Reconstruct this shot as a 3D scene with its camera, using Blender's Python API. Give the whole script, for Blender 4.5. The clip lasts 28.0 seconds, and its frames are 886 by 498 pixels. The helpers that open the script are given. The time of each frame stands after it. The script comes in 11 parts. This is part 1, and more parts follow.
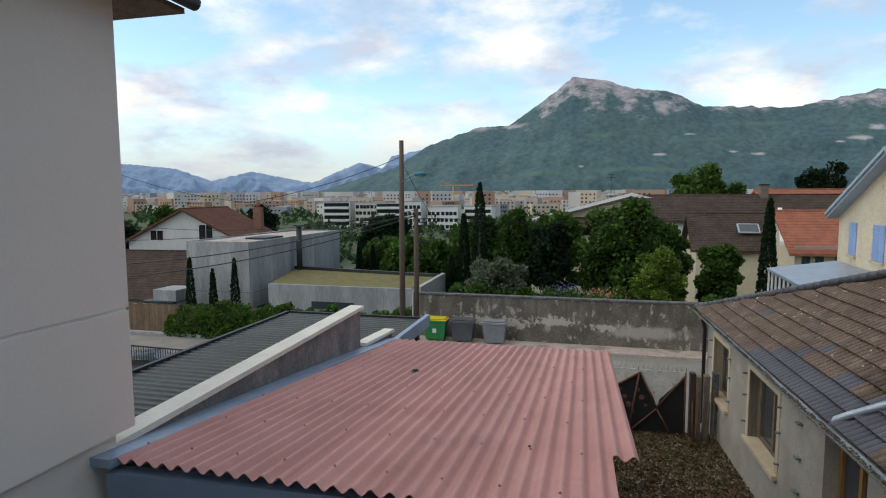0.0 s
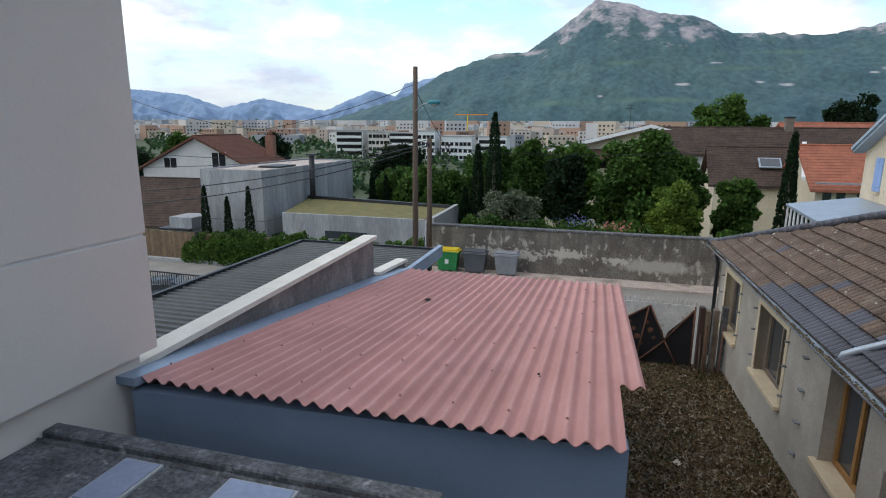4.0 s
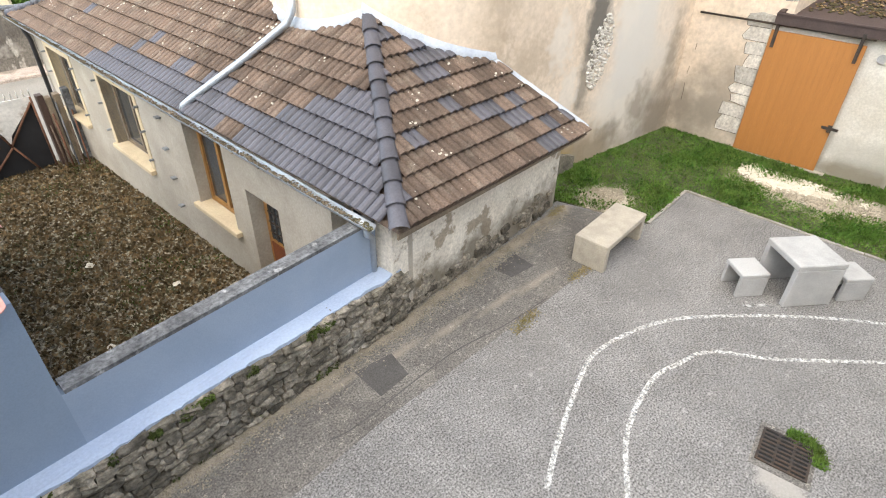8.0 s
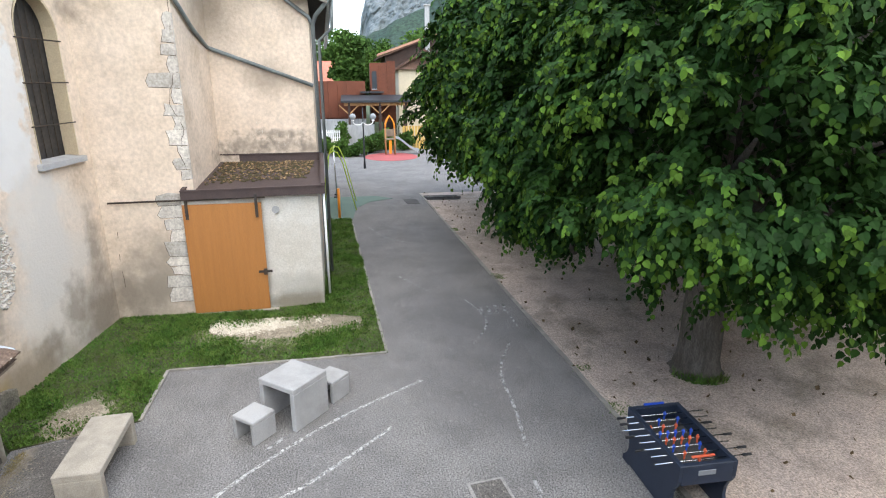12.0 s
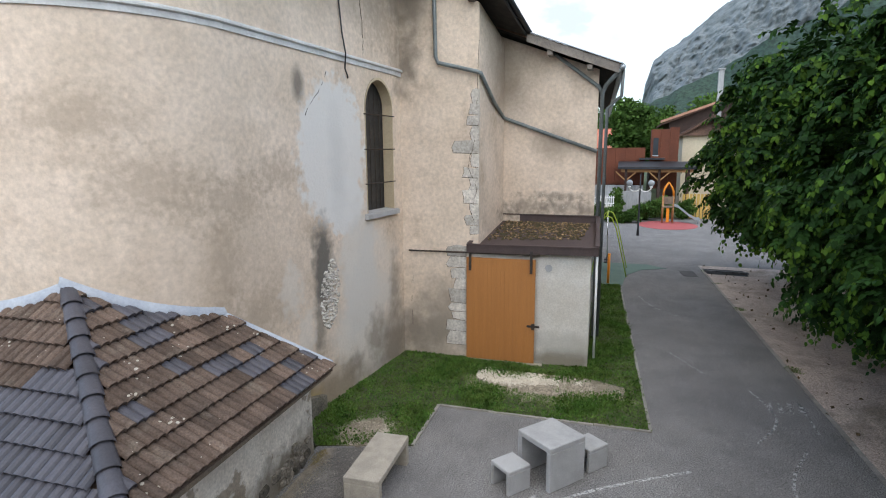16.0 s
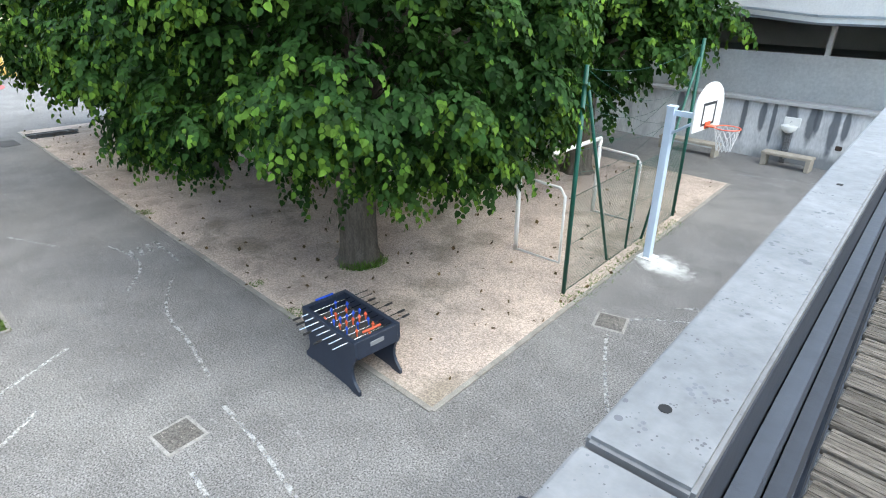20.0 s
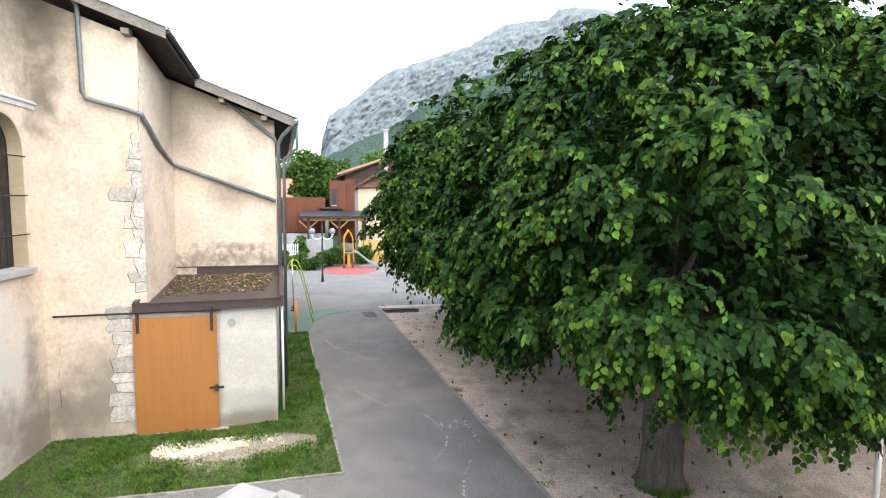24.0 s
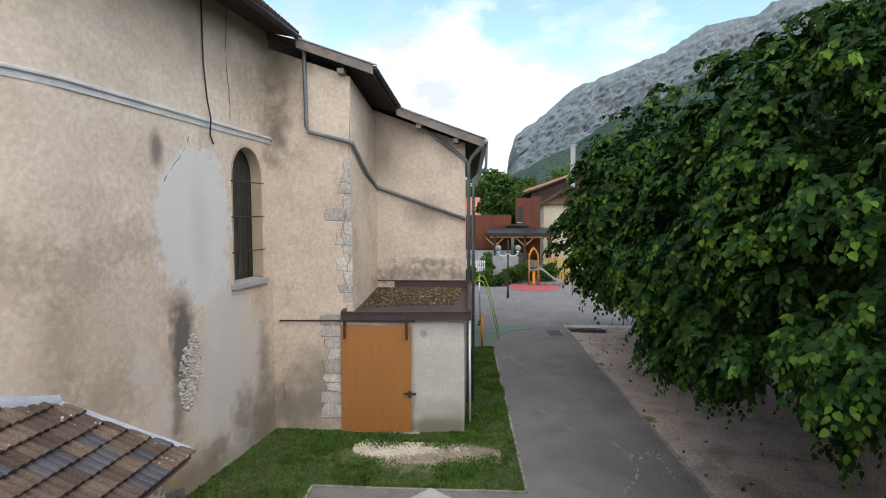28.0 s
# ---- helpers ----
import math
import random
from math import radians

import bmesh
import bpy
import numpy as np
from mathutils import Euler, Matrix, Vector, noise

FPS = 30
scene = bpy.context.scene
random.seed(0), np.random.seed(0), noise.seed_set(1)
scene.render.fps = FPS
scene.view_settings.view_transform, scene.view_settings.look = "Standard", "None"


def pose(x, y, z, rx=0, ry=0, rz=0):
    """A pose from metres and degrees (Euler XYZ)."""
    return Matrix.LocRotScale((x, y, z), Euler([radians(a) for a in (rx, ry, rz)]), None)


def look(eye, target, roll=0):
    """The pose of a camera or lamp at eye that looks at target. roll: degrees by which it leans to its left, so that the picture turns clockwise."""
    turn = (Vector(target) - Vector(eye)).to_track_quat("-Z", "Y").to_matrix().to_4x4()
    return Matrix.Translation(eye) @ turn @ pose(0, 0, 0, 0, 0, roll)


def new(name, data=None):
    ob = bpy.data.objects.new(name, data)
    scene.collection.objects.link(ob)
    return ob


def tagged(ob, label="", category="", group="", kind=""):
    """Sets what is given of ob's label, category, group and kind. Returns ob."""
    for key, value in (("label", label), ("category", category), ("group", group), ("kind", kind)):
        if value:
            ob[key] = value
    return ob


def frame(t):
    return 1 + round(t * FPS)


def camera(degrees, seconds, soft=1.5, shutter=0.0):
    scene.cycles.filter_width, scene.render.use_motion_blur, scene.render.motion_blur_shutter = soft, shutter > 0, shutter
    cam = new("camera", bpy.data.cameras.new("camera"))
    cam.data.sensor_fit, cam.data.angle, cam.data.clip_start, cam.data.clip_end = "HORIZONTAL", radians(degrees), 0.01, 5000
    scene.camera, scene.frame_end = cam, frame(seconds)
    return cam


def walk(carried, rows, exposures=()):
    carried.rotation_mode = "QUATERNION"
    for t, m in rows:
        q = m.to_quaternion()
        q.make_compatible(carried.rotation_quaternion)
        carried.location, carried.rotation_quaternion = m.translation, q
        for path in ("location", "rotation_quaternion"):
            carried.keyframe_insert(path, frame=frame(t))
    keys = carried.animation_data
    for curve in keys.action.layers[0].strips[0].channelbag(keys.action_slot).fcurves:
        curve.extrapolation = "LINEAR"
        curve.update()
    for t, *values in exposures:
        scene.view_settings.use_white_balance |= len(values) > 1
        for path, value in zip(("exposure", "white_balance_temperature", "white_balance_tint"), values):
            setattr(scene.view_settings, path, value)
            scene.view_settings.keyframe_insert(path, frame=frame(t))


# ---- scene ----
# ================= camera and walk =================
cam = camera(76.2, 28.0, soft=1.1)
PATH = [
    (0, (0.176, -0.213, 5.553), (-0.309, 1.719, 5.372), -0.2),
    (0.5, (0.172, -0.269, 5.599), (-0.3, 1.673, 5.508), -0.0),
    (1, (0.154, -0.239, 5.542), (-0.321, 1.703, 5.54), 0.0),
    (1.5, (0.19, -0.228, 5.583), (-0.053, 1.757, 5.606), -0.2),
    (2, (0.216, -0.204, 5.579), (0.16, 1.795, 5.601), -0.3),
    (2.5, (0.208, -0.244, 5.577), (-0.127, 1.722, 5.429), 0.0),
    (4.5, (0.148, -0.166, 5.529), (-0.37, 1.692, 4.999), 0.0),
    (5, (0.196, -0.165, 5.577), (-0.243, 1.648, 4.853), -0.4),
    (5.5, (0.211, -0.113, 5.567), (-0.043, 1.643, 4.645), -0.2),
    (6, (0.232, -0.064, 5.65), (0.093, 1.579, 4.517), -0.5),
    (6.5, (0.235, -0.006, 5.617), (0.367, 1.521, 4.331), 0.2),
    (7, (0.325, 0.007, 5.625), (0.785, 1.495, 4.37), -0.1),
    (7.5, (0.442, -0.042, 5.595), (1.304, 1.323, 4.415), 0.3),
    (8, (0.491, -0.069, 5.658), (1.675, 1.068, 4.516), 1.3),
    (8.5, (0.627, -0.158, 5.619), (1.931, 0.853, 4.489), -0.1),
    (9, (0.68, -0.231, 5.608), (2.199, 0.493, 4.527), 0.1),
    (9.5, (0.684, -0.278, 5.575), (2.328, 0.203, 4.542), 0.4),
    (10, (0.693, -0.275, 5.571), (2.39, 0.045, 4.562), 0.1),
    (10.5, (0.685, -0.28, 5.528), (2.407, -0.113, 4.523), -0.1),
    (11, (0.688, -0.322, 5.466), (2.414, -0.379, 4.458), 0.2),
    (11.5, (0.69, -0.346, 5.484), (2.459, -0.569, 4.577), 0.2),
    (12, (0.74, -0.381, 5.545), (2.634, -0.667, 4.971), -0.1),
    (12.5, (0.667, -0.191, 5.417), (2.628, -0.479, 5.149), 0.1),
    (14.5, (0.571, -0.388, 5.51), (2.561, -0.225, 5.404), 0.0),
    (15, (0.59, -0.33, 5.521), (2.548, 0.014, 5.299), 0.0),
    (15.5, (0.606, -0.245, 5.533), (2.522, 0.245, 5.234), -0.2),
    (16, (0.614, -0.183, 5.514), (2.484, 0.432, 5.163), -0.4),
    (16.5, (0.614, -0.18, 5.54), (2.451, 0.459, 5.075), -0.4),
    (17, (0.64, -0.168, 5.559), (2.483, 0.413, 5.043), -0.1),
    (17.5, (0.644, -0.253, 5.578), (2.518, 0.174, 5.023), -0.0),
    (18, (0.625, -0.416, 5.542), (2.529, -0.39, 4.93), -0.0),
    (18.5, (0.608, -0.566, 5.477), (2.416, -1.183, 4.883), 0.6),
    (19, (0.662, -0.58, 5.347), (2.336, -1.495, 4.749), 0.6),
    (19.5, (0.652, -0.70, 5.3), (2.212, -1.674, 4.515), -0.5),
    (20, (0.641, -0.72, 5.314), (1.977, -1.95, 4.476), 0.1),
    (20.5, (0.631, -0.737, 5.334), (1.874, -2.067, 4.505), 0.1),
    (22.5, (0.716, -0.65, 5.325), (1.94, -2.06, 4.608), 0.1),
    (23, (0.817, -0.546, 5.22), (2.423, -1.547, 4.573), -0.5),
    (23.5, (0.614, -0.249, 5.447), (2.471, -0.837, 4.992), -0.3),
    (24, (0.589, -0.290, 5.533), (2.530, -0.737, 5.352), 0.5),
    (24.5, (0.587, -0.269, 5.525), (2.535, -0.701, 5.651), 0.7),
    (25, (0.567, -0.293, 5.617), (2.447, -0.768, 6.107), -0.2),
    (25.5, (0.587, -0.337, 5.503), (2.515, -0.816, 5.737), -0.0),
    (26, (0.650, -0.285, 5.445), (2.614, -0.663, 5.436), 0.1),
    (26.5, (0.561, -0.259, 5.510), (2.548, -0.482, 5.516), 0.0),
    (27, (0.590, -0.262, 5.512), (2.586, -0.381, 5.469), -0.1),
    (27.5, (0.608, -0.250, 5.523), (2.604, -0.217, 5.409), -0.1),
    (28, (0.610, -0.253, 5.542), (2.597, -0.056, 5.419), -0.2),
]
EXPO = [(0, 0.08, 6950, 8), (1, 0.0, 6900, 6), (2, -0.40, 6400, 6), (2.5, -0.25, 6400, 8), (4.5, 0.65, 6800, 10), (5, 1.1, 7300, 11), (6, 1.55, 7500, 12), (7, 1.9, 7500, 12), (8, 1.9, 7400, 10), (9, 1.65, 6950, 10), (11, 1.65, 6800, 10), (12.5, 1.65, 6700, 10), (14.5, 0.68, 6650, 10), (17, 1.12, 6600, 10), (18, 1.35, 6650, 10), (19, 1.97, 6400, 6), (20, 2.17, 6600, 5), (22.5, 2.55, 7000, 10), (23.5, 2.6, 7200, 10), (24, 2.0, 7050, 11), (24.5, 1.35, 7000, 10), (25, 0.45, 6950, 6), (25.5, 0.15, 6900, 9), (26, 0.25, 7150, 11), (28, 0.85, 6950, 12)]
walk(cam, [(t, look(eye, target, roll)) for t, eye, target, roll in PATH], EXPO)

# ================= world and sun =================
world = bpy.data.worlds.new("world")
scene.world = world
world.use_nodes = True
wn, wl = world.node_tree.nodes, world.node_tree.links
wn.clear()
w_out, w_bg = wn.new("ShaderNodeOutputWorld"), wn.new("ShaderNodeBackground")
sky = wn.new("ShaderNodeTexSky")
sky.sky_type, sky.sun_disc = "NISHITA", False
sky.sun_elevation, sky.sun_rotation = radians(50), radians(250)
sky.air_density, sky.dust_density, sky.ozone_density = 1.0, 0.4, 1.2
SKY_AT = (0.35, 0.1, 0.2)
w_tc, w_map = wn.new("ShaderNodeTexCoord"), wn.new("ShaderNodeMapping")
# cloud layers seen in perspective: the direction laid out on a level sheet overhead
w_sep, w_com = wn.new("ShaderNodeSeparateXYZ"), wn.new("ShaderNodeCombineXYZ")
w_lift = wn.new("ShaderNodeMath")
w_lift.operation = "ADD"
w_lift.inputs[1].default_value = 0.30
wl.new(w_tc.outputs["Generated"], w_sep.inputs[0])
wl.new(w_sep.outputs["Z"], w_lift.inputs[0])
for k in ("X", "Y"):
    d = wn.new("ShaderNodeMath")
    d.operation = "DIVIDE"
    wl.new(w_sep.outputs[k], d.inputs[0])
    wl.new(w_lift.outputs[0], d.inputs[1])
    wl.new(d.outputs[0], w_com.inputs[k])
wl.new(w_sep.outputs["Z"], w_com.inputs["Z"])
w_map.inputs["Scale"].default_value = (1.0, 1.0, 2.2)
w_map.inputs["Location"].default_value = SKY_AT
wl.new(w_com.outputs[0], w_map.inputs["Vector"])
w_n1 = wn.new("ShaderNodeTexNoise")
w_n1.inputs["Scale"].default_value, w_n1.inputs["Detail"].default_value, w_n1.inputs["Roughness"].default_value = 1.55, 10, 0.58
w_n2 = wn.new("ShaderNodeTexNoise")
w_n2.inputs["Scale"].default_value, w_n2.inputs["Detail"].default_value, w_n2.inputs["Roughness"].default_value = 2.6, 8, 0.55
w_r1 = wn.new("ShaderNodeValToRGB")
w_r1.color_ramp.elements[0].position, w_r1.color_ramp.elements[1].position = 0.435, 0.60
w_r2 = wn.new("ShaderNodeValToRGB")
w_r2.color_ramp.elements[0].position, w_r2.color_ramp.elements[1].position = 0.40, 0.60
w_r2.color_ramp.elements[0].color, w_r2.color_ramp.elements[1].color = (4.2, 4.8, 6.1, 1), (8.0, 7.9, 7.7, 1)
w_mix = wn.new("ShaderNodeMix")
w_mix.data_type = "RGBA"
for n in (w_n1, w_n2):
    wl.new(w_map.outputs["Vector"], n.inputs["Vector"])
wl.new(w_n1.outputs["Fac"], w_r1.inputs["Fac"])
wl.new(w_n2.outputs["Fac"], w_r2.inputs["Fac"])
wl.new(w_r1.outputs["Color"], w_mix.inputs["Factor"])
w_gain = wn.new("ShaderNodeMix")
w_gain.data_type, w_gain.blend_type = "RGBA", "MULTIPLY"
w_gain.inputs["Factor"].default_value = 1.0
w_gain.inputs["B"].default_value = (1.45, 1.58, 1.55, 1)
wl.new(sky.outputs["Color"], w_gain.inputs["A"])
wl.new(w_gain.outputs["Result"], w_mix.inputs["A"])
wl.new(w_r2.outputs["Color"], w_mix.inputs["B"])
# evening sky: dimmer away from the low sun in the west
w_dim, w_side = wn.new("ShaderNodeMapRange"), wn.new("ShaderNodeMix")
w_dim.interpolation_type = "SMOOTHSTEP"
w_dim.inputs["From Min"].default_value, w_dim.inputs["From Max"].default_value = 0.1, 0.95
w_dim.inputs["To Min"].default_value, w_dim.inputs["To Max"].default_value = 1.0, 0.78
wl.new(w_sep.outputs["X"], w_dim.inputs["Value"])
w_side.data_type, w_side.blend_type = "RGBA", "MULTIPLY"
w_side.inputs["Factor"].default_value = 1.0
w_low, w_haze = wn.new("ShaderNodeMapRange"), wn.new("ShaderNodeMix")
w_low.interpolation_type = "SMOOTHSTEP"
w_low.inputs["From Min"].default_value, w_low.inputs["From Max"].default_value = 0.02, 0.17
w_low.inputs["To Min"].default_value, w_low.inputs["To Max"].default_value = 0.75, 0.0
wl.new(w_sep.outputs["Z"], w_low.inputs["Value"])
w_haze.data_type = "RGBA"
w_haze.inputs["B"].default_value = (3.5, 3.9, 4.7, 1)
wl.new(w_low.outputs["Result"], w_haze.inputs["Factor"])
wl.new(w_mix.outputs["Result"], w_haze.inputs["A"])
wl.new(w_haze.outputs["Result"], w_side.inputs["A"])
wl.new(w_dim.outputs["Result"], w_side.inputs["B"])
wl.new(w_side.outputs["Result"], w_bg.inputs["Color"])
w_bg.inputs["Strength"].default_value = 0.14
wl.new(w_bg.outputs["Background"], w_out.inputs["Surface"])

sun = new("sun", bpy.data.lights.new("sun", "SUN"))
sun.data.energy, sun.data.angle, sun.data.color = 1.15, radians(90), (1.0, 0.88, 0.70)
sun.rotation_euler = (radians(40), 0, radians(-70))

# ================= helpers for meshes =================
rng = np.random.default_rng(7)


def part(name, bm, material, parent=None, label="", smooth=False):
    """One mesh object from a bmesh (or a ready mesh), under a thing, a part or nothing."""
    if isinstance(bm, bpy.types.Mesh):
        me = bm
    else:
        me = bpy.data.meshes.new(name)
        bm.to_mesh(me)
        bm.free()
    if smooth:
        me.polygons.foreach_set("use_smooth", [True] * len(me.polygons))
    if material and not me.materials:
        me.materials.append(material)
    ob = new(name, me)
    if parent:
        ob.parent = parent
        ob.matrix_parent_inverse = world_of(parent).inverted()
    if label:
        ob["label"] = label
    return ob


def world_of(ob):
    m = ob.matrix_parent_inverse @ ob.matrix_basis
    return world_of(ob.parent) @ m if ob.parent else ob.matrix_basis.copy()


def thing(name, base, label="", category="", group="", kind="", rz=0):
    """An empty at the base of a thing, to which its parts are added in world coordinates."""
    e = new(name)
    e.matrix_basis = pose(*base, 0, 0, rz)
    e.empty_display_size = 0.1
    return tagged(e, label, category, group, kind)


def B():
    return bmesh.new()


def box(bm, a, b, bevel=0.0, m=None):
    """An axis box from corner a to corner b, bevelled, then moved by m."""
    r = bmesh.ops.create_cube(bm, size=1)
    vs = r["verts"]
    c = [(a[i] + b[i]) / 2 for i in range(3)]
    s = [max(abs(b[i] - a[i]), 1e-4) for i in range(3)]
    bmesh.ops.scale(bm, vec=s, verts=vs)
    bmesh.ops.translate(bm, vec=c, verts=vs)
    if bevel > 0:
        es = list({e for v in vs for e in v.link_edges})
        r2 = bmesh.ops.bevel(bm, geom=es, offset=bevel, segments=1, affect="EDGES", profile=0.5)
        vs = list({v for f in r2["faces"] for v in f.verts} | {v for v in vs if v.is_valid})
    if m is not None:
        bmesh.ops.transform(bm, matrix=m, verts=vs)
    return vs


def seg(bm, p, q, z0, z1, t, side=0.0, bevel=0.0):
    """An upright slab over the plan line p-q, from z0 to z1 (numbers, or pairs for both ends), t thick; side shifts it across."""
    p, q = Vector(p[:2]), Vector(q[:2])
    d = (q - p).normalized()
    n = Vector((-d.y, d.x))
    za, zb = z0 if isinstance(z0, tuple) else (z0, z0)
    zc, zd = z1 if isinstance(z1, tuple) else (z1, z1)
    vs = []
    for o in (side - t / 2, side + t / 2):
        for pt, lo, hi in ((p, za, zc), (q, zb, zd)):
            w = pt + n * o
            vs += [bm.verts.new((w.x, w.y, lo)), bm.verts.new((w.x, w.y, hi))]
    for f in ((0, 2, 3, 1), (4, 5, 7, 6), (0, 1, 5, 4), (2, 6, 7, 3), (1, 3, 7, 5), (0, 4, 6, 2)):
        bm.faces.new([vs[i] for i in f])
    return vs


def prism(bm, poly, z0, z1):
    """A solid over a plan polygon. z0, z1: numbers or functions of x, y."""
    f0 = z0 if callable(z0) else (lambda x, y: z0)
    f1 = z1 if callable(z1) else (lambda x, y: z1)
    lo = [bm.verts.new((x, y, f0(x, y))) for x, y in poly]
    hi = [bm.verts.new((x, y, f1(x, y))) for x, y in poly]
    n = len(poly)
    bm.faces.new(lo[::-1])
    bm.faces.new(hi)
    for i in range(n):
        bm.faces.new((lo[i], lo[(i + 1) % n], hi[(i + 1) % n], hi[i]))


def tube(bm, pts, r, sides=8, cap=True):
    """A round bar along points; r a number or one per point."""
    pts = [Vector(p) for p in pts]
    rs = r if isinstance(r, (list, tuple)) else [r] * len(pts)
    rings, up = [], None
    for i, p in enumerate(pts):
        d = (pts[min(i + 1, len(pts) - 1)] - pts[max(i - 1, 0)]).normalized()
        if up is None:
            up = d.orthogonal().normalized()
        up = (up - d * up.dot(d)).normalized()
        s = d.cross(up)
        rings.append([bm.verts.new(p + rs[i] * (up * math.cos(a) + s * math.sin(a))) for a in [2 * math.pi * k / sides for k in range(sides)]])
    for a, b in zip(rings, rings[1:]):
        for k in range(sides):
            bm.faces.new((a[k], a[(k + 1) % sides], b[(k + 1) % sides], b[k])).smooth = True
    if cap:
        bm.faces.new(rings[0][::-1])
        bm.faces.new(rings[-1])


def sheet(bm, f, us, vs):
    """A grid of faces over f(u, v)."""
    g = [[bm.verts.new(f(u, v)) for v in vs] for u in us]
    for i in range(len(us) - 1):
        for j in range(len(vs) - 1):
            bm.faces.new((g[i][j], g[i + 1][j], g[i + 1][j + 1], g[i][j + 1]))


def mesh_np(name, verts, faces, smooth=False):
    """A mesh from arrays: verts n x 3, faces n x k."""
    verts, faces = np.asarray(verts, np.float32), np.asarray(faces, np.int32)
    me = bpy.data.meshes.new(name)
    n, k = faces.shape
    me.vertices.add(len(verts))
    me.vertices.foreach_set("co", verts.ravel())
    me.loops.add(n * k)
    me.loops.foreach_set("vertex_index", faces.ravel())
    me.polygons.add(n)
    me.polygons.foreach_set("loop_start", np.arange(0, n * k, k, dtype=np.int32))
    me.polygons.foreach_set("use_smooth", np.full(n, bool(smooth)))
    me.update(calc_edges=True)
    return me




def pierced(bm, p, q, z0, z1, t, holes, inward=1):
    """An upright wall over the plan line p-q, t thick, with openings through it. holes: outlines of (u, z), u along the wall."""
    p, q = Vector(p), Vector(q)
    d = (q - p).normalized()
    n = Vector((-d.y, d.x)) * inward
    L = (q - p).length
    za, zb = z1 if isinstance(z1, tuple) else (z1, z1)
    loops = [[(0, z0), (L, z0), (L, zb), (0, za)]] + [list(h) for h in holes]
    for depth, flip in ((0.0, False), (t, True)):
        edges = []
        for lp in loops:
            vs = [bm.verts.new((*(p + d * u + n * depth), z)) for u, z in lp]
            edges += [bm.edges.new((vs[i], vs[(i + 1) % len(vs)])) for i in range(len(vs))]
        bmesh.ops.triangle_fill(bm, use_beauty=True, use_dissolve=False, edges=edges)
    for lp in loops:
        for i in range(len(lp)):
            (u0, a), (u1, b) = lp[i], lp[(i + 1) % len(lp)]
            bm.faces.new([bm.verts.new((*(p + d * u + n * o), z)) for u, z, o in ((u0, a, 0), (u1, b, 0), (u1, b, t), (u0, a, t))])
    bmesh.ops.remove_doubles(bm, verts=bm.verts, dist=1e-4)
    bmesh.ops.recalc_face_normals(bm, faces=bm.faces)


def rect(u0, z0, u1, z1):
    return [(u0, z0), (u1, z0), (u1, z1), (u0, z1)]


def on_line(p, q, depth=0.0):
    """The place of (u, z, out) on the wall over p-q; out counts away from its left side."""
    p, q = Vector(p), Vector(q)
    d = (q - p).normalized()
    n = Vector((-d.y, d.x))
    return lambda u, z, out=0.0: Vector((*(p + d * u + n * (depth - out)), z))


def scatter(name, centres, size, squash=0.6, seed=1):
    """Many small angular pebbles joined into one mesh."""
    n = len(centres)
    base = np.array([(1, 0, 0), (-1, 0, 0), (0, 1, 0), (0, -1, 0), (0, 0, 1), (0, 0, -1)], float) * 0.5
    f = np.array([(0, 2, 4), (2, 1, 4), (1, 3, 4), (3, 0, 4), (2, 0, 5), (1, 2, 5), (3, 1, 5), (0, 3, 5)])
    r = np.random.default_rng(seed)
    s = (np.asarray(size) if np.ndim(size) else np.full(n, size)) * r.uniform(0.6, 1.4, n)
    v = base[None] * (1 + r.uniform(-0.35, 0.35, (n, 6, 1))) * s[:, None, None]
    a = r.uniform(0, 6.28, n)
    c, sn = np.cos(a), np.sin(a)
    v = np.stack([v[..., 0] * c[:, None] - v[..., 1] * sn[:, None], v[..., 0] * sn[:, None] + v[..., 1] * c[:, None], v[..., 2] * squash], -1)
    v += np.asarray(centres)[:, None]
    return mesh_np(name, v.reshape(-1, 3), (f[None] + 6 * np.arange(n)[:, None, None]).reshape(-1, 3))


def blades(name, centres, h, w=0.012, seed=2, bend=0.5):
    """Grass blades, three corners each, joined into one mesh."""
    n = len(centres)
    r = np.random.default_rng(seed)
    a = r.uniform(0, 6.28, n)
    hh = h * r.uniform(0.5, 1.5, n)
    side = np.stack([np.cos(a), np.sin(a), np.zeros(n)], 1) * (w * r.uniform(0.6, 1.4, n))[:, None]
    tip = np.stack([r.normal(0, bend, n) * hh, r.normal(0, bend, n) * hh, hh], 1)
    c = np.asarray(centres)
    v = np.stack([c - side, c + side, c + tip], 1).reshape(-1, 3)
    return mesh_np(name, v, np.arange(3 * n).reshape(-1, 3))


def inside(poly, x, y):
    """Which of the points x, y lie in the polygon."""
    r = np.zeros(len(x), bool)
    for (x0, y0), (x1, y1) in zip(poly, poly[1:] + poly[:1]):
        if y0 != y1:
            r ^= ((y0 > y) != (y1 > y)) & (x < (x1 - x0) * (y - y0) / (y1 - y0) + x0)
    return r


def sow(poly, n, seed):
    r = np.random.default_rng(seed)
    xs, ys = [p[0] for p in poly], [p[1] for p in poly]
    x, y = r.uniform(min(xs), max(xs), n), r.uniform(min(ys), max(ys), n)
    k = inside(poly, x, y)
    return x[k], y[k]


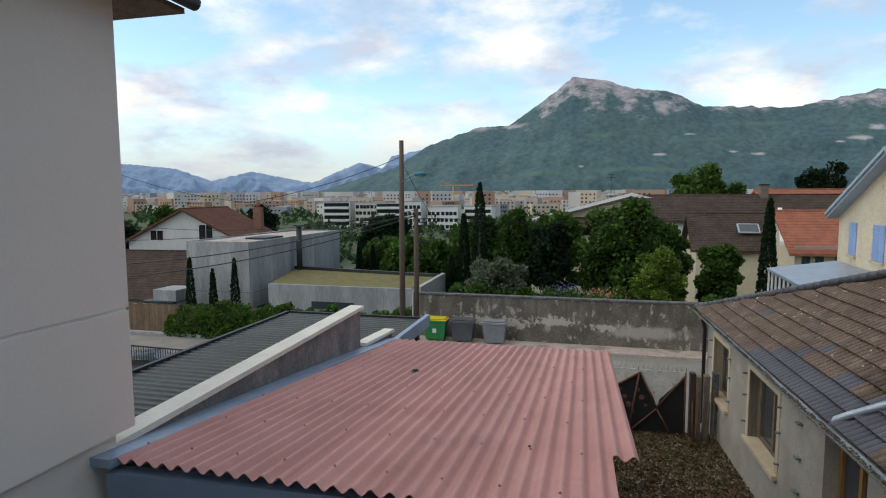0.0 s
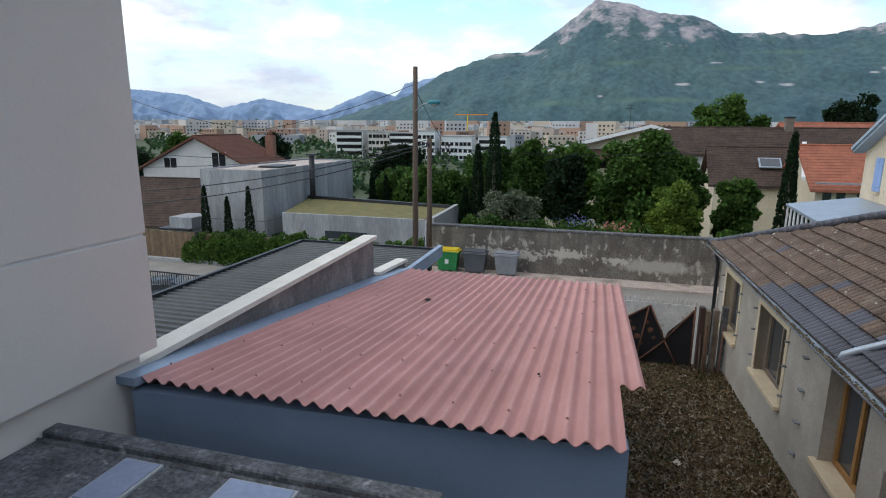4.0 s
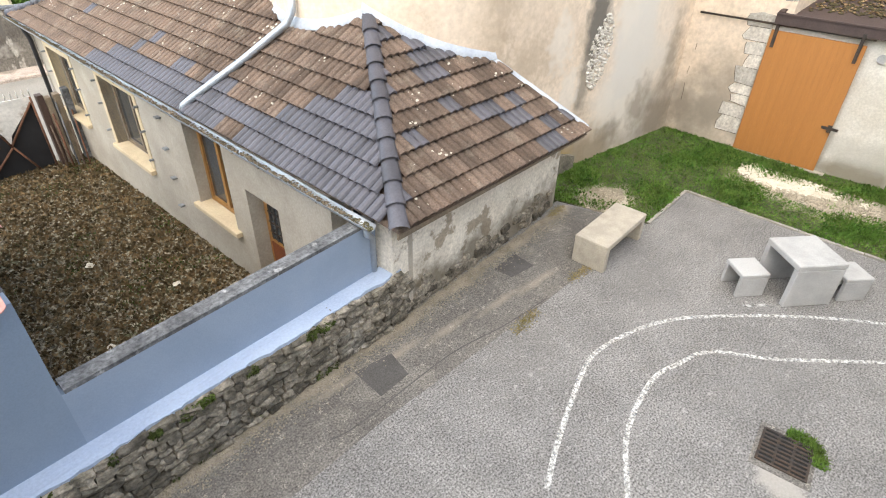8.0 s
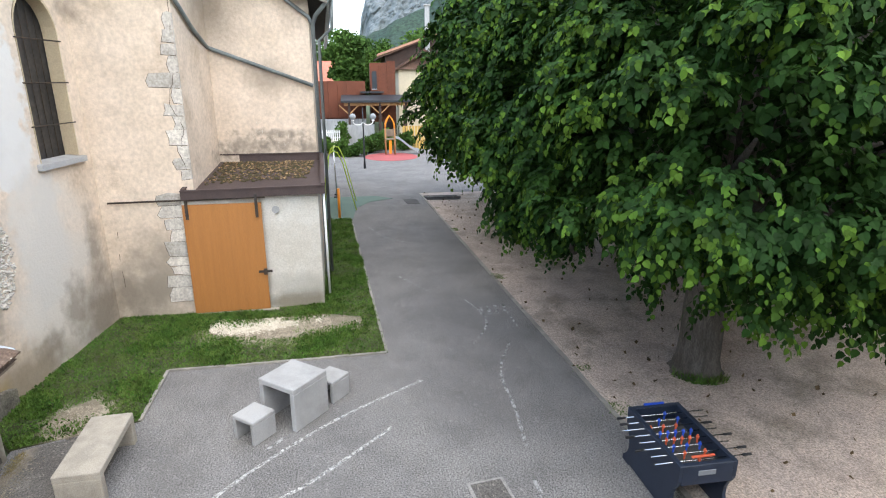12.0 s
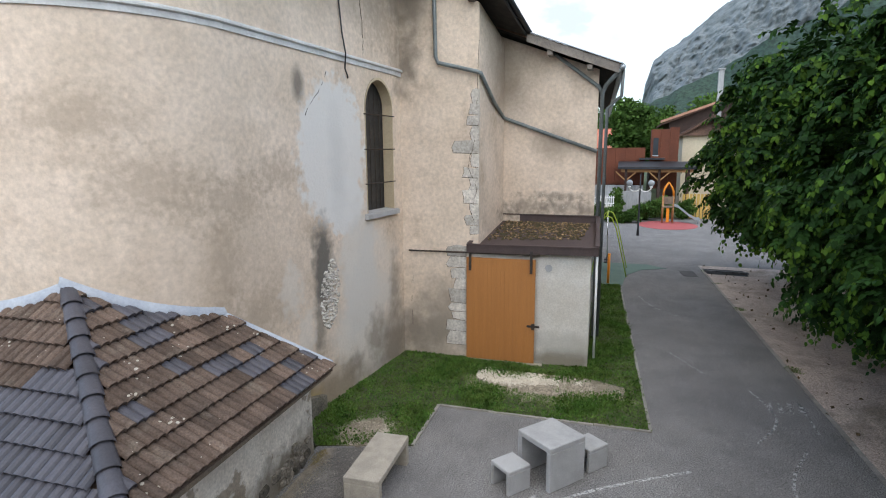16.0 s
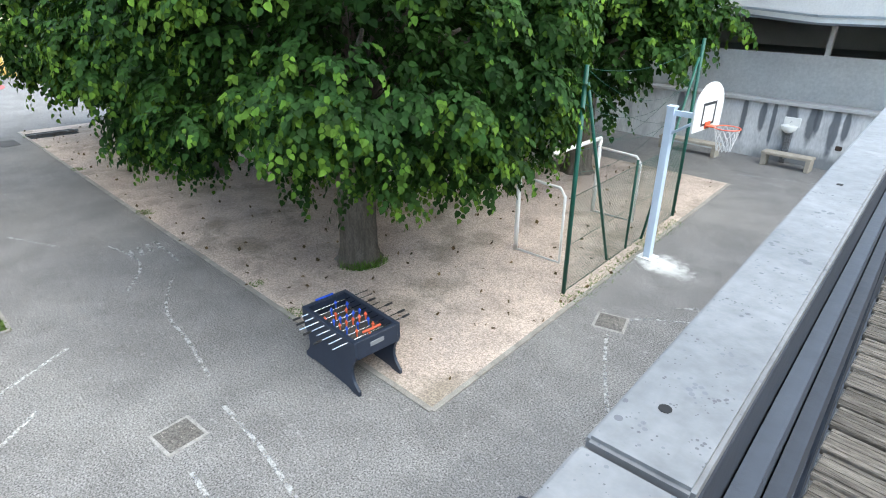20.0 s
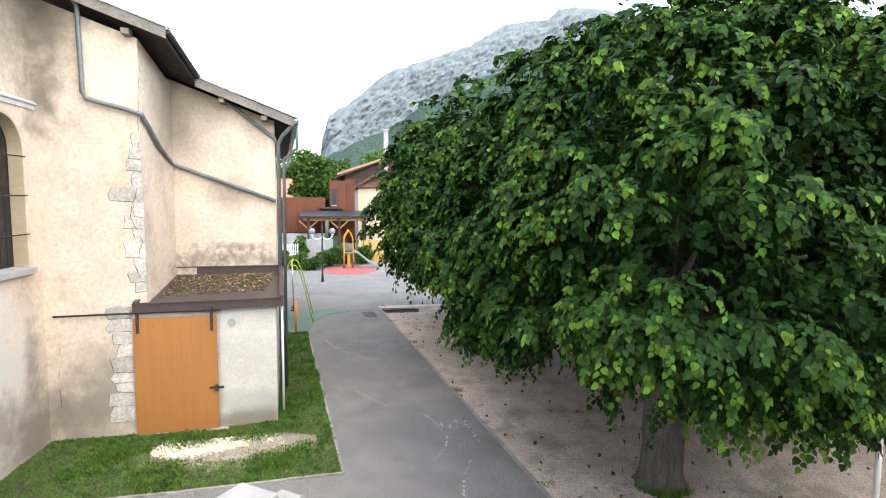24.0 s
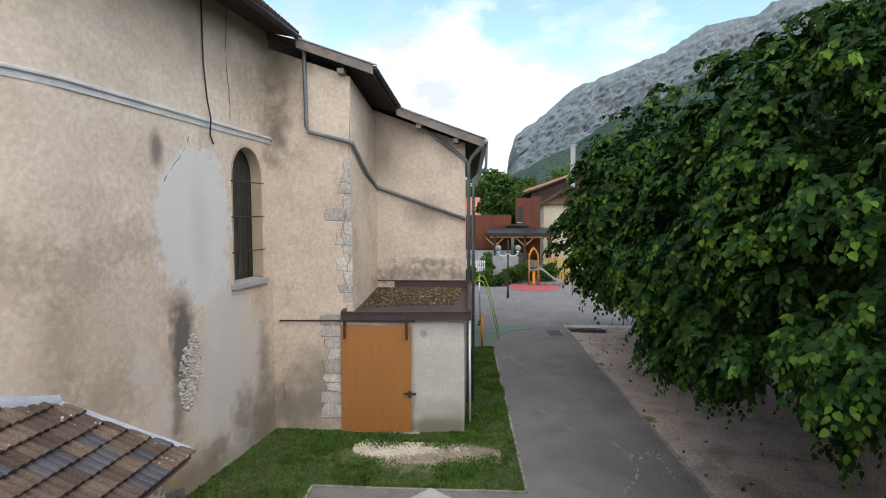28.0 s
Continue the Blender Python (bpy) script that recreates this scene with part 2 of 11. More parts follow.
def ribbon(bm, pts, w, z):
    """A flat painted stripe along plan points."""
    pts = [Vector(p) for p in pts]
    rows = []
    for i, p in enumerate(pts):
        d = (pts[min(i + 1, len(pts) - 1)] - pts[max(i - 1, 0)]).normalized()
        n = Vector((-d.y, d.x)) * w / 2
        rows.append((bm.verts.new((*(p + n), z)), bm.verts.new((*(p - n), z))))
    for a, b in zip(rows, rows[1:]):
        bm.faces.new((a[0], a[1], b[1], b[0]))


def smooth_line(pts, k=6):
    """A curve through plan points (Catmull-Rom)."""
    pts = [Vector(p) for p in pts]
    out = []
    for i in range(len(pts) - 1):
        a, b, c, d = pts[max(i - 1, 0)], pts[i], pts[i + 1], pts[min(i + 2, len(pts) - 1)]
        for j in range(k):
            t = j / k
            out.append(0.5 * (2 * b + (c - a) * t + (2 * a - 5 * b + 4 * c - d) * t * t + (3 * b - a - 3 * c + d) * t ** 3))
    return out + [pts[-1]]
def leaves_mesh(name, centres, normals, size, droop=0.5, jitter=0.5):
    """Many kite-shaped folded leaves at the given places, hanging along normals."""
    n = len(centres)
    d = normals + rng.normal(0, jitter, (n, 3))
    d[:, 2] -= droop
    d /= np.linalg.norm(d, axis=1)[:, None]
    r = rng.normal(0, 1, (n, 3))
    s = np.cross(d, r)
    s /= np.linalg.norm(s, axis=1)[:, None] + 1e-9
    f = np.cross(d, s)
    L = (size * rng.uniform(0.7, 1.25, n))[:, None]
    w = L * 0.42
    v = np.stack([centres, centres + d * L * 0.45 + s * w - f * L * 0.08, centres + d * L, centres + d * L * 0.45 - s * w - f * L * 0.08], 1).reshape(-1, 3)
    faces = np.arange(4 * n).reshape(-1, 4)
    return mesh_np(name, v, faces)
# ================= materials =================
def material(name, c1, c2=None, scale=3.0, rough=0.8, metal=0.0, fine=40.0, fine_amt=0.25, bump=0.2, bump_scale=60.0, c3=None, c3_scale=0.8, c3_at=(0.52, 0.66), rand=0.0, stretch=None, spec=0.4, detail=6.0):
    """Colour c1 mottled with c2 at one scale, a fine grain over it, patches of c3, relief, and per-object variation."""
    mt = bpy.data.materials.new(name)
    mt.use_nodes = True
    n, l = mt.node_tree.nodes, mt.node_tree.links
    b = n["Principled BSDF"]
    b.inputs["Roughness"].default_value, b.inputs["Metallic"].default_value = rough, metal
    b.inputs["Specular IOR Level"].default_value = spec
    geo = n.new("ShaderNodeNewGeometry")
    vec = geo.outputs["Position"]
    if stretch:
        mp = n.new("ShaderNodeMapping")
        mp.inputs["Scale"].default_value = stretch
        l.new(vec, mp.inputs["Vector"])
        vec = mp.outputs["Vector"]

    def noise_at(s, d=detail):
        t = n.new("ShaderNodeTexNoise")
        t.inputs["Scale"].default_value, t.inputs["Detail"].default_value, t.inputs["Roughness"].default_value = s, d, 0.6
        l.new(vec, t.inputs["Vector"])
        return t.outputs["Fac"]

    def ramp(fac, lo, hi):
        r = n.new("ShaderNodeMapRange")
        r.inputs["From Min"].default_value, r.inputs["From Max"].default_value = lo, hi
        l.new(fac, r.inputs["Value"])
        return r.outputs["Result"]

    def mix(fac, a, c, mode="MIX"):
        m = n.new("ShaderNodeMix")
        m.data_type, m.blend_type = "RGBA", mode
        for key, val in (("Factor", fac), ("A", a), ("B", c)):
            if isinstance(val, (int, float)):
                m.inputs[key].default_value = val
            elif isinstance(val, tuple):
                m.inputs[key].default_value = (*val, 1) if len(val) == 3 else val
            else:
                l.new(val, m.inputs[key])
        return m.outputs["Result"]

    col = mix(ramp(noise_at(scale), 0.38, 0.62), c1, c2 or tuple(0.8 * v for v in c1))
    if c3:
        col = mix(ramp(noise_at(c3_scale, 8), *c3_at), col, c3)
    if fine_amt:
        g = ramp(noise_at(fine, 3), 0.3, 0.7)
        gc = mix(g, (1 - fine_amt,) * 3, (1 + fine_amt,) * 3)
        col = mix(1.0, col, gc, "MULTIPLY")
    if rand:
        oi = n.new("ShaderNodeObjectInfo")
        rc = mix(oi.outputs["Random"], (1 - rand,) * 3, (1 + rand,) * 3)
        col = mix(1.0, col, rc, "MULTIPLY")
    l.new(col, b.inputs["Base Color"])
    if bump:
        bp = n.new("ShaderNodeBump")
        bp.inputs["Strength"].default_value, bp.inputs["Distance"].default_value = bump, 0.02
        l.new(noise_at(bump_scale, 4), bp.inputs["Height"])
        l.new(bp.outputs["Normal"], b.inputs["Normal"])
    return mt


M_asphalt = material("asphalt", (0.212, 0.206, 0.20), (0.172, 0.167, 0.162), 1.3, 0.95, fine=42, fine_amt=0.75, bump=0.3, bump_scale=80, spec=0.12, c3=(0.25, 0.243, 0.232), c3_scale=0.35, c3_at=(0.5, 0.75))
M_sand = material("sand", (0.53, 0.435, 0.37), (0.43, 0.35, 0.30), 1.4, 0.95, fine=38, fine_amt=0.5, bump=0.5, bump_scale=50, c3=(0.30, 0.25, 0.20), c3_scale=0.7)
M_soil = material("soil", (0.075, 0.085, 0.038), (0.055, 0.062, 0.03), 2.4, 0.95, fine=40, fine_amt=0.5, bump=0.8, bump_scale=35)
M_gravel = material("gravel", (0.175, 0.138, 0.096), (0.10, 0.082, 0.055), 3.0, 0.95, fine=22, fine_amt=0.8, bump=1.0, bump_scale=30, c3=(0.085, 0.09, 0.042), c3_scale=0.9)
M_render_pale = material("render_pale", (0.66, 0.62, 0.55), (0.56, 0.52, 0.46), 1.2, 0.92, fine=25, fine_amt=0.15, bump=0.5, bump_scale=18, c3=(0.40, 0.36, 0.30), c3_scale=0.9, c3_at=(0.56, 0.72))
M_house = material("house_render", (0.76, 0.705, 0.64), (0.72, 0.665, 0.60), 0.5, 0.9, fine=80, fine_amt=0.05, bump=0.25, bump_scale=150)
# garage tone of the blue wall, darkened for the shadow of the house
M_blue_grey = material("blue_grey_paint", (0.215, 0.272, 0.35), (0.19, 0.245, 0.32), 0.6, 0.75, fine=60, fine_amt=0.06, bump=0.15, bump_scale=60)
M_blue_light = material("light_blue_paint", (0.36, 0.435, 0.56), (0.32, 0.39, 0.515), 1.5, 0.7, fine=30, fine_amt=0.08, bump=0.25, bump_scale=25)
M_red = material("pink_painted_sheet", (0.535, 0.275, 0.24), (0.475, 0.235, 0.20), 1.0, 0.7, fine=50, fine_amt=0.08, bump=0.1, bump_scale=50, c3=(0.42, 0.21, 0.185), c3_scale=1.2, c3_at=(0.58, 0.75), rand=0.06)
M_concrete = material("old_concrete", (0.145, 0.147, 0.152), (0.073, 0.074, 0.077), 3.0, 0.85, fine=22, fine_amt=0.5, bump=0.7, bump_scale=30, c3=(0.31, 0.31, 0.305), c3_scale=7.0, c3_at=(0.60, 0.70))
M_conc_pale = material("pale_concrete", (0.41, 0.41, 0.405), (0.34, 0.34, 0.335), 3.0, 0.85, fine=70, fine_amt=0.12, bump=0.2, bump_scale=90)
M_conc_bench = material("bench_concrete", (0.41, 0.37, 0.31), (0.33, 0.30, 0.25), 4.0, 0.88, fine=60, fine_amt=0.18, bump=0.3, bump_scale=80)
M_conc_house = material("house_concrete", (0.34, 0.345, 0.35), (0.25, 0.255, 0.26), 0.6, 0.85, fine=8, fine_amt=0.15, bump=0.1, c3=(0.42, 0.42, 0.42), c3_scale=0.5, c3_at=(0.5, 0.7), stretch=(1.6, 1.6, 0.25))
M_stone = material("rubble_stone", (0.215, 0.190, 0.155), (0.090, 0.080, 0.062), 6.0, 0.95, fine=22, fine_amt=0.5, bump=0.9, bump_scale=25, rand=0.5, c3=(0.36, 0.335, 0.29), c3_scale=1.5, c3_at=(0.58, 0.68))
M_mortar = material("lime_mortar", (0.20, 0.18, 0.145), (0.10, 0.092, 0.072), 4.0, 0.95, fine=30, fine_amt=0.4, bump=0.9, bump_scale=30)
M_tile = material("brown_tile", (0.140, 0.101, 0.079), (0.102, 0.076, 0.061), 2.0, 0.9, spec=0.12, fine=35, fine_amt=0.3, bump=0.3, bump_scale=50, rand=0.28, c3=(0.18, 0.145, 0.115), c3_scale=2.5, c3_at=(0.55, 0.7))
M_tile_dark = material("slate_tile", (0.074, 0.072, 0.086), (0.058, 0.057, 0.068), 2.0, 0.48, spec=0.45, fine=35, fine_amt=0.15, bump=0.12, bump_scale=50, rand=0.22)
M_zinc = material("zinc", (0.42, 0.46, 0.50), (0.36, 0.40, 0.44), 2.0, 0.45, metal=0.6, fine=20, fine_amt=0.1, bump=0.05)
M_dark_metal = material("dark_metal", (0.035, 0.038, 0.042), (0.03, 0.03, 0.034), 2.0, 0.5, metal=0.3, fine=30, fine_amt=0.1, bump=0.05)
M_grey_metal = material("grey_roof_sheet", (0.085, 0.09, 0.088), (0.07, 0.074, 0.072), 0.8, 0.42, metal=0.3, fine=20, fine_amt=0.1, bump=0.05)
M_door = material("orange_wood", (0.42, 0.178, 0.050), (0.385, 0.16, 0.045), 1.0, 0.55, fine=20, fine_amt=0.10, bump=0.05, stretch=(8, 8, 0.5))
M_wood = material("weathered_wood", (0.22, 0.17, 0.12), (0.15, 0.12, 0.09), 3.0, 0.85, fine=40, fine_amt=0.3, bump=0.4, stretch=(1, 1, 1))
M_deck = material("deck_board", (0.19, 0.166, 0.140), (0.070, 0.060, 0.049), 3.2, 0.85, fine=26, fine_amt=0.45, bump=0.7, bump_scale=20, stretch=(1, 11, 1), rand=0.25)
M_frame_wood = material("window_wood", (0.36, 0.19, 0.06), (0.30, 0.15, 0.05), 3.0, 0.5, fine=40, fine_amt=0.15, bump=0.1)
M_stone_trim = material("dressed_stone", (0.56, 0.46, 0.31), (0.50, 0.40, 0.27), 2.0, 0.85, fine=40, fine_amt=0.12, bump=0.2)
# same wall paint, lighter: the brighter light on the low wall is in the colour
M_blue_grey_lit = material("blue_grey_paint_lit", (0.25, 0.312, 0.40), (0.225, 0.285, 0.37), 1.2, 0.75, fine=60, fine_amt=0.06, bump=0.15, bump_scale=60)
# near-black boards: the shade under the deep eaves is in the colour
M_soffit = material("shaded_soffit_board", (0.05, 0.042, 0.036), (0.03, 0.026, 0.023), 3.0, 0.95, fine=30, fine_amt=0.2, bump=0.2)
M_white = material("white_paint", (0.76, 0.76, 0.74), (0.70, 0.70, 0.68), 2.0, 0.6, fine=30, fine_amt=0.05, bump=0.05)
M_cream = material("cream_cap", (0.74, 0.70, 0.61), (0.66, 0.62, 0.54), 2.0, 0.8, fine=30, fine_amt=0.08, bump=0.1)
M_rail = material("rail_paint", (0.165, 0.167, 0.170), (0.125, 0.128, 0.132), 5.0, 0.6, fine=60, fine_amt=0.15, bump=0.1, c3=(0.21, 0.21, 0.21), c3_scale=14, c3_at=(0.66, 0.72))
M_rail_dark = material("rail_profile", (0.030, 0.036, 0.048), (0.025, 0.030, 0.040), 3.0, 0.6, fine=40, fine_amt=0.08, bump=0.05, spec=0.25)
M_black = material("black_plastic", (0.02, 0.02, 0.022), None, 3.0, 0.5, fine=40, fine_amt=0.1, bump=0.05)
M_navy = material("navy_board", (0.022, 0.032, 0.055), (0.018, 0.027, 0.047), 4.0, 0.45, fine=40, fine_amt=0.08, bump=0.05)
M_chrome = material("steel_rod", (0.7, 0.7, 0.7), None, 3.0, 0.25, metal=1.0, fine=0, fine_amt=0, bump=0)
M_blue = material("blue_plastic", (0.02, 0.09, 0.55), None, 3.0, 0.4, fine_amt=0, bump=0)
M_orange = material("orange_plastic", (0.70, 0.12, 0.05), None, 3.0, 0.4, fine_amt=0, bump=0)
M_yellow = material("yellow_plastic", (0.75, 0.55, 0.02), None, 3.0, 0.5, fine_amt=0.05, bump=0)
M_green = material("green_plastic", (0.03, 0.24, 0.07), None, 3.0, 0.5, fine_amt=0.05, bump=0)
M_binlid_grey = material("grey_plastic", (0.10, 0.105, 0.115), None, 3.0, 0.5, fine_amt=0.05, bump=0)
M_bin_light = material("light_grey_plastic", (0.26, 0.27, 0.29), None, 3.0, 0.5, fine_amt=0.05, bump=0)
M_fence_green = material("green_coated_steel", (0.01, 0.09, 0.065), None, 3.0, 0.45, fine_amt=0.05, bump=0)
M_bark = material("bark", (0.14, 0.122, 0.105), (0.085, 0.074, 0.062), 4.0, 0.95, fine=30, fine_amt=0.4, bump=1.0, bump_scale=18, stretch=(3, 3, 0.5))
M_bark2 = material("pole_wood", (0.13, 0.09, 0.065), (0.09, 0.065, 0.05), 4.0, 0.9, fine=30, fine_amt=0.3, bump=0.4, stretch=(4, 4, 0.3))
M_red_tile = material("red_clay_tile", (0.38, 0.13, 0.075), (0.28, 0.10, 0.06), 1.2, 0.85, fine=12, fine_amt=0.3, bump=0.3, bump_scale=10)
M_brown_roof = material("brown_clay_roof", (0.125, 0.075, 0.056), (0.085, 0.055, 0.043), 1.0, 0.95, fine=10, fine_amt=0.35, bump=0.3, bump_scale=8, spec=0.1)
M_rust = material("corten_steel", (0.14, 0.043, 0.022), (0.105, 0.034, 0.018), 0.8, 0.85, fine=15, fine_amt=0.2, bump=0.1)
M_moss = material("sedum_roof", (0.19, 0.155, 0.055), (0.13, 0.125, 0.045), 1.2, 0.95, fine=14, fine_amt=0.4, bump=0.6, bump_scale=14)
M_green_rubber = material("green_rubber", (0.13, 0.19, 0.155), (0.11, 0.165, 0.135), 1.0, 0.9, fine=40, fine_amt=0.2, bump=0.2)
M_red_rubber = material("red_rubber", (0.40, 0.10, 0.10), (0.34, 0.085, 0.085), 1.0, 0.9, fine=40, fine_amt=0.2, bump=0.2)
M_school = material("school_wall", (0.60, 0.58, 0.555), (0.55, 0.53, 0.51), 0.8, 0.9, fine=20, fine_amt=0.08, bump=0.2)
M_chalk = material("white_road_paint", (0.62, 0.62, 0.60), (0.46, 0.46, 0.44), 9.0, 0.85, fine=45, fine_amt=0.35, bump=0.2)


def leaf_material(name, c1, c2, scale=0.6):
    mt = material(name, c1, c2, scale, 0.62, fine=3.0, fine_amt=0.35, bump=0, spec=0.09)
    n, l = mt.node_tree.nodes, mt.node_tree.links
    b = n["Principled BSDF"]
    geo = n.new("ShaderNodeNewGeometry")
    mr = n.new("ShaderNodeMapRange")
    mr.inputs["To Min"].default_value, mr.inputs["To Max"].default_value = 0.65, 1.4
    l.new(geo.outputs["Random Per Island"], mr.inputs["Value"])
    mul = n.new("ShaderNodeMix")
    mul.data_type, mul.blend_type = "RGBA", "MULTIPLY"
    mul.inputs["Factor"].default_value = 1.0
    l.new(b.inputs["Base Color"].links[0].from_socket, mul.inputs["A"])
    l.new(mr.outputs["Result"], mul.inputs["B"])
    l.new(mul.outputs["Result"], b.inputs["Base Color"])
    tr = n.new("ShaderNodeBsdfTranslucent")
    l.new(mul.outputs["Result"], tr.inputs["Color"])
    ms = n.new("ShaderNodeMixShader")
    ms.inputs["Fac"].default_value = 0.14
    l.new(b.outputs["BSDF"], ms.inputs[1])
    l.new(tr.outputs["BSDF"], ms.inputs[2])
    l.new(ms.outputs["Shader"], n["Material Output"].inputs["Surface"])
    return mt


M_leaf = leaf_material("linden_leaf", (0.025, 0.062, 0.011), (0.014, 0.039, 0.009))
# young yellow-green tips, lightened in colour for the sun that strikes them
M_leaf_tip = leaf_material("linden_tip_leaf", (0.080, 0.146, 0.017), (0.047, 0.100, 0.013))
M_leaf_far = leaf_material("tree_leaf", (0.062, 0.118, 0.024), (0.040, 0.082, 0.019), 0.3)
M_leaf_light = leaf_material("light_leaf", (0.15, 0.22, 0.035), (0.10, 0.16, 0.03), 0.4)
M_leaf_grey = leaf_material("grey_leaf", (0.14, 0.16, 0.10), (0.10, 0.12, 0.075), 0.4)
M_leaf_dark = leaf_material("cypress_leaf", (0.018, 0.036, 0.016), (0.013, 0.027, 0.013), 0.5)
M_leaf_hedge = leaf_material("hedge_leaf", (0.080, 0.150, 0.028), (0.052, 0.10, 0.022), 0.8)
M_grass = leaf_material("grass_blade", (0.078, 0.160, 0.030), (0.115, 0.175, 0.042), 1.6)


def glass_material(name, tint=(0.05, 0.06, 0.07), rough=0.08):
    mt = material(name, tint, None, 1.0, rough, fine_amt=0, bump=0, spec=0.8)
    return mt


M_pane = glass_material("window_pane")



def tools(mt):
    n, l = mt.node_tree.nodes, mt.node_tree.links
    return n, l, n["Principled BSDF"]


def blot(mt, centre, radii, colour, edge=(0.9, 1.05), wob=0.5, wob_scale=2.0, amount=1.0):
    """A stain or patch with a shape of its own on the surface: an uneven ellipsoid at a place, of a colour."""
    n, l, b = tools(mt)
    sock = b.inputs["Base Color"].links[0].from_socket
    geo = n.new("ShaderNodeNewGeometry")
    nz = n.new("ShaderNodeTexNoise")
    nz.inputs["Scale"].default_value, nz.inputs["Detail"].default_value = wob_scale, 5
    l.new(geo.outputs["Position"], nz.inputs["Vector"])
    sub = n.new("ShaderNodeVectorMath"); sub.operation = "SUBTRACT"
    l.new(geo.outputs["Position"], sub.inputs[0]); sub.inputs[1].default_value = centre
    div = n.new("ShaderNodeVectorMath"); div.operation = "DIVIDE"
    l.new(sub.outputs[0], div.inputs[0]); div.inputs[1].default_value = radii
    ln = n.new("ShaderNodeVectorMath"); ln.operation = "LENGTH"
    l.new(div.outputs[0], ln.inputs[0])
    ma = n.new("ShaderNodeMath"); ma.operation = "MULTIPLY_ADD"
    l.new(nz.outputs["Fac"], ma.inputs[0]); ma.inputs[1].default_value = wob * 2; l.new(ln.outputs["Value"], ma.inputs[2])
    mr = n.new("ShaderNodeMapRange")
    mr.inputs["From Min"].default_value, mr.inputs["From Max"].default_value = edge[0] + wob, edge[1] + wob
    mr.inputs["To Min"].default_value, mr.inputs["To Max"].default_value = amount, 0.0
    l.new(ma.outputs[0], mr.inputs["Value"])
    mx = n.new("ShaderNodeMix"); mx.data_type = "RGBA"
    l.new(mr.outputs["Result"], mx.inputs["Factor"]); l.new(sock, mx.inputs["A"])
    mx.inputs["B"].default_value = (*colour, 1)
    l.new(mx.outputs["Result"], b.inputs["Base Color"])
    return mt


def speckle(mt, colour, scale=9.0, size=0.25, amount=0.9):
    """Round spots of lichen or dirt of uneven size."""
    n, l, b = tools(mt)
    sock = b.inputs["Base Color"].links[0].from_socket
    geo = n.new("ShaderNodeNewGeometry")
    vo = n.new("ShaderNodeTexVoronoi"); vo.inputs["Scale"].default_value = scale
    l.new(geo.outputs["Position"], vo.inputs["Vector"])
    nz = n.new("ShaderNodeTexNoise"); nz.inputs["Scale"].default_value = scale * 0.21
    l.new(geo.outputs["Position"], nz.inputs["Vector"])
    mr = n.new("ShaderNodeMapRange")
    mr.inputs["From Min"].default_value, mr.inputs["From Max"].default_value = 0.5, 0.75
    mr.inputs["To Min"].default_value, mr.inputs["To Max"].default_value = 0.0, size
    l.new(nz.outputs["Fac"], mr.inputs["Value"])
    lt = n.new("ShaderNodeMath"); lt.operation = "LESS_THAN"
    l.new(vo.outputs["Distance"], lt.inputs[0]); l.new(mr.outputs["Result"], lt.inputs[1])
    am = n.new("ShaderNodeMath"); am.operation = "MULTIPLY"
    l.new(lt.outputs[0], am.inputs[0]); am.inputs[1].default_value = amount
    mx = n.new("ShaderNodeMix"); mx.data_type = "RGBA"
    l.new(am.outputs[0], mx.inputs["Factor"]); l.new(sock, mx.inputs["A"])
    mx.inputs["B"].default_value = (*colour, 1)
    l.new(mx.outputs["Result"], b.inputs["Base Color"])
    return mt


def worn(mt, scale=12.0, lo=0.42, hi=0.6):
    """Lets the ground show through where paint has worn off."""
    n, l, b = tools(mt)
    geo = n.new("ShaderNodeNewGeometry")
    nz = n.new("ShaderNodeTexNoise"); nz.inputs["Scale"].default_value, nz.inputs["Detail"].default_value, nz.inputs["Roughness"].default_value = scale, 8, 0.7
    l.new(geo.outputs["Position"], nz.inputs["Vector"])
    mr = n.new("ShaderNodeMapRange"); mr.inputs["From Min"].default_value, mr.inputs["From Max"].default_value = lo, hi
    l.new(nz.outputs["Fac"], mr.inputs["Value"])
    l.new(mr.outputs["Result"], b.inputs["Alpha"])
    return mt


speckle(M_tile, (0.48, 0.45, 0.38), 11, 0.36)
worn(M_chalk, 22, 0.34, 0.62)
for _x, _y, _r in ((5.2, 2.9, 1.1), (8.0, 2.6, 1.0), (3.6, -3.6, 1.2), (9.5, -2.2, 1.3), (13.5, -2.4, 1.6), (7.4, 0.3, .9), (4.4, -14, 1.5), (3.4, -5.0, 1.2), (18, -1.8, 1.5)):
    blot(M_asphalt, (_x, _y, 0), (_r, _r * .7, .3), (0.145, 0.141, 0.136), (0.2, 1.2), 0.9, 7.0, 0.35)
M_chalk_faint = worn(material("worn_road_paint", (0.46, 0.46, 0.45), (0.36, 0.36, 0.35), 9.0, 0.85, fine=45, fine_amt=0.35, bump=0.2), 9, 0.40, 0.58)
M_asphalt_strip = material("patched_asphalt", (0.155, 0.145, 0.133), (0.115, 0.107, 0.098), 1.1, 0.92, fine=42, fine_amt=0.6, bump=0.4, bump_scale=90, c3=(0.20, 0.185, 0.165), c3_scale=1.4, c3_at=(0.54, 0.72))
M_asphalt_patch = material("dark_asphalt_patch", (0.088, 0.084, 0.08), (0.068, 0.065, 0.062), 2, 0.85, fine=60, fine_amt=0.3, bump=0.3, bump_scale=90)
M_pebble = material("pebble", (0.30, 0.26, 0.20), (0.20, 0.175, 0.13), 4.0, 0.95, fine=60, fine_amt=0.3, bump=0)
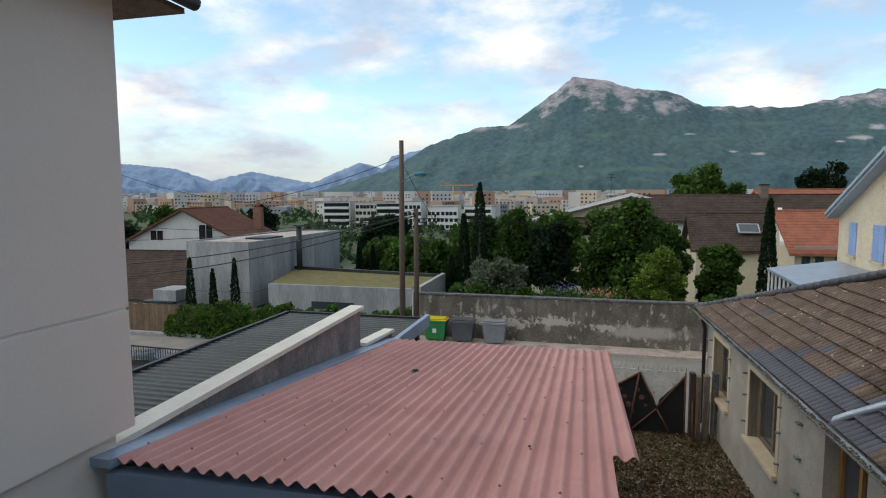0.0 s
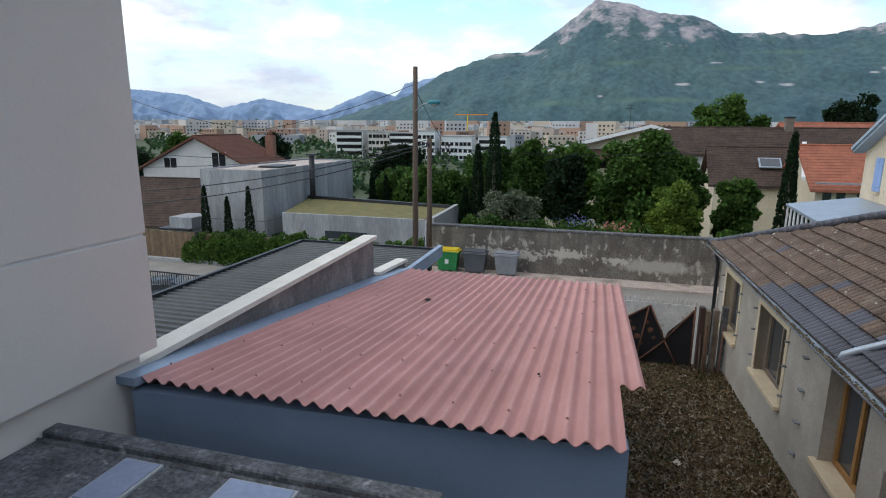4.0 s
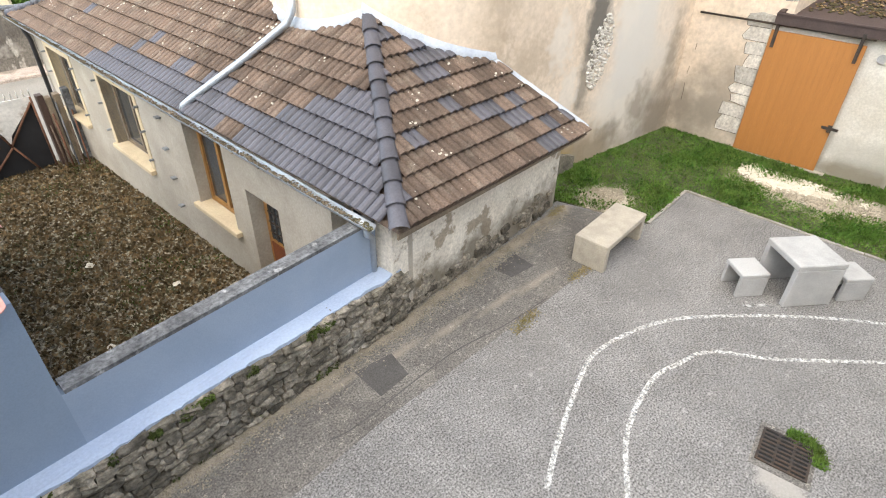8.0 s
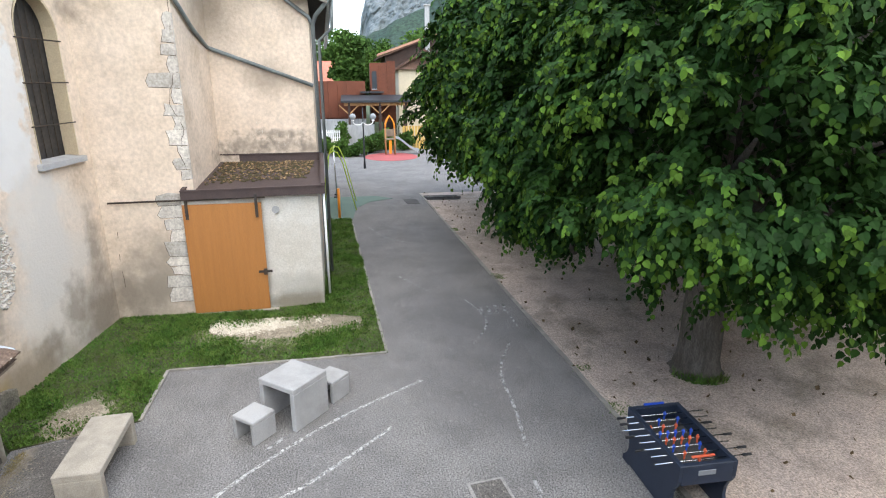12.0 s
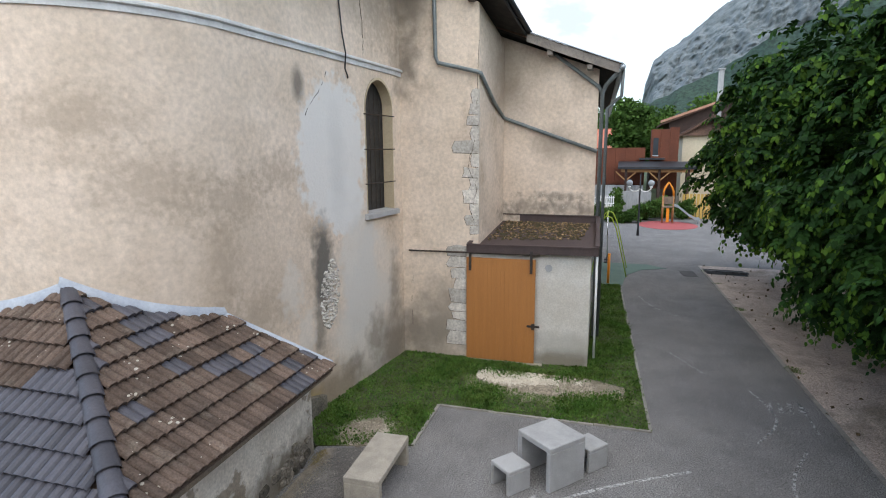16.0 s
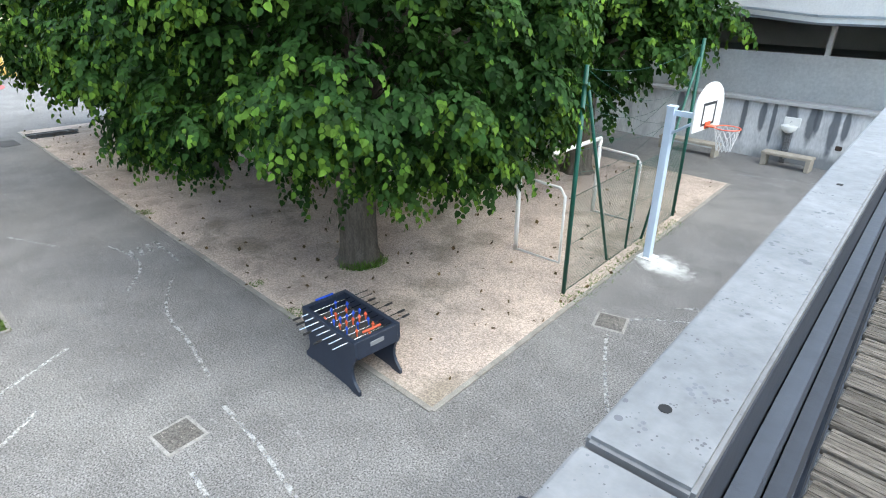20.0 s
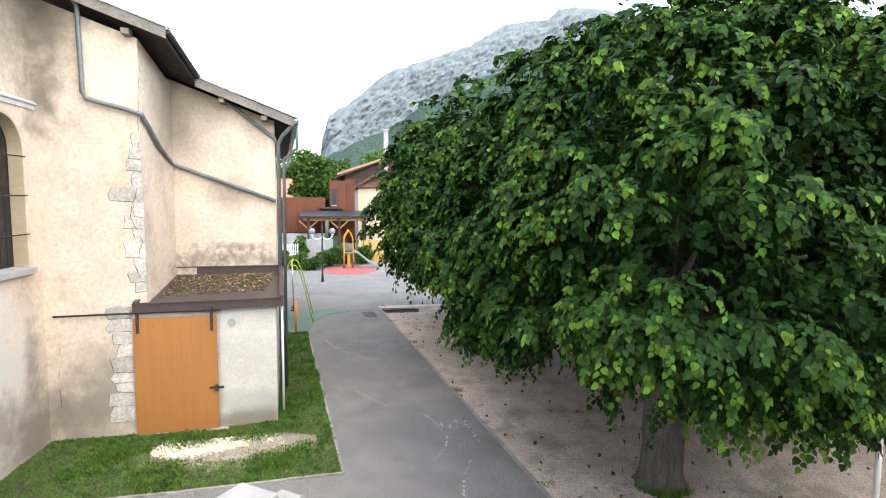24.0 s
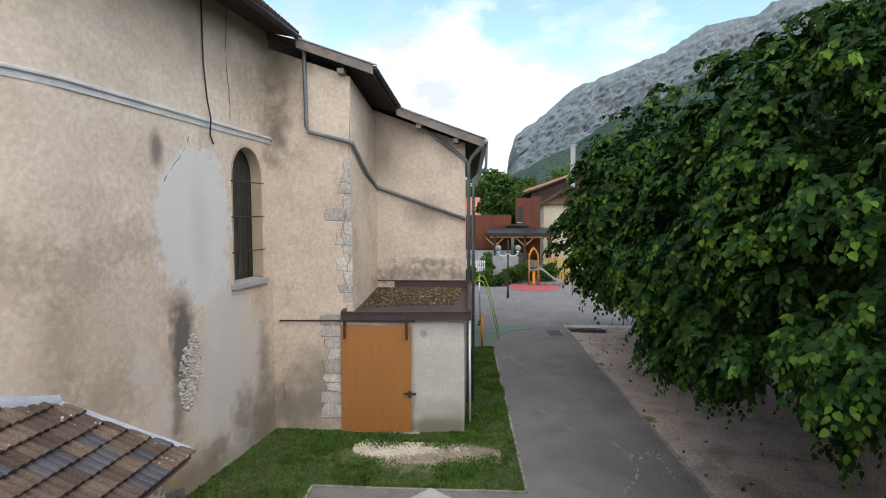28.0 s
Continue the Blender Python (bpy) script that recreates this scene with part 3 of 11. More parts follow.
M_lime = material("lime_stone", (0.62, 0.57, 0.47), (0.50, 0.45, 0.36), 4.0, 0.95, fine=60, fine_amt=0.25, bump=0)
M_lime_old = material("old_lime_rubble", (0.60, 0.565, 0.505), (0.42, 0.39, 0.345), 9.0, 0.95, fine=50, fine_amt=0.3, bump=0.4)
M_litter = leaf_material("dead_leaf", (0.17, 0.115, 0.062), (0.07, 0.055, 0.03), 5.0)
M_iron = material("cast_iron", (0.05, 0.045, 0.042), (0.085, 0.06, 0.045), 8.0, 0.7, metal=0.5, fine=50, fine_amt=0.2, bump=0.1)
# near black: unlit depth put into the colour of holes, openings and windows
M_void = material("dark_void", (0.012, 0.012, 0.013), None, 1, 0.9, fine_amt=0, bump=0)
M_quoin = material("quoin_stone", (0.60, 0.56, 0.50), (0.46, 0.42, 0.37), 5.0, 0.92, fine=18, fine_amt=0.25, bump=0.7, bump_scale=25, rand=0.22)
M_leaded = material("leaded_glass", (0.022, 0.022, 0.024), (0.04, 0.038, 0.036), 4.0, 0.35, fine=12, fine_amt=0.4, bump=0.3, bump_scale=8)
M_tray = material("brown_sheet", (0.075, 0.052, 0.048), (0.06, 0.042, 0.04), 2.0, 0.7, fine=30, fine_amt=0.15, bump=0.1)
M_net = material("white_cord", (0.7, 0.7, 0.7), None, 3, 0.8, fine_amt=0, bump=0)
M_pale_blue = material("pale_blue_paint", (0.60, 0.70, 0.82), (0.55, 0.65, 0.78), 2, 0.45, fine_amt=0.04, bump=0)

# the church render: cement repair, damp stains, lime wash near the ground, soot and painted shade under the eaves
M_church = material("church_render", (0.70, 0.58, 0.465), (0.61, 0.50, 0.39), 1.0, 0.93, fine=11, fine_amt=0.13, bump=0.5, bump_scale=14, c3=(0.47, 0.37, 0.275), c3_scale=0.9, c3_at=(0.55, 0.74))
for _x, _y, _z, _a, _b in ((7.2, 6.5, 5.0, 1.0, 0.5), (8.4, 6.1, 4.7, 1.0, 0.45), (9.6, 5.95, 5.1, 0.8, 0.4), (8.2, 6.1, 3.6, 0.35, 0.9), (6.6, 7.0, 6.0, 0.8, 0.4), (9.0, 6.0, 2.6, 0.9, 0.5), (13.5, 5.5, 8.4, 0.9, 0.7)):
    blot(M_church, (_x, _y, _z), (_a, 0.9, _b), (0.36, 0.285, 0.21), (0.3, 1.2), 1.2, 7.0, 0.55)
blot(M_church, (8.6, 6.2, 3.4), (2.6, 3.0, 1.0), (0.38, 0.295, 0.21), (0.3, 1.3), 0.8, 3.0, 0.35)
blot(M_church, (12.6, 5.7, 1.6), (1.7, 0.8, 2.3), (0.60, 0.57, 0.52), (0.5, 1.1), 0.5, 1.3, 0.8)
blot(M_church, (11.4, 5.8, 5.4), (1.35, 0.9, 1.75), (0.68, 0.66, 0.625), (0.82, 0.98), 0.4, 5.0, 0.9)
blot(M_church, (11.75, 5.75, 4.3), (0.8, 0.9, 0.7), (0.68, 0.66, 0.625), (0.82, 0.98), 0.4, 5.0, 0.9)
blot(M_church, (11.5, 5.8, 5.2), (0.35, 0.9, 1.3), (0.50, 0.49, 0.465), (0.3, 1.2), 0.6, 2.5, 0.4)
blot(M_church, (12.3, 5.7, 2.6), (0.8, 0.9, 1.8), (0.60, 0.575, 0.53), (0.6, 1.1), 0.7, 2.6, 0.75)
blot(M_church, (10.86, 5.85, 3.05), (0.42, 0.6, 1.15), (0.105, 0.10, 0.09), (0.5, 1.1), 0.5, 5.0, 0.9)
blot(M_church, (10.66, 5.85, 1.9), (0.24, 0.6, 1.0), (0.16, 0.145, 0.125), (0.4, 1.1), 0.6, 5.0, 0.7)
blot(M_church, (10.3, 5.9, 6.75), (0.22, 0.5, 0.42), (0.15, 0.13, 0.11), (0.4, 1.1), 0.3, 3.0, 0.8)
blot(M_church, (11.0, 5.8, 0.2), (2.2, 0.7, 0.75), (0.24, 0.19, 0.13), (0.3, 1.1), 0.5, 2.0, 0.8)
blot(M_church, (13.9, 5.3, 0.5), (1.2, 1.2, 1.2), (0.20, 0.165, 0.13), (0.3, 1.1), 0.6, 2.2, 0.8)
blot(M_church, (9.9, 5.9, 0.3), (0.8, 0.5, 0.45), (0.36, 0.25, 0.05), (0.4, 1.1), 0.4, 3.0, 0.7)
blot(M_church, (14.45, 4.4, 0.9), (0.6, 0.9, 1.4), (0.27, 0.23, 0.185), (0.3, 1.1), 0.6, 2.2, 0.85)
for _y, _z, _a, _b in ((0.9, 3.75, 0.5, 0.35), (1.5, 3.85, 0.6, 0.45), (2.1, 3.7, 0.5, 0.4), (2.7, 3.8, 0.6, 0.5), (1.8, 4.15, 1.1, 0.22), (3.1, 3.6, 0.5, 0.4)):
    blot(M_church, (16.9, _y, _z), (0.8, _a, _b - 0.08), (0.17, 0.145, 0.12), (0.2, 1.1), 1.1, 6.0, 0.6)
# inner corner below the eaves: soot, with the shade there also in the colour
for _y, _z, _a, _b in ((5.15, 9.0, 0.5, 1.5), (5.3, 7.6, 0.35, 0.9), (4.6, 9.6, 0.9, 0.5)):
    blot(M_church, (14.4, _y, _z), (0.7, _a, _b), (0.17, 0.14, 0.11), (0.2, 1.2), 0.8, 3.0, 0.75)
# below the transept roof: soot and eave shade painted as one blot
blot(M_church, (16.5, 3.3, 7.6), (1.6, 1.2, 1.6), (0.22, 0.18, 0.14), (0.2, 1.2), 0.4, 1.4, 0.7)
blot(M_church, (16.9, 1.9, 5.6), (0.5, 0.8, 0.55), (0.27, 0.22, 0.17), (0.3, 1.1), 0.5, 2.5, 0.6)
# band under the choir eaves: soot and the overhang's shade painted together
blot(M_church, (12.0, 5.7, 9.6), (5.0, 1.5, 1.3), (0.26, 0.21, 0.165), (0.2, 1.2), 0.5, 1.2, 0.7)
# flaked lime wash and damp near the foot of the choir
for _x, _z, _a, _b in ((10.2, 1.7, 0.35, 0.8), (11.6, 1.2, 0.45, 0.6), (12.4, 0.9, 0.5, 0.5), (11.9, 3.2, 0.5, 0.7), (9.8, 2.8, 0.4, 0.6)):
    blot(M_church, (_x, 6.91 - 0.1 * _x, _z), (_a, 0.6, _b), (0.66, 0.61, 0.54), (0.5, 1.0), 0.9, 5.5, 0.6)
for _x, _z, _a, _b in ((9.6, 0.9, 0.4, 0.7), (12.9, 0.9, 0.5, 0.8), (13.9, 1.9, 0.35, 1.2), (11.9, 0.5, 0.5, 0.4)):
    blot(M_church, (_x, 6.91 - 0.1 * _x, _z), (_a, 0.7, _b), (0.24, 0.20, 0.155), (0.2, 1.1), 0.9, 4.0, 0.7)
M_shedwall = material("shed_render", (0.64, 0.61, 0.55), (0.56, 0.52, 0.45), 1.4, 0.92, fine=25, fine_amt=0.12, bump=0.4, bump_scale=18)
blot(M_shedwall, (14.6, 1.2, 0.15), (0.8, 1.2, 0.35), (0.23, 0.20, 0.15), (0.5, 1.1), 0.4, 3.0, 0.9)
blot(M_shedwall, (14.6, 1.2, 0.6), (0.8, 1.1, 0.35), (0.40, 0.38, 0.33), (0.5, 1.1), 0.5, 3.0, 0.6)
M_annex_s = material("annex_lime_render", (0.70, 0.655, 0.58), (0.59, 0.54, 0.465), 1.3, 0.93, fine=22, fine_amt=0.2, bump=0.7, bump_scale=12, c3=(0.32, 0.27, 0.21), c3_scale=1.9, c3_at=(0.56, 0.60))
for _x in (5.2, 6.4, 7.6, 8.6):
    blot(M_annex_s, (_x, 4.8 + 0.08 * (_x - 4.5), 0.1), (0.9, 0.6, 0.72), (0.12, 0.10, 0.07), (0.4, 1.1), 0.7, 3.0, 0.85)
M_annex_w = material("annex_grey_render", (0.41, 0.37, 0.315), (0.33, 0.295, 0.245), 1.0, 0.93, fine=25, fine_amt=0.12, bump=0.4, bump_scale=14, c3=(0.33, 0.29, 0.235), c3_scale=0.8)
# blue-grey base: the sky mirrored in the panes is put into the colour
M_pane_sky_tint = material("skylight_sheet", (0.27, 0.31, 0.41), (0.23, 0.265, 0.36), 3, 0.3, fine=20, fine_amt=0.1, bump=0.05, spec=0.6)
M_parapet = material("parapet_render", (0.20, 0.185, 0.175), (0.14, 0.13, 0.125), 1.2, 0.95, fine=20, fine_amt=0.25, bump=0.5, bump_scale=20, c3=(0.29, 0.265, 0.24), c3_scale=1.6, c3_at=(0.52, 0.68), stretch=(1, 1, 0.6))
M_flash = material("blue_zinc_flashing", (0.30, 0.37, 0.46), (0.25, 0.31, 0.40), 2.5, 0.45, metal=0.2, fine=20, fine_amt=0.1, bump=0.1)
M_ivy = leaf_material("wall_weed", (0.07, 0.10, 0.025), (0.05, 0.06, 0.02), 2.0)
speckle(M_rail, (0.05, 0.05, 0.055), 230.0, 0.40, 0.8)
speckle(M_rail, (0.06, 0.063, 0.072), 75.0, 0.42, 0.75)
speckle(M_rail, (0.08, 0.085, 0.10), 160.0, 0.45, 0.6)
# soft-edged white patch on the asphalt round the basketball post
blot(M_asphalt, (5.42, -11.42, 0), (0.66, 0.50, 0.3), (0.66, 0.66, 0.64), (0.30, 1.0), 0.7, 5.0, 0.95)
blot(M_asphalt, (5.15, -11.25, 0), (0.55, 0.32, 0.3), (0.55, 0.55, 0.53), (0.1, 1.1), 0.7, 6.0, 0.7)
speckle(M_asphalt, (0.42, 0.41, 0.39), 47.0, 0.66, 0.42)
speckle(M_asphalt, (0.08, 0.078, 0.075), 36.0, 0.60, 0.42)
# sandy grit washed along the foot of the wall and down the middle of the strip
for _x in np.arange(-1.6, 9.0, 0.75):
    blot(M_asphalt_strip, (float(_x), 4.40 + 0.06 * _x + 0.05 * math.sin(4 * _x), 0), (0.6, 0.15, 0.3), (0.35, 0.30, 0.235), (0.2, 1.1), 0.6, 6.0, 0.75)
for _x, _y in ((3.2, 4.32), (4.1, 4.22), (5.0, 4.08), (6.0, 3.95), (6.8, 3.85)):
    blot(M_asphalt_strip, (_x, _y, 0), (0.6, 0.09, 0.3), (0.30, 0.26, 0.21), (0.2, 1.1), 0.6, 6.0, 0.6)
blot(M_asphalt, (5.8, -0.24, 0), (0.26, 0.34, 0.3), (0.36, 0.34, 0.31), (0.5, 0.9), 0.5, 5.0, 0.8)
speckle(M_asphalt_strip, (0.07, 0.065, 0.058), 34.0, 0.6, 0.5)
speckle(M_asphalt_strip, (0.42, 0.385, 0.33), 44.0, 0.6, 0.55)
M_surround = material("manhole_surround", (0.33, 0.32, 0.30), (0.25, 0.24, 0.225), 5.0, 0.92, fine=40, fine_amt=0.3, bump=0.3)
M_pebble_dark = material("damp_pebble", (0.34, 0.30, 0.22), (0.13, 0.115, 0.08), 7.0, 0.95, fine=60, fine_amt=0.25, bump=0)
blot(M_soil, (13.15, 1.5, 0), (0.85, 1.9, 0.4), (0.40, 0.345, 0.27), (0.6, 1.1), 0.6, 2.4, 0.95)
blot(M_soil, (9.95, 4.5, 0), (0.75, 0.55, 0.4), (0.42, 0.37, 0.29), (0.6, 1.1), 0.6, 3.0, 0.95)
M_kerb = material("kerb_concrete", (0.33, 0.31, 0.28), (0.25, 0.235, 0.21), 4.0, 0.9, fine=60, fine_amt=0.25, bump=0.3, bump_scale=80, rand=0.12)
# ================= ground =================
def yard_z(x, y):
    return -1.15 - 0.045 * y


def make_ground():
    bm = B()
    # the hillside beyond the courtyard, falling to the town plain and running to the horizon
    ys = [4.9, 30, 36, 60, 120, 300, 900, 2200, 4300]
    zs = [-3.7, -3.7, -4.6, -7, -9, -9, -5, 8, 40]
    xs = [-4300, -1500, -400, -100, -30, -12, 14, 40, 120, 500, 1500, 4300]
    sheet(bm, lambda u, v: (xs[u], ys[v], zs[v]), range(len(xs)), range(len(ys)))
    # the level school ground and what lies behind it
    sheet(bm, lambda u, v: (u, v, -0.05), [-4300, -60, 0, 60, 4300], [-4300, -60, 0, 4.9])
    bmesh.ops.recalc_face_normals(bm, faces=bm.faces)
    return tagged(part("ground", bm, M_hill), "grassy earth of the hillside", "ground", kind="structure")


M_hill = material("hillside", (0.05, 0.075, 0.03), (0.085, 0.10, 0.045), 0.05, 0.95, fine=0.8, fine_amt=0.4, bump=0)
make_ground()


def flat(name, poly, z0, z1, mat, label, cat="ground", kind="structure"):
    bm = B()
    prism(bm, poly, z0, z1)
    return tagged(part(name, bm, mat), label, cat, kind=kind)


flat("pavement_courtyard", [(-8, -26), (48, -26), (48, 5.2), (14.6, 5.6), (9.0, 5.15), (-8, 4.2)], -0.3, 0.0, M_asphalt, "grey worn asphalt of the school courtyard", "pavement")
flat("pavement_strip", [(-3, 3.15), (3.2, 3.5), (6.3, 3.45), (9.7, 3.5), (9.2, 5.0), (4.4, 4.68), (-3, 4.26)], -0.1, 0.004, M_asphalt_strip, "darker patched asphalt along the wall", "pavement")
SAND = [(5.27, -4.78), (29, -3.45), (29, -17), (6.75, -18.0)]
flat("pavement_sand", SAND, -0.1, 0.012, M_sand, "pale sandy ground under the trees", "sand")
GRASS = [(11.5, 3.52), (11.62, -0.82), (23.9, -0.03), (23.9, 1.0), (14.6, 0.6), (14.4, 5.5), (10.0, 5.9), (9.2, 5.2), (9.75, 3.45)]
flat("ground_grass", GRASS, -0.1, 0.018, M_soil, "earth under the grass beside the church", "ground")
YARD = [(0.55, 4.9), (4.6, 4.9), (4.4, 18.6), (0.3, 18.6)]
flat("ground_yard", YARD, lambda x, y: yard_z(x, y) - 0.3, yard_z, M_gravel, "mossy gravel and dead leaves in the yard", "gravel")
flat("pavement_playground", [(23.9, -0.1), (26.0, -0.25), (27.3, -0.9), (27.9, -2.0), (28.6, -1.2), (28.6, 1.5), (23.9, 1.0)], -0.1, 0.014, M_green_rubber, "green rubber play surface", "play surface")
bm = B()
prism(bm, [(43.5 + 2.3 * math.cos(a), -2.9 + 2.0 * math.sin(a)) for a in [k * math.pi / 16 for k in range(32)]], -0.1, 0.02)
tagged(part("pavement_red", bm, M_red_rubber), "round red rubber play surface", "play surface", kind="structure")


def edging(name, pts, w, h, label):
    e = thing(name, (*pts[0], 0), label, "kerb", kind="structure")
    for (x0, y0), (x1, y1) in zip(pts, pts[1:]):
        L = math.hypot(x1 - x0, y1 - y0)
        k = max(1, round(L / 1.0))
        for i in range(k):
            a, b = i / k + 0.006 / L, (i + 1) / k - 0.006 / L
            bm = B()
            seg(bm, (x0 + (x1 - x0) * a, y0 + (y1 - y0) * a), (x0 + (x1 - x0) * b, y0 + (y1 - y0) * b), -0.1, h + rng.uniform(-0.006, 0.006), w)
            part("kerb_stone", bm, M_kerb, e)
    return e


edging("kerb_grass", [(9.75, 3.45), (11.5, 3.52), (11.62, -0.82), (23.9, -0.03)], 0.06, 0.035, "thin concrete edging along the grass")
edging("kerb_sand", [(29, -3.45), (5.27, -4.78)], 0.09, 0.02, "low concrete edging along the sand")
edging("kerb_sand_side", [(5.27, -4.78), (6.75, -18.0)], 0.09, 0.02, "low concrete edging along the sand")


# ---------- painted lines, patches, covers ----------
def stripe(pts, w=0.065, mat=None, z=0.007, label="worn white painted line on the asphalt"):
    bm = B()
    ribbon(bm, smooth_line(pts), w, z)
    return tagged(part("road_marking", bm, mat or M_chalk), label, "marking", "painted lines", kind="structure")


stripe([(3.9, 1.55), (4.49, 1.82), (5.62, 2.22), (6.24, 2.29), (7.17, 2.04), (8.02, 1.48), (9.31, 0.15), (10.39, -1.44)])
stripe([(4.0, 0.6), (4.58, 0.96), (5.23, 1.32), (6.17, 1.5), (6.71, 1.39), (7.27, 1.17), (7.79, 0.46), (8.94, -0.76)])
for pts in ([(3.5, -1.8), (5.12, -1.89), (6.41, -1.92)], [(4.0, -2.6), (5.27, -2.66), (6.27, -2.72), (7.4, -2.7)], [(8.11, -2.82), (9.19, -2.93), (10.52, -3.01), (11.76, -3.54)],
            [(14.34, -3.03), (12.93, -3.28), (11.73, -2.7)], [(14.17, -3.92), (12.49, -3.91)], [(3.03, -5.77), (3.94, -7.0), (4.58, -8.01), (4.7, -8.3)],
            [(2.4, -6.32), (3.3, -7.6), (3.66, -8.18), (3.8, -8.7)], [(3.8, -8.7), (2.78, -9.93), (3.1, -15.0), (3.39, -19.26), (3.98, -20.22), (7.19, -19.06)],
            [(4.7, -8.9), (4.5, -9.16), (3.46, -10.48), (3.8, -14.5), (4.14, -18.27)], [(9.0, 0.9), (8.6, 1.25)], [(4.4, -9.8), (3.9, -10.3)],
            [(22.5, -0.7), (21.0, -1.2), (20.0, -2.0)], [(16.5, -1.4), (15.0, -2.2)], [(6.0, -18.9), (4.2, -18.6), (2.4, -18.4)]):
    stripe(pts, 0.06, M_chalk_faint, label="faint worn chalk line on the asphalt")
for k in range(4):
    stripe([(13.25 + 0.05 * k, -3.25 - 0.2 * k), (13.75 + 0.05 * k, -3.3 - 0.2 * k)], 0.09, M_chalk_faint, label="faint worn chalk bar on the asphalt")


def asphalt_patch(poly):
    return flat("asphalt_patch", poly, -0.05, 0.009, M_asphalt_patch, "square repair patch of darker asphalt", "patch")


asphalt_patch([(0.36, 4.06), (0.29, 3.60), (0.79, 3.50), (0.88, 3.95)])
asphalt_patch([(3.46, 4.36), (3.45, 3.80), (3.95, 3.84), (4.04, 4.28)])
asphalt_patch([(6.55, 4.55), (6.60, 4.2), (7.1, 4.15), (7.15, 4.6)])
asphalt_patch([(26.5, -2.6), (27.6, -2.5), (27.6, -3.1), (26.5, -3.2)])


def make_drain():
    e = thing("drain_grate", (6.24, -0.14, 0), "rusty iron drain grate with weeds growing round it", "drain", rz=8)
    m = pose(6.24, -0.14, 0, 0, 0, 8)
    bm = B(); box(bm, (-0.36, -0.32, -0.04), (0.36, 0.32, 0.006), 0.004, m); part("surround", bm, M_asphalt_strip, e, "cracked concrete surround")
    # flat black plate where the unlit well would be
    bm = B(); box(bm, (-0.27, -0.27, -0.02), (0.27, 0.27, 0.010), 0, m); part("well", bm, M_void, e, "dark well")
    for i in range(9):
        x = -0.26 + 0.065 * i
        bm = B(); box(bm, (x - 0.016, -0.26, 0.008), (x + 0.016, 0.26, 0.026), 0.004, m); part("bar", bm, M_iron, e)
    for i in range(4):
        y = -0.26 + 0.173 * i
        bm = B(); box(bm, (-0.27, y - 0.013, 0.008), (0.27, y + 0.013, 0.022), 0.003, m); part("cross_bar", bm, M_iron, e)
    r = np.random.default_rng(5)
    a = r.uniform(0.2, 2.2, 900)
    c = np.stack([6.24 + 0.05 + r.normal(0.33, 0.06, 900) * np.cos(a - 0.7), -0.14 + r.normal(-0.33, 0.05, 900) * np.sin(a - 0.4), np.full(900, 0.005)], 1)
    part("weed_tuft", blades("weed_tuft", c, 0.045, 0.011, 4), M_grass, e, "green weeds")
    return e


make_drain()


def make_cover(x, y, s, rz, label):
    e = thing("manhole_cover", (x, y, 0), label, "manhole", "manhole covers", rz=rz)
    m = pose(x, y, 0, 0, 0, rz)
    bm = B(); box(bm, (-s / 2 - 0.05, -s / 2 - 0.05, -0.04), (s / 2 + 0.05, s / 2 + 0.05, 0.008), 0.006, m); part("surround", bm, M_surround, e)
    bm = B(); box(bm, (-s / 2, -s / 2, -0.02), (s / 2, s / 2, 0.016), 0.004, m); part("lid", bm, M_asphalt_strip, e, "dark square lid")
    return e


make_cover(7.16, -2.03, 0.46, 8, "square manhole cover with a pale concrete surround")
make_cover(4.87, -8.61, 0.46, 20, "square manhole cover outlined in white paint")


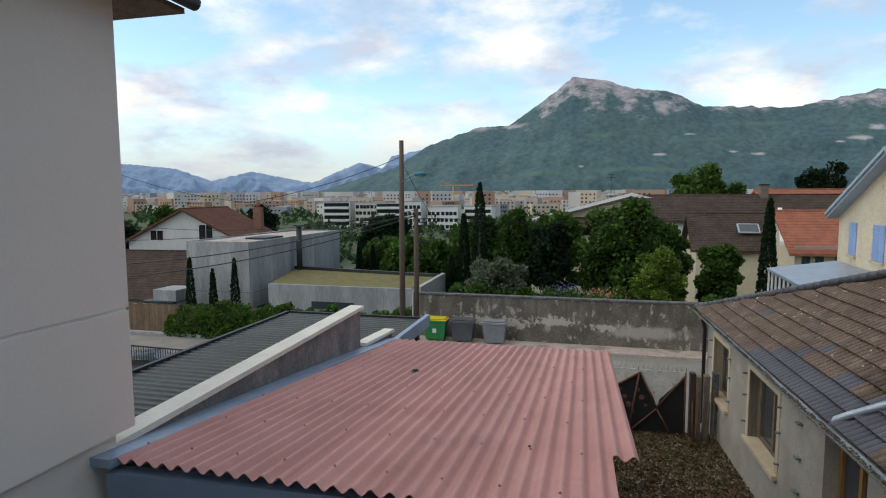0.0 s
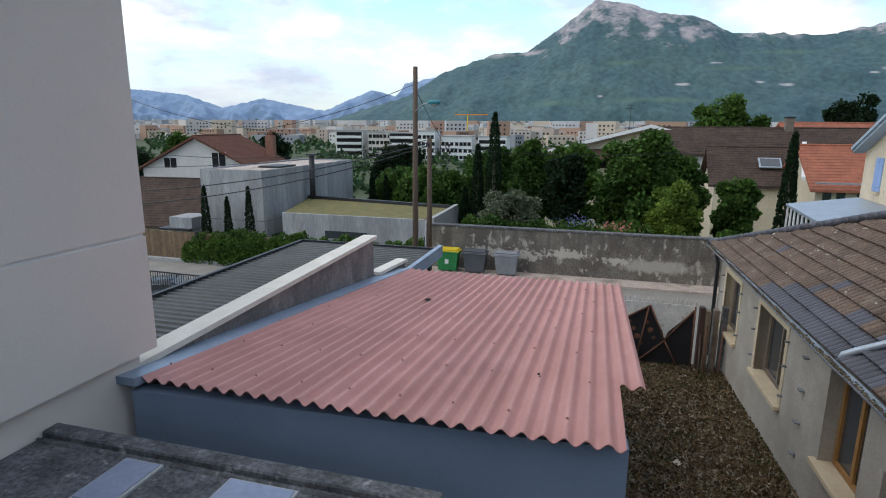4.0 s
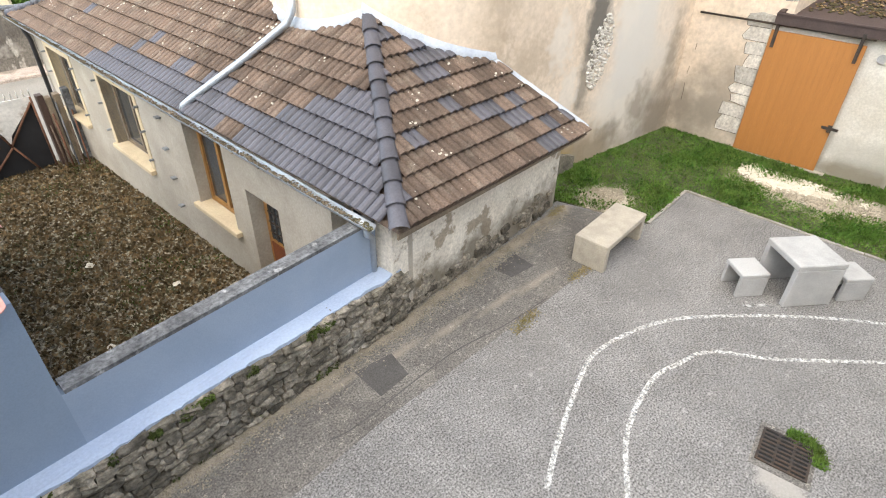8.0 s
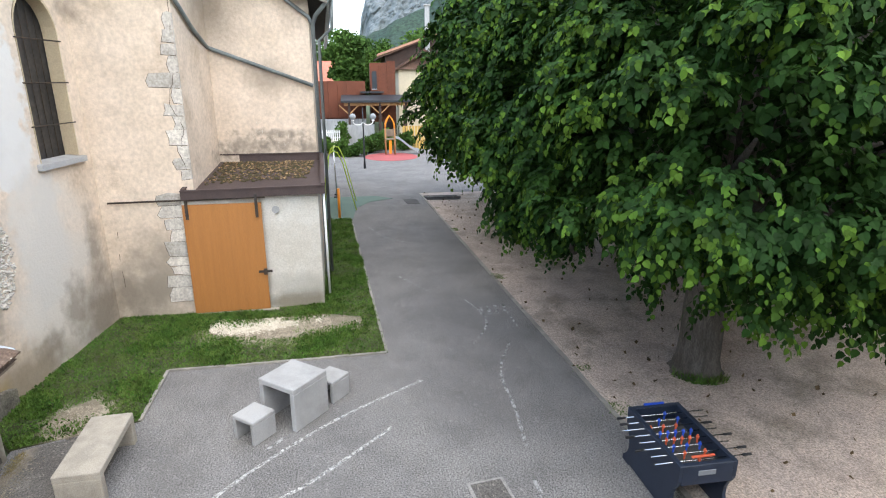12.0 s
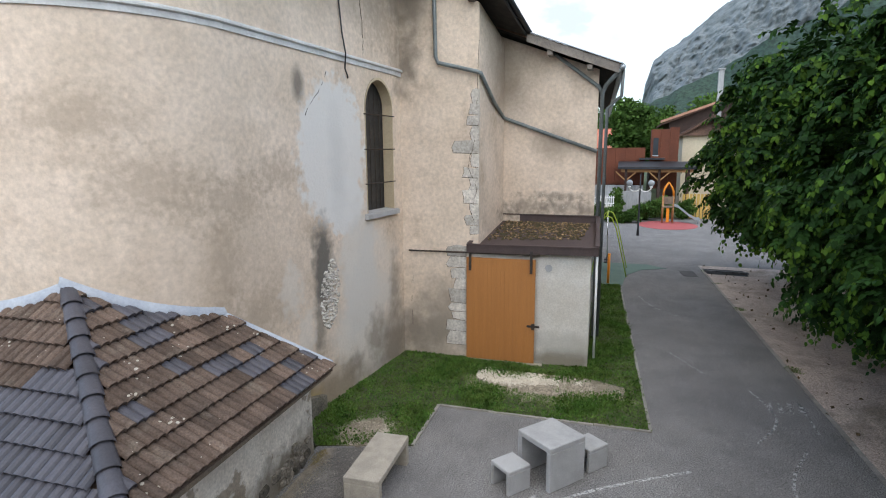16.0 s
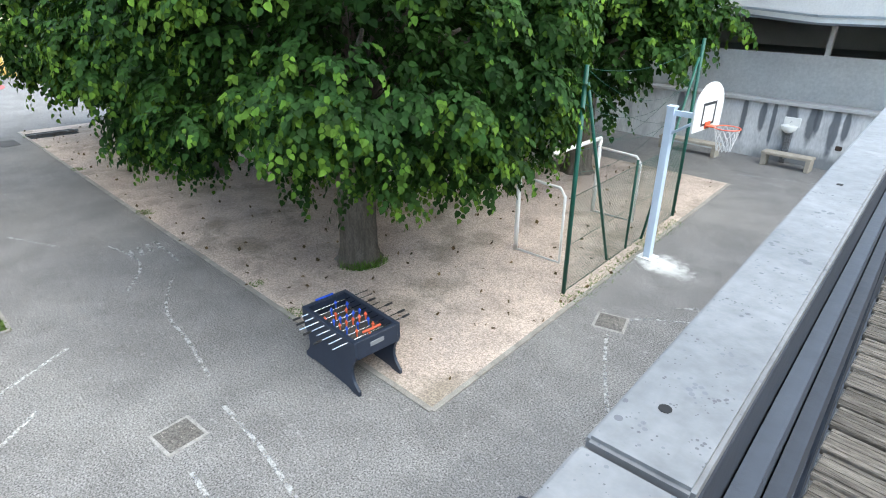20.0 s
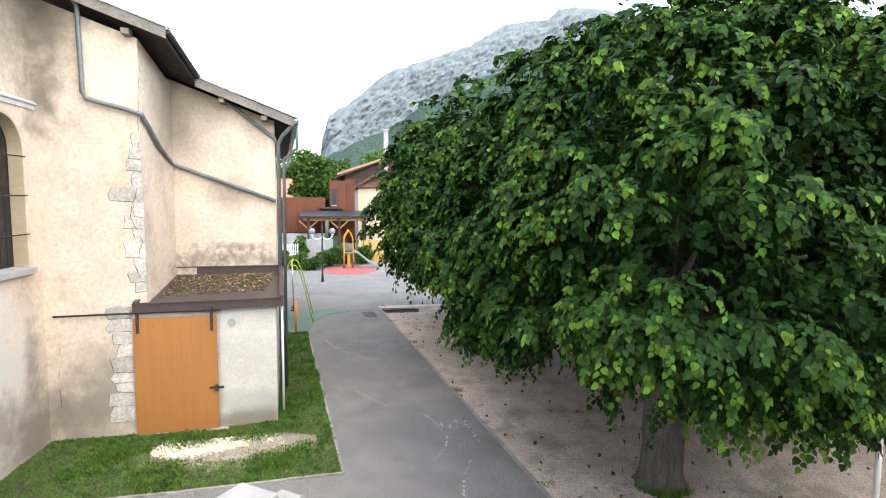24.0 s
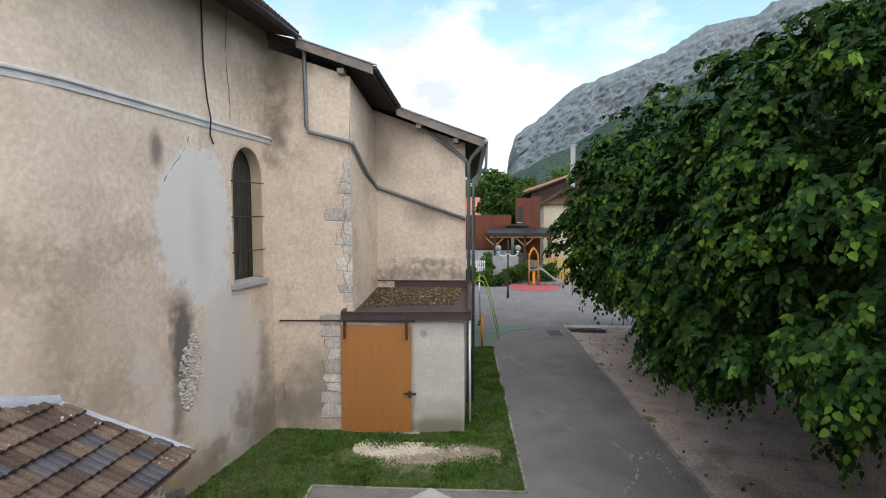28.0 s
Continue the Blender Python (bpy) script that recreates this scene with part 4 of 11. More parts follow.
# ---------- grass, gravel, litter ----------
def make_grass():
    bare = [(13.95, 3.3), (13.85, 1.9), (13.9, 0.5), (13.6, -0.3), (12.9, -0.35), (12.6, 0.4), (12.7, 1.8), (13.1, 3.1)]
    bare2 = [(9.35, 4.3), (10.1, 4.05), (10.6, 4.5), (10.2, 4.95), (9.5, 5.0)]
    x, y = sow(GRASS, 230000, 11)
    nz = np.array([noise.noise(Vector((a * 0.9, b * 0.9, 0))) for a, b in zip(x[:], y[:])])
    r = np.random.default_rng(3).uniform(0, 1, len(x))
    keep = (r < 0.92 + 0.5 * nz) & ~(inside(bare, x, y) & (r > 0.12 + 0.9 * nz)) & ~(inside(bare2, x, y) & (r > 0.15 + 0.8 * nz))
    x, y, nz = x[keep], y[keep], nz[keep]
    c = np.stack([x, y, np.full(len(x), 0.012)], 1)
    k = nz > 0.05
    tall = nz + 0.25 * np.random.default_rng(4).normal(0, 1, len(nz)) > 0.42
    tagged(part("grass", blades("grass", c[tall], 0.075, 0.014, 7), M_grass), "longer tufts of green lawn grass beside the church", "grass", kind="stuff")
    tagged(part("grass", blades("grass", c[k], 0.048, 0.013, 1), M_grass), "short green lawn grass beside the church", "grass", kind="stuff")
    tagged(part("grass", blades("grass", c[~k], 0.032, 0.014, 2, 0.9), M_grass), "trodden green lawn grass beside the church", "grass", kind="stuff")
    # broad low leaves of clover and plantain between the blades
    rr = np.random.default_rng(6)
    q = c[rr.uniform(0, 1, len(c)) < np.clip(0.10 + 0.6 * nz, 0.02, 0.5)]
    nrm = np.zeros((len(q), 3)); nrm[:, 2] = 0.5
    tagged(part("clover", leaves_mesh("clover", q + np.array([0, 0, 0.02]), nrm, 0.055, 0.0, 0.7), M_clover), "low broad-leaved clover in the lawn", "weeds", kind="stuff")
    x, y = sow(bare, 7600, 12)
    near = rr.uniform(0, 1, len(x)) < 0.75
    c = np.stack([x, y, np.full(len(x), 0.018)], 1)
    k = np.exp(-((x - 13.5) / .42) ** 2 - ((y - 2.35) / .95) ** 2) + .35 * np.array([noise.noise(Vector((a * 2.2, b * 2.2, 1))) for a, b in zip(x, y)]) + rr.normal(0, .14, len(x)) > .46
    tagged(part("lime_rubble", scatter("lime_rubble", c[k], 0.07, 0.6, 3), M_lime), "white limestone rubble in front of the shed door", "stones", kind="stuff")
    tagged(part("gravel", scatter("gravel", c[~k], 0.03, 0.6, 4), M_pebble), "bare gravelly earth in the grass", "gravel", kind="stuff")
    x, y = sow(bare2, 6000, 13)
    kk = np.hypot((x - 9.95) / .62, (y - 4.52) / .45) + .5 * np.array([noise.noise(Vector((a * 3, b * 3, 2))) for a, b in zip(x, y)]) + rr.normal(0, .12, len(x)) < .85
    x, y = x[kk], y[kk]
    tagged(part("gravel", scatter("gravel", np.stack([x, y, np.full(len(x), 0.018)], 1), 0.026, 0.6, 5), M_pebble), "heap of pale gravel beside the wall", "gravel", kind="stuff")
    # weeds along the sand edge
    t = rr.uniform(0, 1, 9000)
    band = rr.normal(0, 0.10, 9000)
    n1 = np.array([noise.noise(Vector((a * 30, 0, 5))) for a in t])
    k = n1 > 0.3
    c = np.stack([5.3 + 23.7 * t[k], -4.84 + 1.39 * t[k] - 0.1 + band[k], np.full(k.sum(), 0.012)], 1)
    tagged(part("weeds", blades("weeds", c, 0.03, 0.010, 8, 0.9), M_grass), "thin weeds along the sand edge", "weeds", kind="stuff")
    c = np.stack([5.75 + rr.normal(0, 0.12, 5000) + 0.65 * t[:5000], -8.4 - 5.6 * t[:5000], np.full(5000, 0.012)], 1)
    c = c[rr.uniform(0, 1, 5000) < 0.28]
    tagged(part("weeds", blades("weeds", c, 0.03, 0.009, 9, 0.9), M_grass), "thin weeds at the foot of the net fence", "weeds", kind="stuff")
    for cx, cy, sd in ((9.55, -6.55, 21), (9.45, -6.8, 22)):
        a, q = rr.uniform(0, 6.28, 900), rr.uniform(0.35, 0.62, 900)
        c = np.stack([9.95 + q * np.cos(a), -6.85 + q * np.sin(a), np.full(900, 0.012)], 1)
        d = np.hypot(c[:, 0] - cx, c[:, 1] - cy) < 0.42
        tagged(part("weeds", blades("weeds", c[d], 0.13, 0.013, sd), M_grass), "tuft of weeds at the foot of the tree", "weeds", kind="stuff")


M_clover = leaf_material("clover_leaf", (0.045, 0.115, 0.022), (0.085, 0.155, 0.03), 2.2)
make_grass()


def make_yard_cover():
    x, y = sow(YARD, 46000, 31)
    z = np.array([yard_z(a, b) for a, b in zip(x, y)])
    r = np.random.default_rng(8)
    c = np.stack([x, y, z + 0.01], 1)
    k = r.uniform(0, 1, len(x)) < 0.22
    tagged(part("gravel", scatter("gravel", c[k], 0.062, 0.55, 6), M_pebble_dark), "loose gravel in the yard", "gravel", kind="stuff")
    nrm = np.zeros((int((~k).sum()), 3)); nrm[:, 2] = 0.15
    tagged(part("leaf_litter", leaves_mesh("leaf_litter", c[~k], nrm, 0.085, 0.0, 0.7), M_litter), "dead leaves and moss over the gravel", "litter", kind="stuff")
    # moss cushions and seedlings, thickest along the annex wall and by the gate
    x, y = sow(YARD, 26000, 37)
    g1 = np.array([noise.noise(Vector((a * 1.1, b * 0.7, 9))) for a, b in zip(x, y)]) + 0.45 * np.exp(-((4.45 - x) / 0.25) ** 2) + 0.35 * np.exp(-((y - 17.6) / 1.2) ** 2)
    kk = g1 + r.normal(0, 0.1, len(x)) > 0.36
    x, y = x[kk], y[kk]
    nrm = np.zeros((len(x), 3)); nrm[:, 2] = 0.5
    tagged(part("moss", leaves_mesh("moss", np.stack([x, y, np.array([yard_z(a, b) for a, b in zip(x, y)]) + 0.012], 1), nrm, 0.05, 0.0, 0.6), M_ivy), "green moss and seedlings on the gravel", "moss", kind="stuff")
    big = np.array([(2.9, 7.8, 0), (3.0, 7.5, 0), (1.6, 9.0, 0), (2.2, 12.0, 0), (3.2, 10.0, 0), (1.2, 7.0, 0)], float)
    big[:, 2] = [yard_z(a, b) + 0.04 for a, b, _ in big]
    tagged(part("stone", scatter("stone", big, 0.17, 0.5, 9), M_lime), "few larger pale stones on the gravel", "stones", kind="stuff")
    # gravelly sand along the foot of the courtyard wall
    t = r.uniform(-2.5, 9.0, 9000)
    off = np.abs(r.normal(0, 0.16, 9000))
    c = np.stack([t, 4.42 + 0.057 * (t + 1.46) - 0.03 - off, np.full(9000, 0.008)], 1)
    tagged(part("gravel", scatter("gravel", c, 0.022, 0.6, 10), M_pebble), "washed gravel along the wall foot", "gravel", kind="stuff")
    # fallen leaves on the sand
    x, y = sow(SAND, 900, 33)
    c = np.stack([x, y, np.full(len(x), 0.02)], 1)
    nrm = np.zeros((len(x), 3)); nrm[:, 2] = 0.1
    tagged(part("fallen_leaves", leaves_mesh("fallen_leaves", c, nrm, 0.10, 0.0, 0.5), M_litter), "dry fallen leaves on the sand", "leaves", kind="stuff")
    x, y = sow(SAND, 22000, 34)
    tagged(part("gravel", scatter("gravel", np.stack([x, y, np.full(len(x), 0.012)], 1), 0.02, 0.6, 14), M_pebble), "small stones in the sand", "gravel", kind="stuff")
    for pts, sd in (([(5.6, 3.35), (6.2, 3.42)], 41), ([(7.2, 3.5), (7.9, 3.45)], 42), ([(8.6, 4.9), (9.1, 4.95)], 43)):
        (x0, y0), (x1, y1) = pts
        q = r.uniform(0, 1, 500)
        c = np.stack([x0 + (x1 - x0) * q + r.normal(0, 0.05, 500), y0 + (y1 - y0) * q + r.normal(0, 0.05, 500), np.full(500, 0.005)], 1)
        tagged(part("weeds", blades("weeds", c, 0.016, 0.008, sd, 1.2), M_grass_dry), "dry weeds in an asphalt crack", "weeds", kind="stuff")


M_grass_dry = leaf_material("dry_grass", (0.26, 0.20, 0.09), (0.20, 0.17, 0.07), 2)
make_yard_cover()
# ================= white house with overhanging roof =================
def make_house():
    e = thing("house", (-4.68, 0, 0), "pale grey rendered house with an overhanging tiled roof", "house")
    bm = B()
    box(bm, (-14, -12, 3.02), (-4.68, 4.9, 4.33))
    box(bm, (-14, -12, 4.37), (-4.68, 4.9, 7.64))
    part("wall", bm, M_house, e)
    bm = B()
    box(bm, (-13.9, -11.9, 4.32), (-4.70, 4.88, 4.38))
    part("joint", bm, M_white, e, "white drip joint")
    bm = B()
    box(bm, (-13.9, -12, -3), (-4.80, 4.75, 3.03))
    part("lower_wall", bm, M_house, e)
    bm = B()
    box(bm, (-14.5, -12.6, 7.64), (-4.27, 5.5, 7.70))
    part("soffit", bm, M_wood, e, "brown wooden soffit")
    bm = B()
    tube(bm, [(-4.17, -12.6, 7.70), (-4.17, 5.55, 7.76)], 0.085, 10)
    part("gutter", bm, M_dark_metal, e, "dark metal gutter", smooth=True)
    bm = B()
    prism(bm, [(-14.6, -12.6), (-4.22, -12.6), (-4.22, 5.5), (-14.6, 5.5)], lambda x, y: 7.74 + 0.35 * (-4.22 - x), lambda x, y: 7.84 + 0.35 * (-4.22 - x))
    part("roof", bm, M_brown_roof, e, "brown tiled roof")
    return e


make_house()

# ================= porch slab with skylights =================
def make_slab():
    e = thing("porch_roof", (-2.7, 2, 2.4), "weathered concrete slab roof with three glass skylights", "roof")
    bm = B()
    box(bm, (-4.79, -3.0, 2.42), (-0.90, 3.66, 2.64), 0.01)
    part("slab", bm, M_concrete, e)
    bm = B()
    box(bm, (-4.79, 3.50, 2.6), (-0.89, 3.68, 2.70), 0.015)
    part("lip", bm, M_concrete, e)
    bm = B()
    box(bm, (-1.06, -3.0, 2.6), (-0.89, 3.495, 2.70), 0.015)
    part("lip", bm, M_concrete, e)
    # a low mortar fillet inside the lip
    for a, b in (((-4.79, 3.42, 2.6), (-1.12, 3.47, 2.665)), ((-1.15, -3.0, 2.6), (-1.09, 3.41, 2.662))):
        bm = B()
        box(bm, a, b, 0.02)
        part("fillet", bm, M_concrete, e)
    for (x0, y0, x1, y1) in ((-3.72, 2.82, -3.32, 3.41), (-2.66, 3.0, -2.02, 3.41), (-2.65, 2.38, -2.0, 2.81), (-2.6, 1.0, -1.95, 1.75)):
        bm = B()
        box(bm, (x0, y0, 2.63), (x1, y1, 2.668), 0.006)
        sk = part("skylight", bm, M_conc_pale, e, "skylight kerb with a glass pane")
        bm = B()
        if y0 == 2.38:
            # ribbed sheet
            n = 84
            sheet(bm, lambda i, j: (x0 + 0.025 + (x1 - x0 - 0.05) * (i / n), y0 + 0.025 + (y1 - y0 - 0.05) * j / 6, 2.674 + 0.006 * math.sin(math.pi * i / 2 + 0.5 * j)), range(n + 1), range(7))
        else:
            box(bm, (x0 + 0.025, y0 + 0.025, 2.66), (x1 - 0.025, y1 - 0.025, 2.676))
        part("pane", bm, M_pane_sky_tint, sk)
    bm = B()
    box(bm, (-1.4, 2.95, 0), (-1.25, 3.25, 2.42))
    part("pier", bm, M_blue_grey, e, "blue-grey painted pier")
    return e


make_slab()

# ================= grey wall, ledge, stone base =================
def wall_y(x):
    return 4.75 + 0.057 * (x - 0.57)


def make_garage():
    e = thing("garage", (-2, 9, -1.5), "blue-grey painted garage under a pink corrugated roof", "garage")
    bm = B()
    seg(bm, (-4.66, wall_y(-4.66)), (0.57, wall_y(0.57)), 0.88, 2.68, 0.2, 0.1)
    part("front_wall", bm, M_blue_grey, e)
    bm = B()
    seg(bm, (0.47, 4.86), (0.40, 13.9), (0.88, -2.2), (2.62, 1.62), 0.2, 0.0)
    part("side_wall", bm, M_concrete, e)
    return e


garage = make_garage()


def make_low_wall():
    e = thing("boundary_wall", (2, 4.8, 0), "low blue-grey wall with a mossy stone coping", "wall", kind="structure")
    bm = B()
    seg(bm, (0.57, wall_y(0.57)), (4.42, wall_y(4.42)), 0.88, (1.58, 1.66), 0.16, 0.08)
    part("painted_face", bm, M_blue_grey_lit, e)
    bm = B()
    seg(bm, (0.6, wall_y(0.57)), (4.42, wall_y(4.42)), (1.58, 1.66), (1.63, 1.71), 0.2, 0.1)
    part("coping", bm, M_concrete, e, "rough mossy coping")
    bm = B()
    front = []
    for k in range(150):
        x = -4.66 + 9.32 * k / 149
        wob = 0.05 * noise.noise(Vector((x * 0.9, 2, 0))) + 0.035 * noise.noise(Vector((x * 4.1, 5, 0))) + 0.02 * noise.noise(Vector((x * 11.0, 7, 0)))
        front.append((x, 4.195 + 0.0567 * (x + 4.66) + wob * (1 if x > -2.6 else 0.3)))
    prism(bm, front + [(4.62, wall_y(4.62) + 0.02), (-4.66, wall_y(-4.66) + 0.02)], 0.855, lambda x, y: 0.90 + 0.012 * noise.noise(Vector((x * 2.0, y * 2.0, 1))))
    part("ledge", bm, M_blue_light, e, "light blue painted ledge")
    bm = B()
    seg(bm, (-4.66, 4.23), (4.6, 4.76), -0.1, 0.86, 0.4, 0.22)
    part("rubble_core", bm, M_mortar, e)
    return e


low_wall = make_low_wall()


def make_overgrowth():
    """Ivy and weeds that hang over the rubble base and grow at its foot."""
    g = np.random.default_rng(44)
    n = 8000
    x = g.uniform(-1.6, 4.6, n)
    k = np.array([noise.noise(Vector((a * 1.7, 3, 1))) + .6 * noise.noise(Vector((a * 5.1, 7, 1))) for a in x])
    y0 = 4.20 + 0.0567 * (x + 4.66)
    hang = np.clip(.04 + .24 * k, 0.02, .22)
    z = .86 - hang * g.uniform(-.12, 1, n)
    low = g.uniform(0, 1, n) < .25
    z[low] = g.uniform(0, .12, low.sum())
    y = y0 - .02 - .05 * g.uniform(0, 1, n)
    keep = (k > .12) & ~low | low & (k > .2)
    p = np.stack([x, y, z], 1)[keep]
    m = len(p)
    d = np.stack([g.normal(0, .6, m), g.normal(-.6, .3, m), g.normal(-.5, .5, m)], 1)
    d /= np.linalg.norm(d, axis=1)[:, None]
    tagged(part("ivy", leaves_mesh("ivy", p, d, .04, 0.2, .5), M_ivy), "green weeds and moss hanging over the rubble wall", "weeds", kind="stuff")


make_overgrowth()

# ================= pink corrugated roof =================
def red_z(y):
    return 2.80 - 0.11 * (y - 4.62)


def corrugated(bm, x0, x1, y0, y1, zf, pitch=0.177, amp=0.026, n=8, lift=0.0):
    k = int(round((x1 - x0) / pitch * n))
    sheet(bm, lambda i, j: (x0 + (x1 - x0) * i / k, y0 + (y1 - y0) * j / 2, zf(y0 + (y1 - y0) * j / 2) + lift + amp * math.cos(2 * math.pi * (x0 + (x1 - x0) * i / k) / pitch)), range(k + 1), range(3))


def make_red_roof():
    e = thing("corrugated_roof", (-2, 9, 2), "pink painted corrugated fibre-cement roof", "roof")
    pieces = [(-4.60 + 0.95 * i, -4.60 + 0.95 * (i + 1) + 0.08, 4.50, 13.9) for i in range(5)] + [(0.15, 0.53, 4.50, 6.32), (0.15, 0.82, 6.2, 13.9)]
    for i, (x0, x1, y0, y1) in enumerate(pieces):
        bm = B()
        corrugated(bm, x0, x1, y0, y1, red_z, lift=0.004 * (i % 2), pitch=0.19, amp=0.033, n=12)
        r = bmesh.ops.extrude_face_region(bm, geom=bm.faces[:])
        bmesh.ops.translate(bm, vec=(0, 0, -0.009), verts=[g for g in r["geom"] if isinstance(g, bmesh.types.BMVert)])
        bmesh.ops.recalc_face_normals(bm, faces=bm.faces)
        part("roof_sheet", bm, M_red, e)
    for j, y in enumerate((4.95, 6.1, 7.3, 8.6, 9.9, 11.2, 12.6)):
        for i in range(9):
            x = -4.56 + 0.19 * (3 * i + (j % 2)) 
            bm = B(); bmesh.ops.create_cone(bm, cap_ends=True, segments=8, radius1=.016, radius2=.010, depth=.02, matrix=pose(x, y, red_z(y) + .04)); part("screw", bm, M_rust_dot, e)
    for x, y, r in ((-2.94, 9.98, .07), (-2.88, 9.86, .05), (-.4, 6.2, .02)):
        bm = B(); bmesh.ops.create_cone(bm, cap_ends=True, segments=9, radius1=r, radius2=r * .8, depth=.01, matrix=pose(x, y, red_z(y) + .035)); part("dark_hole", bm, M_void, e)
    return e


M_rust_dot = material("rusty_screw", (0.30, 0.15, 0.125), None, 3, 0.8, fine_amt=0.1, bump=0)
make_red_roof()

# ================= parapet and metal carport =================
def make_parapet():
    e = thing("parapet_wall", (-5, 8, 0), "stained rendered parapet with a cream stone cap", "wall", kind="structure")
    bm = B()
    seg(bm, (-4.98, 4.8), (-5.06, 12.1), -2.2, (2.78, 2.92), 0.22, 0)
    part("wall", bm, M_parapet, e)
    bm = B()
    seg(bm, (-4.98, 4.7), (-5.06, 12.2), (2.78, 2.92), (2.86, 3.00), 0.34, 0)
    part("cap", bm, M_cream, e, "cream cap")
    bm = B()
    seg(bm, (-5.0, 12.3), (-5.0, 14.2), -2.2, (2.0, 1.88), 0.2, 0)
    part("low_wall", bm, M_parapet, e)
    bm = B()
    seg(bm, (-5.0, 12.25), (-5.0, 14.3), (2.0, 1.88), (2.08, 1.96), 0.3, 0)
    part("low_cap", bm, M_cream, e, "cream cap")
    bm = B()
    prism(bm, [(-4.9, 4.4), (-4.55, 4.4), (-4.62, 13.8), (-4.95, 13.8)], lambda x, y: red_z(y) - 0.06, lambda x, y: red_z(y) + 0.035)
    part("flashing", bm, M_flash, e, "blue-grey zinc flashing")
    return e


make_parapet()


def make_carport():
    e = thing("carport", (-8, 12, -2.2), "grey ribbed metal carport roof with dark edge trim", "carport")
    bm = B()
    k = 300
    rib = [5.2 + 0.264 * (j // 6) + (0, .10, .125, .165, .19, .2)[j % 6] for j in range(k + 1)]
    sheet(bm, lambda i, j: ([-10.4, -5.15][i], rib[j], 1.3 + (0.045 if (j % 6) in (2, 3) else 0.0)), range(2), range(k + 1))
    part("roof_sheet", bm, M_grey_metal, e)
    bm = B()
    box(bm, (-10.5, 5.2, 1.15), (-10.38, 18.5, 1.40))
    part("edge_trim", bm, M_dark_metal, e)
    bm = B()
    box(bm, (-10.5, 18.4, 1.15), (-5.1, 18.5, 1.40))
    part("edge_trim", bm, M_dark_metal, e)
    bm = B()
    box(bm, (-5.15, 14.5, 1.1), (-5.0, 18.5, 1.5))
    part("side_flashing", bm, M_flash, e)
    for x, y in ((-10.3, 6), (-10.3, 12), (-10.3, 18.2), (-5.4, 18.2)):
        bm = B()
        box(bm, (x - 0.06, y - 0.06, -2.4), (x + 0.06, y + 0.06, 1.28))
        part("post", bm, M_dark_metal, e)
    return e


make_carport()

# ================= annex =================
EAVE_Z = 1.84
SW, SE, NW = Vector((4.33, 4.37, EAVE_Z)), Vector((8.84, 4.54, EAVE_Z - 0.05)), Vector((3.87, 20.0, EAVE_Z))
HIP, VERGE, TOP_N = Vector((6.34, 7.27, 3.54)), Vector((8.12, 6.12, 2.74)), Vector((6.66, 13.1, 4.06))
WP, WQ = (4.52, 4.75), (4.22, 19.8)


def tile_mesh(name, w, l, cols=13):
    """One interlocking roof tile: across x, up the slope y, thickness z; rolled edge and ribs."""
    us = [0.0, 0.025, 0.10, 0.25, 0.40, 0.47, 0.50, 0.53, 0.60, 0.75, 0.90, 0.975, 1.0]
    hs = [-0.008, 0.014, 0.040, 0.050, 0.040, 0.014, -0.004, 0.014, 0.040, 0.050, 0.040, 0.014, -0.008]
    us, hs = [u / us[cols - 1] for u in us[:cols]], hs[:cols]
    v, f = [], []
    for j, (y, dz) in enumerate(((-0.035, 0.044), (l, 0.0))):
        for u, h in zip(us, hs):
            v.append((u * w, y, h + dz))
    n = len(us)
    for u, h in zip(us, hs):
        v.append((u * w, -0.035, h + 0.044 - 0.040))
    for i in range(n - 1):
        f.append((i, i + 1, n + i + 1, n + i))
        f.append((2 * n + i, 2 * n + i + 1, i + 1, i))
    return mesh_np(name, v, f)


